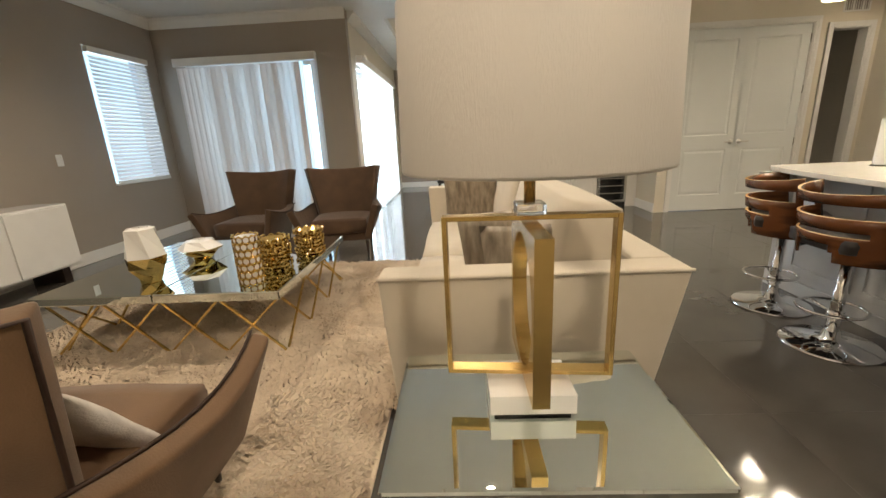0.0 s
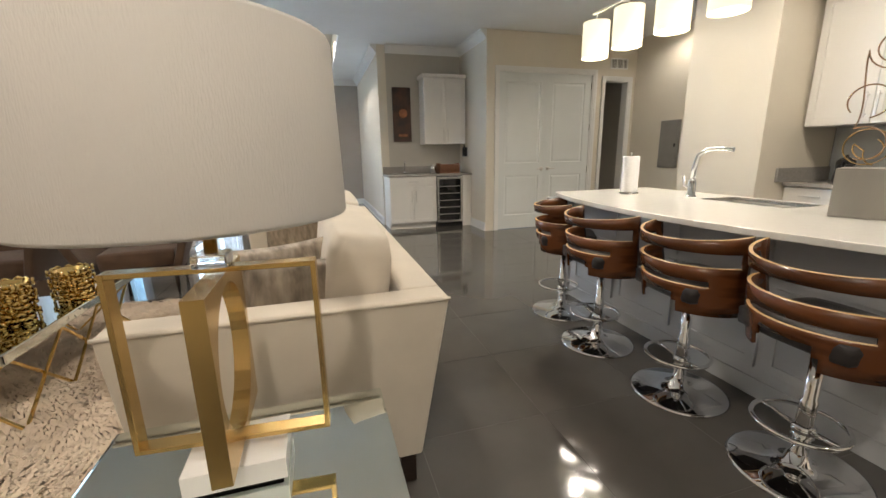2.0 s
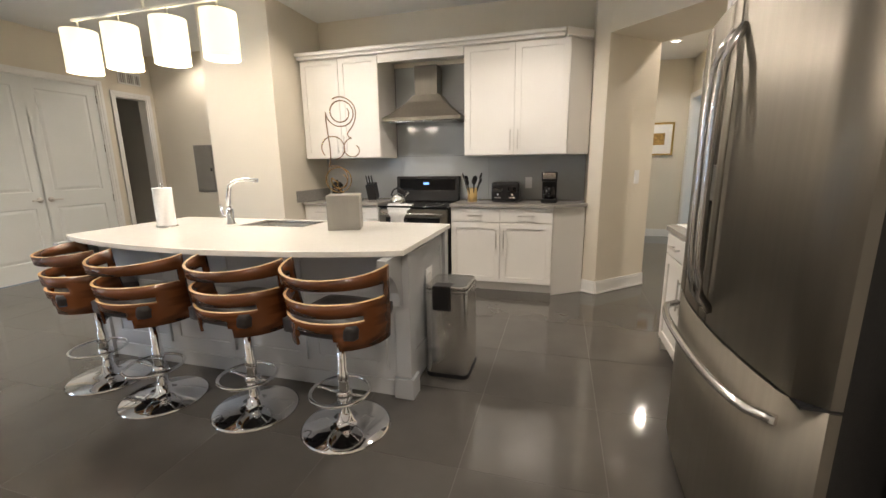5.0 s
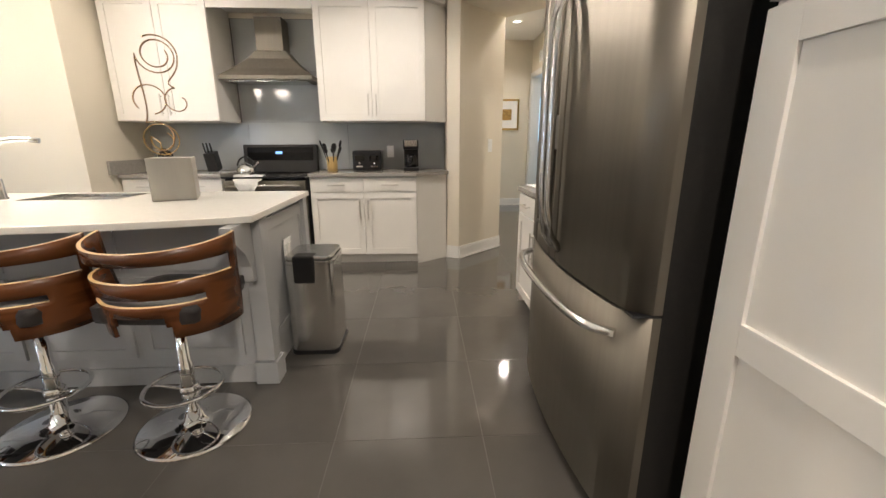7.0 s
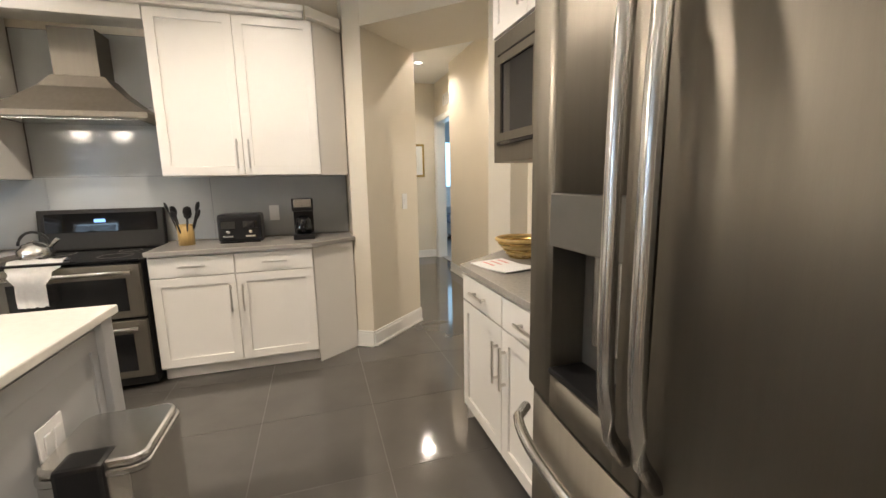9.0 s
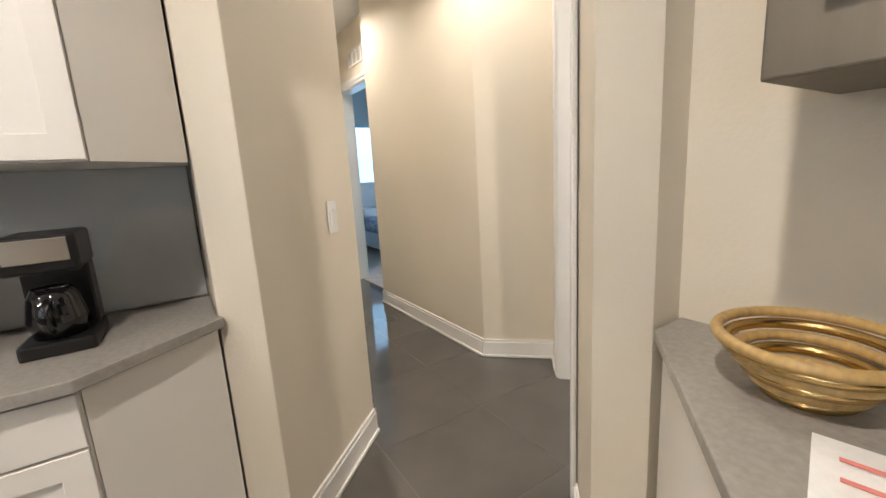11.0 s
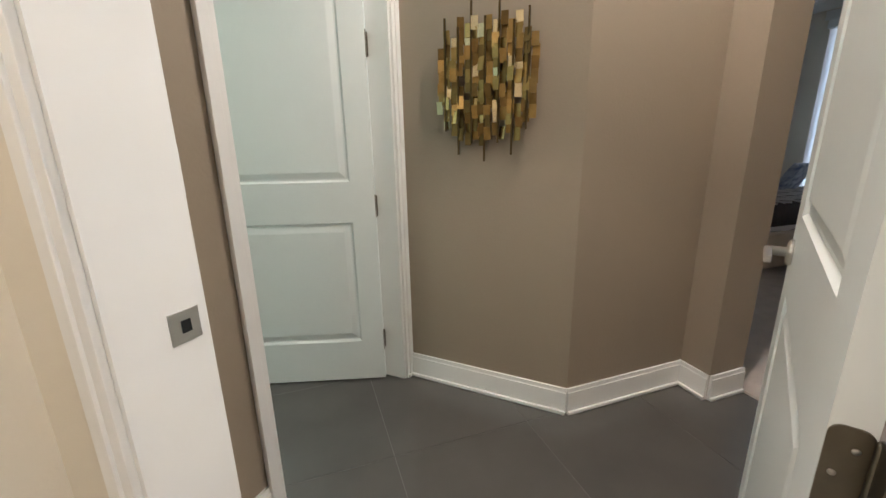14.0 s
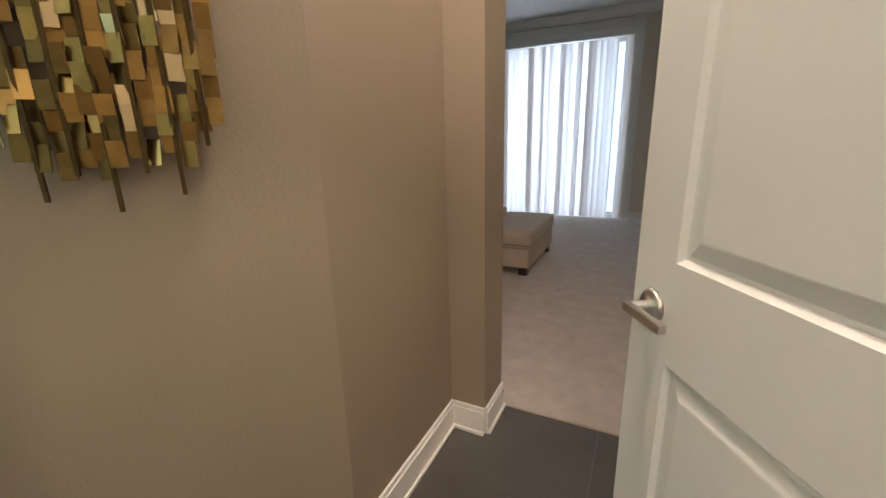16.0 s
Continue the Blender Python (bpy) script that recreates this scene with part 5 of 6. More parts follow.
ribbon_part(arc(0.02, 0.095, 0.045, 0.06, 120, 380, 0.006) + arc(-0.02, 0.06, 0.06, 0.05, 20, -70, 0.006, 12), M_GOLD, 0.012)
tc = thing("trash_can", (3.375, 1.095, 0), "brushed steel sensor trash can with black bag latch", "trash can")
TX0, TX1, TY0, TY1 = 3.215, 3.535, 0.957, 1.235
part("body", prism(rounded_rect(TX0, TX1, TY0, TY1, 0.045), 0.03, 0.565), M_STEEL, tc)
part("base_ring", prism(rounded_rect(TX0 - 0.006, TX1 + 0.006, TY0 - 0.006, TY1 + 0.006, 0.05), 0.001, 0.029, 0.004), M_BLACK, tc, "black plastic base")
rim = part("lid", prism(rounded_rect(TX0 - 0.003, TX1 + 0.003, TY0 - 0.003, TY1 + 0.003, 0.047), 0.567, 0.588, 0.005), M_STEEL, tc)
part("lid_top", prism(rounded_rect(TX0 + 0.004, TX1 - 0.004, TY0 + 0.004, TY1 - 0.004, 0.045), 0.5885, 0.612, 0.011), M_STEEL, rim)
part("latch", box(TX0 - 0.014, TX0 + 0.085, 1.058, 1.178, 0.455, 0.617, 0.013), M_BLACK, tc, "black plastic bag latch")

# ---- pendants ----
pl = thing("pendant_light", (3.3, 3.2, CEIL), "white bar pendant with four lit drum shades", "pendant light")
part("bar", bar((3.3, 2.58, 2.43), (3.3, 3.95, 2.43), 0.016), M_WHITEGLOSS, pl)
part("stem", tube([(3.3, 3.26, 2.43), (3.3, 3.26, CEIL - 0.02)], 0.010), M_WHITEGLOSS, pl)
part("canopy", lathe([(0, CEIL - 0.002), (0.06, CEIL - 0.002), (0.055, CEIL - 0.025), (0, CEIL - 0.03)], 24, 3.3, 3.26), M_WHITEGLOSS, pl)
for y in (2.64, 3.06, 3.50, 3.90):
    part("drop_rod", tube([(3.3, y, 2.43), (3.3, y, 2.345)], 0.006, 8), M_NICKEL, pl)
    part("shade", lathe([(0.108, 2.062), (0.112, 2.062), (0.112, 2.352), (0.108, 2.352)], 36, 3.3, y), M_PSHADE, pl, "lit cream drum shade")
    part("diffuser", lathe([(0, 2.072), (0.107, 2.072), (0.107, 2.075), (0, 2.075)], 32, 3.3, y), M_GLOW, pl, "glowing diffuser")
    lamp("pendant_lamp", "POINT", pose(3.3, y, 2.02), 9, WARM, 0.08)


# ---- bar stools ----
def bar_stool():
    """Origin on the floor under the seat; the back stands towards -x."""
    t = thing("bar_stool", (0, 0, 0), "chrome swivel bar stool with curved walnut back", "bar stool", "bar stools")
    part("base", lathe([(0, 0.001), (0.228, 0.001), (0.233, 0.008), (0.222, 0.016), (0.10, 0.032), (0.045, 0.05), (0.035, 0.09), (0, 0.09)], 44), M_CHROME, t)
    part("column", lathe([(0, 0.09), (0.030, 0.09), (0.030, 0.32), (0.024, 0.33), (0.024, 0.57), (0, 0.57)], 20), M_CHROME, t)
    fr_pts = [(0.15 * math.cos(a) - 0.03, 0.15 * math.sin(a), 0.225) for a in np.linspace(0, 2 * math.pi, 44)[:-1]]
    part("footrest", joined(tube(fr_pts, 0.009, 8, closed=True), tube([(-0.03, -0.15, 0.225), (0, -0.03, 0.19)], 0.007, 8), tube([(-0.03, 0.15, 0.225), (0, 0.03, 0.19)], 0.007, 8), lathe([(0.03, 0.16), (0.04, 0.165), (0.04, 0.21), (0.03, 0.215)], 20)), M_CHROME, t)
    part("gas_lever", tube([(0.0, 0.02, 0.565), (0.02, -0.12, 0.56), (0.03, -0.2, 0.545)], 0.005, 8), M_CHROME, t)
    part("seat", cushion(0.02, 0, 0.615, 0.40, 0.40, 0.09, 0.6), M_LEATHER, t, "dark leather seat pad")
    shell = bmesh.new()
    R, n = 0.255, 44
    grid = []
    zs = [0.525, 0.575, 0.615, 0.645, 0.662, 0.69, 0.72, 0.755, 0.82, 0.87]
    for iz, z in enumerate(zs):
        row = []
        for i in range(n + 1):
            u = -1 + 2 * i / n
            a = math.pi + u * radians(98 - 10 * (iz / 9))
            lean = 0.045 * (z - 0.52) / 0.35
            sag = 0.03 * u * u * (1 if iz == 9 else 0)
            row.append(shell.verts.new((0.03 + (R + lean) * math.cos(a) * 0.92, (R + lean * 0.6) * math.sin(a), z + sag)))
        grid.append(row)
    for iz in range(9):
        for i in range(n):
            u = abs(-1 + 2 * (i + 0.5) / n)
            gap = (iz == 4 and u < 0.60) or (iz == 0 and u < 0.28)
            if iz == 7:
                gap = u < 0.93
            if iz == 1 and u < 0.22:
                gap = True
            if not gap:
                shell.faces.new((grid[iz][i], grid[iz][i + 1], grid[iz + 1][i + 1], grid[iz + 1][i]))
    bmesh.ops.recalc_face_normals(shell, faces=shell.faces)
    res = bmesh.ops.solidify(shell, geom=list(shell.faces), thickness=0.013)
    for v in [v for v in shell.verts if not v.link_faces]:
        shell.verts.remove(v)
    bmesh.ops.recalc_face_normals(shell, faces=shell.faces)
    ob = part("backrest", shell, M_WALNUT, t, "curved walnut plywood back with slots")
    ob.data.materials.append(M_PLY)
    for p in ob.data.polygons:
        nrm = p.normal
        if p.area < 0.0009 and abs(nrm.z) > 0.6:
            p.material_index = 1
        p.use_smooth = abs(nrm.z) < 0.5
    return t


first = bar_stool()
spots = [(2.60, 1.475, -4), (2.61, 2.055, -6), (2.57, 2.68, -2), (2.66, 3.25, -30)]
first.matrix_basis = pose(spots[0][0], spots[0][1], 0, 0, 0, spots[0][2])
for x, y, a in spots[1:]:
    s = copy_thing(first, pose(x, y, 0, 0, 0, a))


# ---- living room ----
def sofa():
    t = thing("sofa", (0.75, 3.1, 0), "cream linen sofa with low tuxedo arms", "sofa")
    X0, X1, Y0, Y1, TOP = 0.23, 1.26, 1.80, 4.45, 0.79
    def arm(ya, yb, lean):
        b = bmesh.new()
        lo = [b.verts.new(c) for c in ((X0 + 0.03, ya + lean, 0.14), (X1 - 0.10, ya + lean, 0.14), (X1 - 0.10, yb, 0.14), (X0 + 0.03, yb, 0.14))]
        hi = [b.verts.new(c) for c in ((X0, ya, TOP), (X1, ya, TOP), (X1, yb, TOP), (X0, yb, TOP))]
        b.faces.new(lo[::-1])
        b.faces.new(hi)
        for i in range(4):
            b.faces.new((lo[i], lo[(i + 1) % 4], hi[(i + 1) % 4], hi[i]))
        bmesh.ops.recalc_face_normals(b, faces=b.faces)
        bmesh.ops.bevel(b, geom=list(b.edges), offset=0.016, segments=3, profile=0.6, affect="EDGES")
        return b
    part("arm", arm(Y0, Y0 + 0.13, 0.06), M_FABRIC, t)
    part("arm", arm(Y1, Y1 - 0.13, -0.06), M_FABRIC, t)
    bk = bmesh.new()
    lo = [bk.verts.new(c) for c in ((X1 - 0.24, Y0 + 0.132, 0.14), (X1 - 0.10, Y0 + 0.132, 0.14), (X1 - 0.10, Y1 - 0.132, 0.14), (X1 - 0.24, Y1 - 0.132, 0.14))]
    hi = [bk.verts.new(c) for c in ((X1 - 0.15, Y0 + 0.132, TOP), (X1, Y0 + 0.132, TOP), (X1, Y1 - 0.132, TOP), (X1 - 0.15, Y1 - 0.132, TOP))]
    bk.faces.new(lo[::-1])
    bk.faces.new(hi)
    for i in range(4):
        bk.faces.new((lo[i], lo[(i + 1) % 4], hi[(i + 1) % 4], hi[i]))
    bmesh.ops.recalc_face_normals(bk, faces=bk.faces)
    bmesh.ops.bevel(bk, geom=list(bk.edges), offset=0.014, segments=3, profile=0.6, affect="EDGES")
    part("backrest", bk, M_FABRIC, t)
    part("seat_base", box(X0 + 0.03, X1 - 0.25, Y0 + 0.135, Y1 - 0.135, 0.14, 0.30, 0.015), M_FABRIC, t)
    piping = tube([(X0, Y0, TOP - 0.006), (X1, Y0, TOP - 0.006)], 0.006, 8)
    part("piping", piping, M_FABRIC, t)
    for i in range(2):
        yc = Y0 + 0.135 + (i + 0.5) * (Y1 - Y0 - 0.27) / 2
        part("seat_cushion", cushion(X0 + 0.40, yc, 0.395, 0.78, 1.18, 0.19, 0.35, i), M_FABRIC, t)
        part("back_cushion", turned(cushion(0, 0, 0, 0.27, 1.16, 0.50, 0.8, i + 3), Matrix.Translation((X1 - 0.30, yc, 0.735)) @ pose(0, 0, 0, 0, 10, 0)), M_FABRIC, t)
    for x, y in ((X0 + 0.08, Y0 + 0.12), (X1 - 0.15, Y0 + 0.12), (X0 + 0.08, Y1 - 0.12), (X1 - 0.15, Y1 - 0.12)):
        part("leg", prism([(x - 0.03, y - 0.03), (x + 0.03, y - 0.03), (x + 0.03, y + 0.03), (x - 0.03, y + 0.03)], 0.001, 0.139, 0.004), M_DARKWOOD, t, "dark wood block leg")
    return t


sofa()


def throw_pillow(c, size, rot, material, label, seed):
    t = thing("throw_pillow", c, label, "throw pillow", "sofa pillows")
    b = bmesh.new()
    bmesh.ops.create_grid(b, x_segments=14, y_segments=14, size=1.0)
    top = [v for v in b.verts]
    for v in top:
        x, y = v.co.x, v.co.y
        h = 0.16 * ((1 - x ** 4) * (1 - y ** 4)) ** 0.5 * (1 + 0.12 * noise.noise(Vector((x * 2 + seed, y * 2, 0))))
        pin = 1 - 0.07 * (1 - abs(x) ** 2) * (abs(y) ** 6) - 0.0
        v.co = Vector((x * (1 - 0.06 * (1 - y * y) * abs(x) ** 3), y * (1 - 0.06 * (1 - x * x) * abs(y) ** 3), h)) * (size / 2)
    me = bpy.data.meshes.new("tmp")
    b.to_mesh(me)
    b2 = bmesh.new()
    b2.from_mesh(me)
    bpy.data.meshes.remove(me)
    for v in b2.verts:
        v.co.z *= -1
    b = joined(b, b2)
    bmesh.ops.remove_doubles(b, verts=b.verts, dist=0.0008)
    bmesh.ops.recalc_face_normals(b, faces=b.faces)
    for f in b.faces:
        f.smooth = True
    b.transform(Matrix.Translation(c) @ pose(0, 0, 0, *rot))
    part("cover", b, material, t)


throw_pillow((0.72, 2.25, 0.70), 0.46, (78, 0, 28), M_PILLOW, "taupe abstract patterned throw pillow on the sofa", 1)
throw_pillow((0.80, 2.02, 0.70), 0.42, (74, 0, 8), M_PILLOW, "taupe patterned throw pillow against the sofa arm", 5)
throw_pillow((0.62, 4.16, 0.70), 0.48, (76, 0, 172), M_PILLOW, "taupe patterned throw pillow at the sofa's far arm", 2)

# end table and lamp
et = thing("end_table", (0.65, 1.36, 0), "silver mirror glass end table beside the sofa", "side table")
part("top", prism([(0.346, 1.12), (0.985, 1.12), (0.985, 1.60), (0.346, 1.60)], 0.595, 0.62, 0.008), M_MIRROR, et)
part("body", box(0.375, 0.955, 1.15, 1.57, 0.06, 0.594, 0.004), M_MIRROR, et)
for x in (0.40, 0.93):
    for y in (1.175, 1.545):
        part("foot", box(x - 0.02, x + 0.02, y - 0.02, y + 0.02, 0.001, 0.059, 0.003), M_MIRROR, et)
tl = thing("table_lamp", (0.65, 1.30, 0.62), "gold geometric frame table lamp with white drum shade", "table lamp")
LX, LY, LZ = 0.66, 1.388, 0.621
part("base_block", joined(box(LX - 0.095, LX + 0.095, LY - 0.075, LY + 0.075, LZ + 0.008, LZ + 0.055, 0.002)), M_WHITEGLOSS, tl, "white lacquered block")
part("base_foot", box(LX - 0.085, LX + 0.085, LY - 0.065, LY + 0.065, LZ, LZ + 0.0078), M_BLACK, tl)


def square_frame(w, h, bw, bd):
    return joined(box(-w / 2, -w / 2 + bw, -bd / 2, bd / 2, 0, h, 0.001), box(w / 2 - bw, w / 2, -bd / 2, bd / 2, 0, h, 0.001), box(-w / 2 + bw, w / 2 - bw, -bd / 2, bd / 2, 0, bw, 0.001), box(-w / 2 + bw, w / 2 - bw, -bd / 2, bd / 2, h - bw, h, 0.001))


TURN = -4
part("wide_frame", turned(square_frame(0.372, 0.372, 0.010, 0.035), Matrix.Translation((LX, LY, LZ + 0.073)) @ pose(0, 0, 0, 0, 0, TURN)), M_GOLD, tl)
rb = bmesh.new()
NN = 40
ring_in, ring_out = [], []
for side in (-0.0175, 0.0175):
    a, b = [], []
    for i in range(NN):
        q = 2 * math.pi * i / NN
        cx, cz = math.cos(q), math.sin(q)
        k = 0.155 / max(abs(cx), abs(cz))
        a.append(rb.verts.new((cx * 0.135, side, cz * 0.135)))
        b.append(rb.verts.new((cx * k, side, cz * k)))
    ring_in.append(a)
    ring_out.append(b)
for i in range(NN):
    j = (i + 1) % NN
    rb.faces.new((ring_in[0][i], ring_in[0][j], ring_out[0][j], ring_out[0][i]))
    rb.faces.new((ring_in[1][i], ring_out[1][i], ring_out[1][j], ring_in[1][j]))
    rb.faces.new((ring_in[0][i], ring_in[1][i], ring_in[1][j], ring_in[0][j]))
    rb.faces.new((ring_out[0][i], ring_out[0][j], ring_out[1][j], ring_out[1][i]))
bmesh.ops.recalc_face_normals(rb, faces=rb.faces)
rb.transform(Matrix.Translation((LX, LY, LZ + 0.255)) @ pose(0, 0, 0, 0, 0, 90) @ Matrix.Diagonal((1.0, 1, 1.12, 1)))
part("ring_frame", rb, M_GOLD, tl)
part("finial_block", box(LX - 0.03, LX + 0.03, LY - 0.03, LY + 0.03, LZ + 0.446, LZ + 0.47, 0.003), M_ACRYLIC, tl, "clear acrylic block")
part("neck", lathe([(0, LZ + 0.4705), (0.012, LZ + 0.4705), (0.012, LZ + 0.60), (0, LZ + 0.60)], 16, LX, LY), M_GOLD, tl)
SZ0, SZ1 = 1.165, 1.455
part("shade", lathe([(0.249, SZ0), (0.252, SZ0), (0.254, SZ0 + 0.006), (0.246, SZ1 - 0.006), (0.244, SZ1), (0.241, SZ1), (0.243, SZ1 - 0.008), (0.249, SZ0 + 0.008)], 64, LX - 0.003, LY - 0.03), M_SHADE, tl, "white linen drum shade")
part("shade_ring", joined(*[bar((LX + 0.01, LY, SZ1 - 0.03), (LX + 0.01 + 0.243 * math.cos(a), LY + 0.243 * math.sin(a), SZ1 - 0.03), 0.004) for a in (0.4, 2.5, 4.6)]), M_NICKEL, tl)

# coffee table
cf = thing("coffee_table", (-1.3, 3.3, 0), "mirrored square coffee table on crossed gold legs", "coffee table")
AX0, AX1, AY0, AY1, AZ = -2.05, -0.54, 2.68, 4.05, 0.43
for xa, xb in ((AX0, (AX0 + AX1) / 2 - 0.003), ((AX0 + AX1) / 2 + 0.003, AX1)):
    part("top", prism([(xa, AY0), (xb, AY0), (xb, AY1), (xa, AY1)], AZ - 0.055, AZ, 0.007), M_MIRROR, cf, "bevelled mirror top")
n_leg = 4
for k in range(n_leg):
    xa = AX0 + 0.03 + k * (AX1 - AX0 - 0.06) / n_leg
    xb = xa + (AX1 - AX0 - 0.06) / n_leg
    for y in (AY0 + 0.05, AY1 - 0.05):
        part("leg", bar((xa, y, AZ - 0.057), (xb, y, 0.032), 0.012), M_GOLDSHINY, cf)
        part("leg", bar((xb, y + 0.013, AZ - 0.057), (xa, y + 0.013, 0.032), 0.012), M_GOLDSHINY, cf)
for x in (AX0 + 0.04, AX1 - 0.04):
    for k in range(3):
        ya = AY0 + 0.08 + k * (AY1 - AY0 - 0.16) / 3
        yb = ya + (AY1 - AY0 - 0.16) / 3
        part("leg", bar((x, ya, AZ - 0.057), (x, yb, 0.032), 0.012), M_GOLDSHINY, cf)
        part("leg", bar((x + 0.013, yb, AZ - 0.057), (x + 0.013, ya, 0.032), 0.012), M_GOLDSHINY, cf)


def faceted(name, c, profile, sides, split, label, twist=0.3):
    """A faceted pot, white above and gold below the split."""
    t = thing(name, c, label, "vase", "coffee table ornaments")
    for nm, prof, mt in (("lower_part", profile[:split + 1], M_GOLDSHINY), ("upper_part", profile[split:], M_WHITEGLOSS)):
        b = bmesh.new()
        rings = []
        for i, (r, z) in enumerate(prof):
            off = twist * ((i + (0 if nm == "lower_part" else split)) % 2)
            rings.append([b.verts.new((c[0] + r * math.cos(2 * math.pi * k / sides + off), c[1] + r * math.sin(2 * math.pi * k / sides + off), c[2] + z)) for k in range(sides)])
        for p, q in zip(rings, rings[1:]):
            for k in range(sides):
                j = (k + 1) % sides
                b.faces.new((p[k], p[j], q[k]))
                b.faces.new((p[j], q[j], q[k]))
        if nm == "lower_part":
            b.faces.new(rings[0][::-1])
        bmesh.ops.recalc_face_normals(b, faces=b.faces)
        part(nm, b, mt, t)


faceted("vase", (-1.47, 2.93, AZ + 0.001), [(0.06, 0), (0.075, 0.04), (0.11, 0.105), (0.12, 0.17), (0.088, 0.345), (0.055, 0.355), (0.05, 0.28)], 6, 3, "tall faceted white and gold vase on the coffee table")
faceted("bowl", (-1.45, 3.44, AZ + 0.001), [(0.06, 0), (0.085, 0.03), (0.13, 0.07), (0.16, 0.09), (0.10, 0.145), (0.05, 0.155), (0.045, 0.1)], 6, 3, "low faceted white and gold bowl on the coffee table")


def perforated(c, r, h, label, spiky):
    t = thing("candle_holder", c, label, "candle holder", "coffee table ornaments")
    b = bmesh.new()
    rows, cols = 7, 12
    holes = []
    for i in range(rows):
        for k in range(cols):
            a = 2 * math.pi * (k + 0.5 * (i % 2)) / cols
            z = h * (i + 0.5) / rows
            rr = h / rows * 0.52
            pts = []
            for q in range(6):
                u = 2 * math.pi * (q + 0.5) / 6
                aa = a + rr * math.cos(u) / r
                bulge = r * (1 + (0.16 * ((i + k) % 2) if spiky else 0) + (0.10 * math.sin(i * 2.2) if spiky else 0))
                pts.append((c[0] + bulge * math.cos(aa), c[1] + bulge * math.sin(aa), c[2] + z + rr * math.sin(u)))
            holes.append(tube(pts, 0.006 if not spiky else 0.008, 5, closed=True))
    part("lattice", joined(*holes), M_GOLDSHINY, t)
    part("cup", lathe([(0, c[2] + 0.001), (r * 0.93, c[2] + 0.001), (r * 0.93, c[2] + h * 0.97), (r * 0.9, c[2] + h * 0.97), (r * 0.9, c[2] + 0.006), (0, c[2] + 0.006)], 24, c[0], c[1]), M_BEDWHITE if not spiky else M_GOLDSHINY, t)


perforated((-0.77, 2.85, AZ + 0.001), 0.072, 0.30, "gold honeycomb pattern candle holder on the coffee table", False)
perforated((-0.74, 3.13, AZ + 0.001), 0.085, 0.22, "tall gold spiky candle holder on the coffee table", True)
perforated((-0.62, 3.46, AZ + 0.001), 0.085, 0.20, "gold spiky candle holder on the coffee table", True)

# shag rug: many tufts
rugt = thing("rug", (-1.1, 3.0, 0), "cream shag pile rug under the coffee table", "rug")
RX0, RX1, RY0, RY1 = -2.45, 0.16, 1.0, 4.55
part("backing", box(RX0, RX1, RY0, RY1, 0.001, 0.012, 0.003), M_RUG, rugt)
rs = np.random.RandomState(3)
NT = 100000
px = rs.uniform(RX0, RX1, NT)
py = RY0 + (RY1 - RY0) * rs.uniform(0, 1, NT) ** 1.15
ang_f = 2.2 * np.sin(px * 3.1 + 1.3 * np.sin(py * 2.3)) + 1.7 * np.sin(py * 2.7 + px) + rs.normal(0, 0.5, NT)
ln, wd, ht = rs.uniform(0.05, 0.11, NT), rs.uniform(0.003, 0.0075, NT), rs.uniform(0.012, 0.03, NT) + 0.026 * (0.5 + 0.5 * np.sin(px * 23 + 4 * np.sin(py * 9)) * np.sin(py * 19 + 3 * np.sin(px * 11)))
dx, dy = np.cos(ang_f), np.sin(ang_f)
v = np.zeros((NT, 5, 3))
v[:, 0] = np.c_[px - dy * wd, py + dx * wd, np.full(NT, 0.006)]
v[:, 1] = np.c_[px + dy * wd, py - dx * wd, np.full(NT, 0.006)]
v[:, 2] = np.c_[px + dx * ln * 0.5 + dy * wd, py + dy * ln * 0.5 - dx * wd, ht]
v[:, 3] = np.c_[px + dx * ln * 0.5 - dy * wd, py + dy * ln * 0.5 + dx * wd, ht]
v[:, 4] = np.c_[px + dx * ln, py + dy * ln, ht * 0.7]
i0 = np.arange(NT) * 5
tri = np.concatenate([np.c_[i0, i0 + 1, i0 + 2], np.c_[i0, i0 + 2, i0 + 3], np.c_[i0 + 3, i0 + 2, i0 + 4]])
pm_ = bpy.data.meshes.new("pile")
pm_.from_pydata((v.reshape(-1, 3) - np.array([-1.1, 3.0, 0])).tolist(), [], tri.tolist())
pm_.materials.append(M_RUG)
po = new("pile", pm_)
po.parent = rugt
tagged(po, kind="stuff")


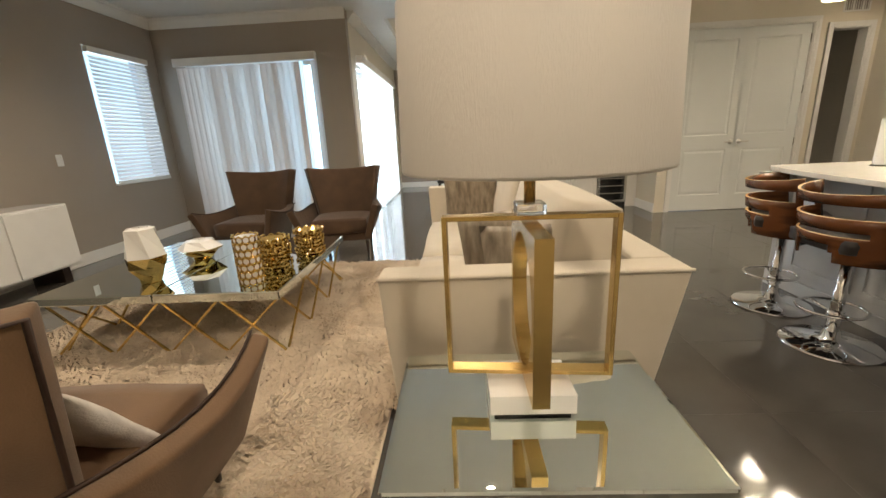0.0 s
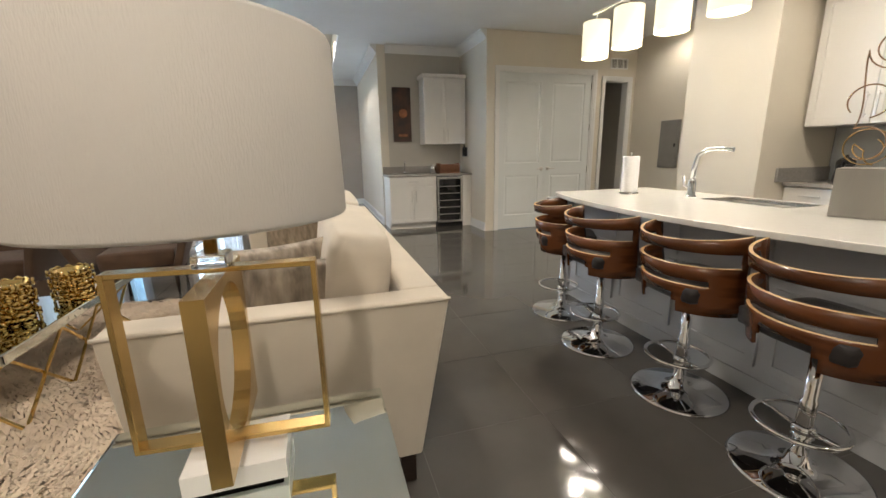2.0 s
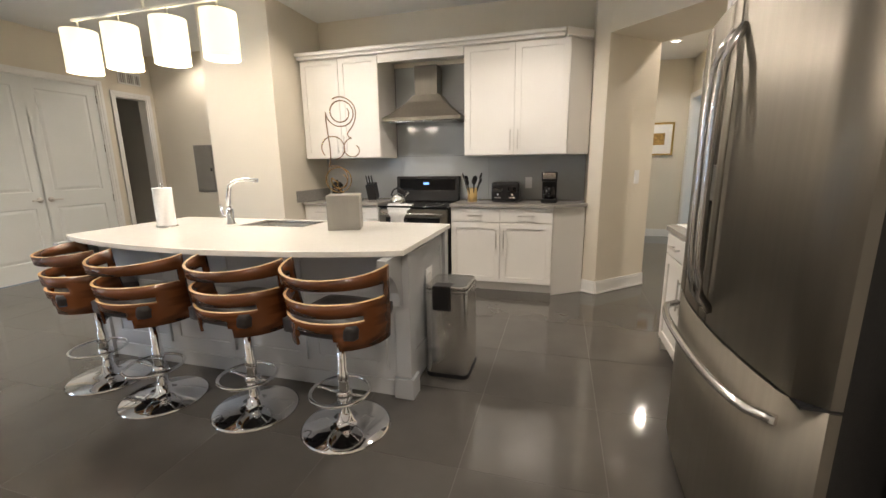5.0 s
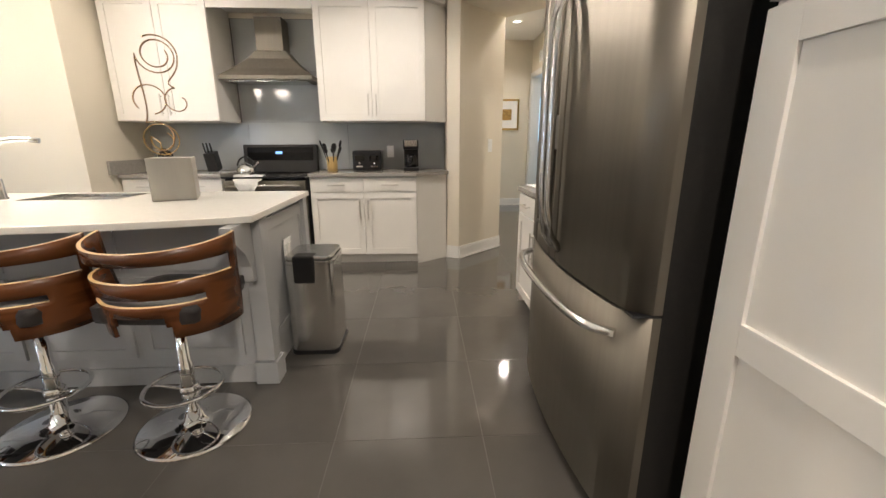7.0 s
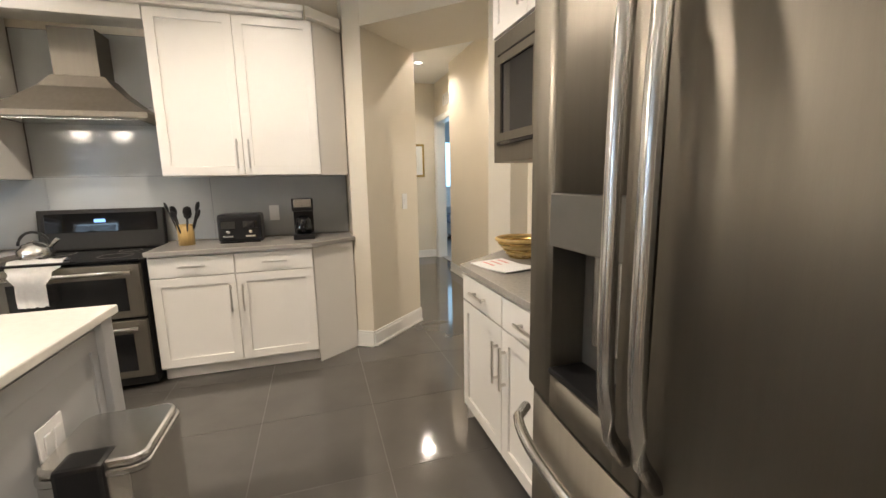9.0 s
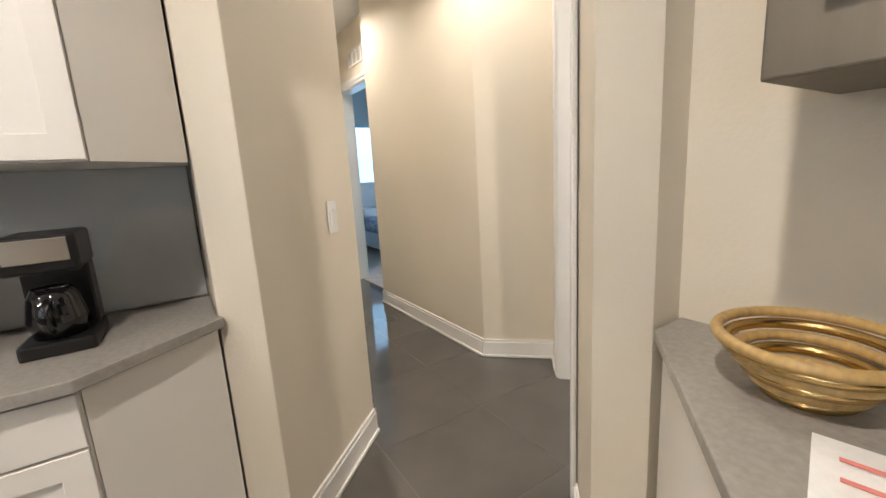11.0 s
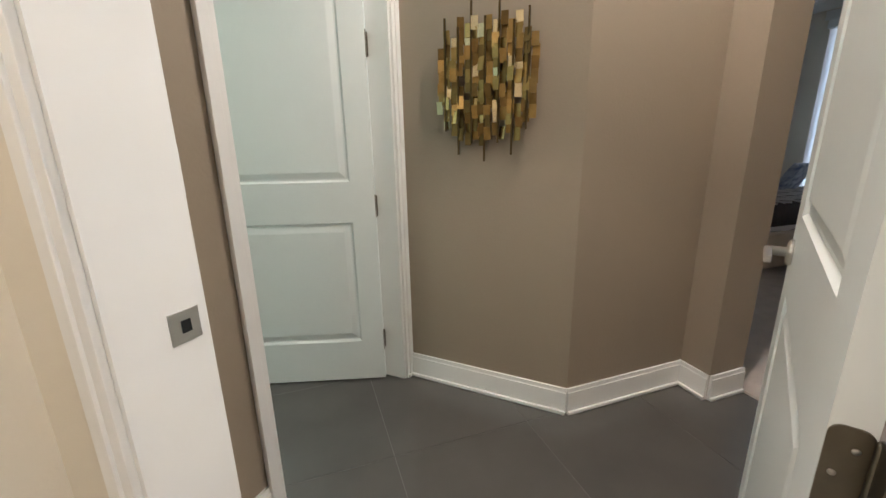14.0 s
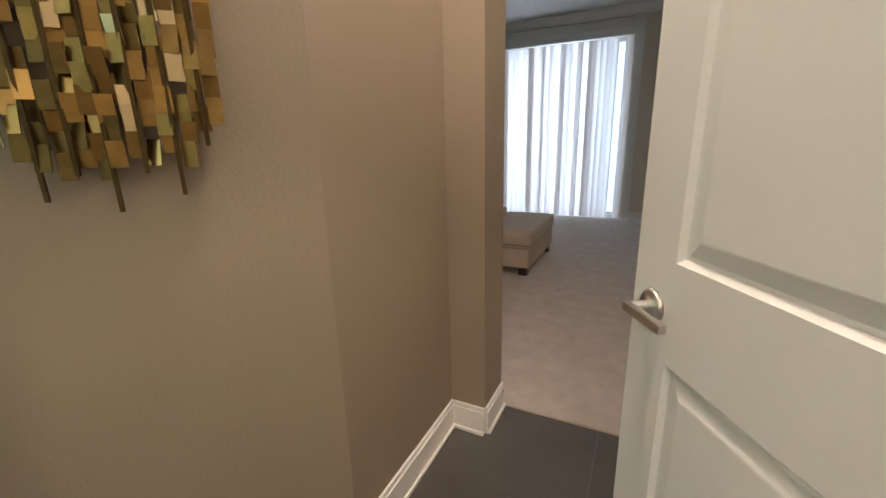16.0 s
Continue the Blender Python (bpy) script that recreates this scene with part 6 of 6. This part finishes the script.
# ---- armchairs ----
def armchair(material):
    """Origin on the floor; the chair faces -y."""
    t = thing("armchair", (0, 0, 0), "brown suede wing armchair with flared arms", "armchair", "brown armchairs")
    def ribbon(pts_lo, pts_hi, thick):
        b = bmesh.new()
        lo = [b.verts.new(p) for p in pts_lo]
        hi = [b.verts.new(p) for p in pts_hi]
        for i in range(len(lo) - 1):
            b.faces.new((lo[i], lo[i + 1], hi[i + 1], hi[i]))
        bmesh.ops.recalc_face_normals(b, faces=b.faces)
        bmesh.ops.solidify(b, geom=list(b.faces), thickness=thick)
        bmesh.ops.recalc_face_normals(b, faces=b.faces)
        bmesh.ops.bevel(b, geom=[e for e in b.edges if e.calc_face_angle(0) > 0.9], offset=0.018, segments=3, profile=0.6, affect="EDGES")
        for f in b.faces:
            f.smooth = True
        return b
    us = np.linspace(-1, 1, 13)
    lo = [(0.30 * u, 0.20 + 0.06 * (1 - u * u), 0.24) for u in us]
    hi = [(0.44 * u, 0.36 + 0.05 * (1 - u * u) - 0.08 * abs(u) ** 3, 0.92 + 0.035 * abs(u) ** 2) for u in us]
    part("backrest", ribbon(lo, hi, 0.085), material, t)
    edge = [lo[-1]] + [tuple(Vector(lo[-1]).lerp(Vector(hi[-1]), q)) for q in (0.33, 0.66)] + hi[::-1] + [tuple(Vector(hi[0]).lerp(Vector(lo[0]), q)) for q in (0.33, 0.66)] + [lo[0]]
    part("piping", tube(edge, 0.007, 6), M_DARKSUEDE, t, "dark piping along the back's edge")
    for s in (-1, 1):
        vs = np.linspace(0, 1, 9)
        alo = [(s * (0.30 + 0.02 * q), 0.24 - 0.58 * q, 0.20) for q in vs]
        ahi = [(s * (0.37 + 0.09 * math.sin(q * 2.2)), 0.28 - 0.70 * q, 0.56 - 0.05 * math.sin(q * 3) + 0.03 * q * q) for q in vs]
        part("arm", ribbon(alo, ahi, 0.07 * s), material, t)
        part("piping", tube(ahi, 0.006, 6), M_DARKSUEDE, t, "dark piping along the arm")
    part("seat_cushion", cushion(0, -0.04, 0.36, 0.60, 0.60, 0.17, 0.4), material, t)
    part("seat_base", box(-0.30, 0.30, -0.30, 0.26, 0.19, 0.28, 0.02), material, t)
    for x, y in ((-0.26, -0.27), (0.26, -0.27), (-0.24, 0.22), (0.24, 0.22)):
        b = lathe([(0, 0.001), (0.012, 0.001), (0.022, 0.19), (0, 0.19)], 12, x * 1.08, y * 1.1)
        part("leg", b, M_DARKWOOD, t, "dark tapered leg")
    return t


ac = armchair(M_SUEDE)
ac.matrix_basis = pose(-1.86, 5.10, 0, 0, 0, -4)
copy_thing(ac, pose(-0.82, 5.10, 0, 0, 0, 6))
near = armchair(M_SUEDELIGHT)
tagged(near, "tan suede armchair with flared arms beside the rug")
near.matrix_basis = pose(-0.70, 1.44, 0, 0, 0, 181)
throw_pillow((-0.60, 1.44, 0.53), 0.46, (55, 0, 175), M_FUR, "white faux fur pillow on the armchair", 8)

cn_ = thing("console_cabinet", (-3.55, 3.6, 0), "low white lacquered console cabinet", "console")
part("body", box(-3.84, -3.42, 2.6, 4.45, 0.16, 0.78, 0.008), M_WHITEGLOSS, cn_)
for i in range(3):
    ya = 2.62 + i * 0.61
    part("door", box(-3.418, -3.40, ya, ya + 0.59, 0.18, 0.76, 0.004), M_WHITEGLOSS, cn_)
for y in (2.7, 4.3):
    part("plinth", box(-3.80, -3.46, y - 0.04, y + 0.04, 0.001, 0.159), M_DARKWOOD, cn_)
# dining corner
for x, y, a in ((0.35, 8.3, 90), (0.95, 9.6, -80)):
    dc = thing("dining_chair", (x, y, 0), "dark dining chair with patterned back", "dining chair", "dining chairs")
    m = pose(x, y, 0, 0, 0, a)
    part("seat", turned(cushion(0, 0, 0.46, 0.46, 0.46, 0.09, 0.5), m), M_LEATHER, dc)
    part("backrest", turned(turned(box(-0.22, 0.22, -0.03, 0.03, 0, 0.52, 0.02), pose(0, 0.22, 0.46, -10, 0, 0)), m), M_NAVYPRINT, dc, "navy and white patterned back")
    for lx in (-0.19, 0.19):
        for ly in (-0.19, 0.19):
            part("leg", turned(box(lx - 0.018, lx + 0.018, ly - 0.018, ly + 0.018, 0.001, 0.42, 0.003), m), M_DARKWOOD, dc)

# ---- bar ----
NB = lambda x: pose(x, 7.30, 0)
b1 = base_cabinet(NB(1.97), 0.80, 0.60, "white shaker bar cabinet with a drawer front", top=0.885, drawers=1)
wf = thing("wine_cooler", (3.03, 7.5, 0), "black wine cooler with glass door and steel trim", "wine cooler")
part("body", box(2.78, 3.25, 7.32, 7.90, 0.001, 0.88, 0.003), M_BLACK, wf)
part("door_frame", joined(box(2.785, 2.82, 7.29, 7.318, 0.08, 0.87), box(3.21, 3.245, 7.29, 7.318, 0.08, 0.87), box(2.82, 3.21, 7.29, 7.318, 0.83, 0.87), box(2.82, 3.21, 7.29, 7.318, 0.08, 0.12)), M_STEEL, wf)
part("door_glass", box(2.82, 3.21, 7.298, 7.31, 0.12, 0.83), M_BLACKGLASS, wf)
for i in range(5):
    part("shelf", box(2.83, 3.20, 7.2925, 7.297, 0.22 + 0.12 * i, 0.232 + 0.12 * i), M_GREYBOX, wf)
solid("end_filler", box(3.255, 3.415, 7.31, 7.90, 0.0, 0.885, 0.002), M_CAB, "white filler panel beside the wine cooler", "cabinet")
solid("bar_countertop", joined(box(1.955, 3.415, 7.27, 7.915, 0.887, CT, 0.004), box(1.965, 3.412, 7.895, 7.916, CT + 0.001, CT + 0.12, 0.002)), M_GREYQ, "grey quartz bar countertop with upstand", "countertop")
wu = wall_cabinet(pose(2.66, 7.58, 0), 0.74, 0.335, 1.42, 2.5, "white shaker wall cabinet above the bar")
part("crown", box(2.63, 3.415, 7.54, 7.917, 2.502, 2.56, 0.01), M_CAB, wu)
at = thing("wall_art", (2.34, 7.9, 1.5), "tall dark canvas print with an orange figure", "wall art")
part("canvas", box(2.18, 2.50, 7.885, 7.918, 1.47, 2.38, 0.003), M_ARTDARK, at)
part("shape", turned(lathe([(0, 0), (0.075, 0), (0.075, 0.002), (0, 0.002)], 24), Matrix.Translation((2.36, 7.8835, 1.95)) @ Matrix.Rotation(radians(90), 4, "X")), M_ARTORANGE, at)
part("shape", box(2.27, 2.43, 7.8825, 7.8845, 1.56, 1.60), M_ARTORANGE, at)
bf = thing("bar_faucet", (2.33, 7.78, CT), "small chrome bar faucet", "faucet")
part("spout", tube([(2.33, 7.78, CT + 0.001), (2.33, 7.78, CT + 0.17), (2.33, 7.75, CT + 0.21), (2.33, 7.70, CT + 0.21), (2.33, 7.67, CT + 0.17)], 0.011), M_CHROME, bf)
part("base", lathe([(0, CT + 0.001), (0.025, CT + 0.001), (0.022, CT + 0.03), (0, CT + 0.03)], 18, 2.33, 7.78), M_CHROME, bf)
tr = thing("serving_basket", (3.02, 7.55, CT), "brown wicker basket on the bar", "basket")
part("basket", joined(box(2.90, 3.26, 7.50, 7.74, CT + 0.001, CT + 0.012), box(2.90, 2.915, 7.50, 7.74, CT + 0.012, CT + 0.17, 0.004), box(3.245, 3.26, 7.50, 7.74, CT + 0.012, CT + 0.17, 0.004), box(2.915, 3.245, 7.50, 7.515, CT + 0.012, CT + 0.15, 0.004), box(2.915, 3.245, 7.725, 7.74, CT + 0.012, CT + 0.15, 0.004)), M_WICKER, tr)
jg = thing("jug", (2.80, 7.6, CT), "small steel jug on the bar", "jug")
part("pot", lathe([(0, CT + 0.001), (0.05, CT + 0.001), (0.055, CT + 0.08), (0.045, CT + 0.14), (0, CT + 0.15)], 20, 2.81, 7.62), M_STEEL, jg)
co = thing("corkscrew", (3.40, 7.42, 1.25), "black wall-mounted corkscrew beside the bar", "corkscrew")
part("body", box(3.34, 3.418, 7.52, 7.57, 1.20, 1.36, 0.01), M_BLACK, co)
part("handle", tube([(3.36, 7.50, 1.33), (3.33, 7.45, 1.40)], 0.010), M_BLACK, co)

# ---- hall and vestibule ----
pf = thing("framed_print", (9.09, -1.2, 1.4), "gold framed print with a wide white mat", "framed picture")
PY0, PY1, PZ0, PZ1 = -1.44, -0.93, 1.46, 2.02
part("frame", joined(box(9.065, 9.098, PY0, PY0 + 0.03, PZ0, PZ1), box(9.065, 9.098, PY1 - 0.03, PY1, PZ0, PZ1), box(9.065, 9.098, PY0 + 0.03, PY1 - 0.03, PZ0, PZ0 + 0.03), box(9.065, 9.098, PY0 + 0.03, PY1 - 0.03, PZ1 - 0.03, PZ1)), M_GOLD, pf)
part("mat", box(9.08, 9.095, PY0 + 0.03, PY1 - 0.03, PZ0 + 0.03, PZ1 - 0.03), M_PAPER, pf, "white mat board")
part("print", box(9.0765, 9.0795, -1.30, -1.07, 1.64, 1.84), M_ARTGOLD, pf, "gold leaf square")
wa = thing("wall_sculpture", (4.40, -2.70, 1.5), "gold and bronze metal wall sculpture of rods and plates", "wall art")
# plane of the angled wall
wm, wl = seg_frame(K1, (4.141, -2.36))
random.seed(11)
WC = 0.45
M_ROD = mat("blackened_brass", (0.10, 0.068, 0.03), 0.45, 1.0, var=0.2, scale=40)
M_PLATES = [M_GOLD, mat("dark_brass", (0.20, 0.125, 0.045), 0.4, 1.0, var=0.2, scale=30), mat("aged_brass", (0.36, 0.23, 0.08), 0.35, 1.0, var=0.2, scale=30), mat("pale_gold", (0.72, 0.60, 0.38), 0.25, 1.0, var=0.1)]
rods = 7
for i in range(rods):
    x = WC - 0.18 + 0.36 * i / (rods - 1)
    half = 0.205 + 0.08 * math.cos((i - 3) / 3 * 1.3)
    off = 0.035 * (-1) ** i + 0.01
    part("rod", turned(box(x - 0.004, x + 0.004, -0.05, -0.042, 1.49 - half + off, 1.49 + half + off, 0.001), wm.copy()), M_ROD, wa)
for r in range(11):
    for c in range(14):
        z = 1.275 + 0.043 * r + (0.022 if c % 2 else 0) + random.uniform(-0.006, 0.006)
        x = WC - 0.205 + 0.41 * c / 13 + random.uniform(-0.004, 0.004)
        u, w = (x - WC) / 0.228, (z - 1.51) / 0.25
        if abs(u) ** 2.6 + abs(w) ** 2.6 > 1.0 or random.random() < 0.05:
            continue
        b = box(-0.015, 0.015, -0.0015, 0.0015, -0.027, 0.027, 0.0006)
        b.transform(Matrix.Translation((x, -0.032 - random.uniform(0, 0.018), z)) @ pose(0, 0, 0, random.uniform(-10, 10), 0, random.uniform(-24, 24)))
        part("plate", turned(b, wm.copy()), M_PLATES[random.choice((0, 1, 1, 1, 2, 2, 2, 2, 3))], wa)
for s in (-1, 1):
    part("spacer", turned(box(WC + s * 0.1 - 0.006, WC + s * 0.1 + 0.006, -0.026, -0.001, 1.54, 1.56), wm.copy()), M_BRONZE, wa)

# ---- bedroom ----
bd = thing("bed", (0.6, -4.4, 0.012), "upholstered bed with dark lattice patterned cover", "bed")
part("frame", box(-0.25, 1.60, -5.45, -3.28, 0.10, 0.42, 0.02), M_OTTO, bd)
part("mattress", cushion(0.675, -4.36, 0.52, 1.80, 2.1, 0.24, 0.15), M_BEDWHITE, bd)
part("cover", cushion(0.675, -4.30, 0.545, 1.86, 2.0, 0.26, 0.12, 2), M_BED, bd, "dark bedcover")
for k in range(-4, 14):
    for s in (-1, 1):
        pts = []
        for q in range(60):
            y = -3.33 - q * 0.033
            x = -0.25 + 0.19 * k + s * 0.095 * math.sin((y + 3.3) * 2 * math.pi / 0.38)
            if -0.24 < x < 1.59:
                pts.append((x, y, 0.677 - 0.01 * (abs(x - 0.67) / 0.9) ** 4))
        if len(pts) > 10:
            part("lattice_line", tube(pts, 0.009, 4), M_BEDWHITE, bd)
for k in range(8):
    for s in (-1, 1):
        part("lattice_line", tube([(1.608, -3.4 - 0.24 * k - s * 0.11 * math.sin((z - 0.45) * 14), z) for z in np.linspace(0.43, 0.64, 10)], 0.009, 4), M_BEDWHITE, bd)
for x in (-0.15, 1.5):
    for y in (-5.35, -3.38):
        part("leg", box(x - 0.04, x + 0.04, y - 0.04, y + 0.04, 0.013, 0.10), M_DARKWOOD, bd)
throw_pillow((0.2, -3.9, 0.80), 0.4, (60, 0, 0), M_NAVYPRINT, "dark and white print pillow on the bed", 4)
ot = thing("ottoman", (0.75, -2.85, 0.012), "beige upholstered storage bench with nailhead trim", "ottoman")
part("body", box(0.22, 1.27, -3.10, -2.58, 0.09, 0.30, 0.012), M_OTTO, ot)
part("lid", cushion(0.745, -2.84, 0.375, 1.08, 0.55, 0.15, 0.2), M_OTTO, ot)
for i in range(24):
    part("nailhead", turned(lathe([(0, 0), (0.008, 0), (0.006, 0.005), (0, 0.006)], 8), Matrix.Translation((1.2705, -3.08 + 0.0208 * i, 0.285)) @ Matrix.Rotation(radians(90), 4, "Y")), M_BRONZE, ot)
for x in (0.28, 1.21):
    for y in (-3.04, -2.64):
        part("foot", box(x - 0.04, x + 0.04, y - 0.04, y + 0.04, 0.013, 0.089), M_DARKWOOD, ot)
# guest bed seen through the far doorway
gb = thing("bed", (10.5, -3.2, 0.012), "white guest bed with blue print bedding", "bed")
part("frame", box(9.5, 11.35, -3.9, -2.45, 0.16, 0.42, 0.01), M_BEDWHITE, gb)
part("quilt", cushion(10.3, -3.17, 0.52, 1.75, 1.48, 0.22, 0.2), M_NAVYPRINT, gb)
part("headboard", box(11.36, 11.44, -3.95, -2.4, 0.1, 1.25, 0.01), M_BEDWHITE, gb)
part("pillow", cushion(11.1, -2.85, 0.70, 0.4, 0.6, 0.18, 0.6), M_BEDWHITE, gb)
part("leg", box(9.52, 9.6, -2.55, -2.47, 0.013, 0.159), M_DARKWOOD, gb)
part("leg", box(9.52, 9.6, -3.88, -3.80, 0.013, 0.159), M_DARKWOOD, gb)

# ---- floor tiles ----
SX, SY = 0.628, 0.640
GX, GY = 4.97, -2.372
tb_ = box(-SX / 2 + 0.0016, SX / 2 - 0.0016, -SY / 2 + 0.0016, SY / 2 - 0.0016, -0.010, 0.0, 0.0)
tme = bpy.data.meshes.new("tile")
tb_.to_mesh(tme)
tb_.free()
tme.materials.append(M_TILE)
far_v, far_f = [], []
count = 0
floor_base = Vector(floor_ob.location)
for i in range(-15, 12):
    for j in range(-5, 23):
        x, y = GX + (i + 0.5) * SX, GY + (j + 0.5) * SY
        if not (-4.2 < x < 9.7 and -5.6 < y < 11.9):
            continue
        if (x < 2.9 and y < -1.35) or (x > 7.6 and y < -2.0):
            continue
        if -0.4 < x < 6.6 and -3.3 < y < 6.8 and count < 300:
            o = new("tile", tme)
            o.parent = floor_ob
            o.location = Vector((x, y, 0)) - floor_base
            count += 1
        else:
            k = len(far_v)
            hx, hy = SX / 2 - 0.0016, SY / 2 - 0.0016
            far_v += [(x - hx, y - hy, 0), (x + hx, y - hy, 0), (x + hx, y + hy, 0), (x - hx, y + hy, 0)]
            far_f.append((k, k + 1, k + 2, k + 3))
fm = bpy.data.meshes.new("far_tiles")
fm.from_pydata([tuple(Vector(p) - floor_base) for p in far_v], [], far_f)
fm.materials.append(M_TILE)
fo = new("far_tiles", fm)
fo.parent = floor_ob
tagged(fo, kind="stuff")
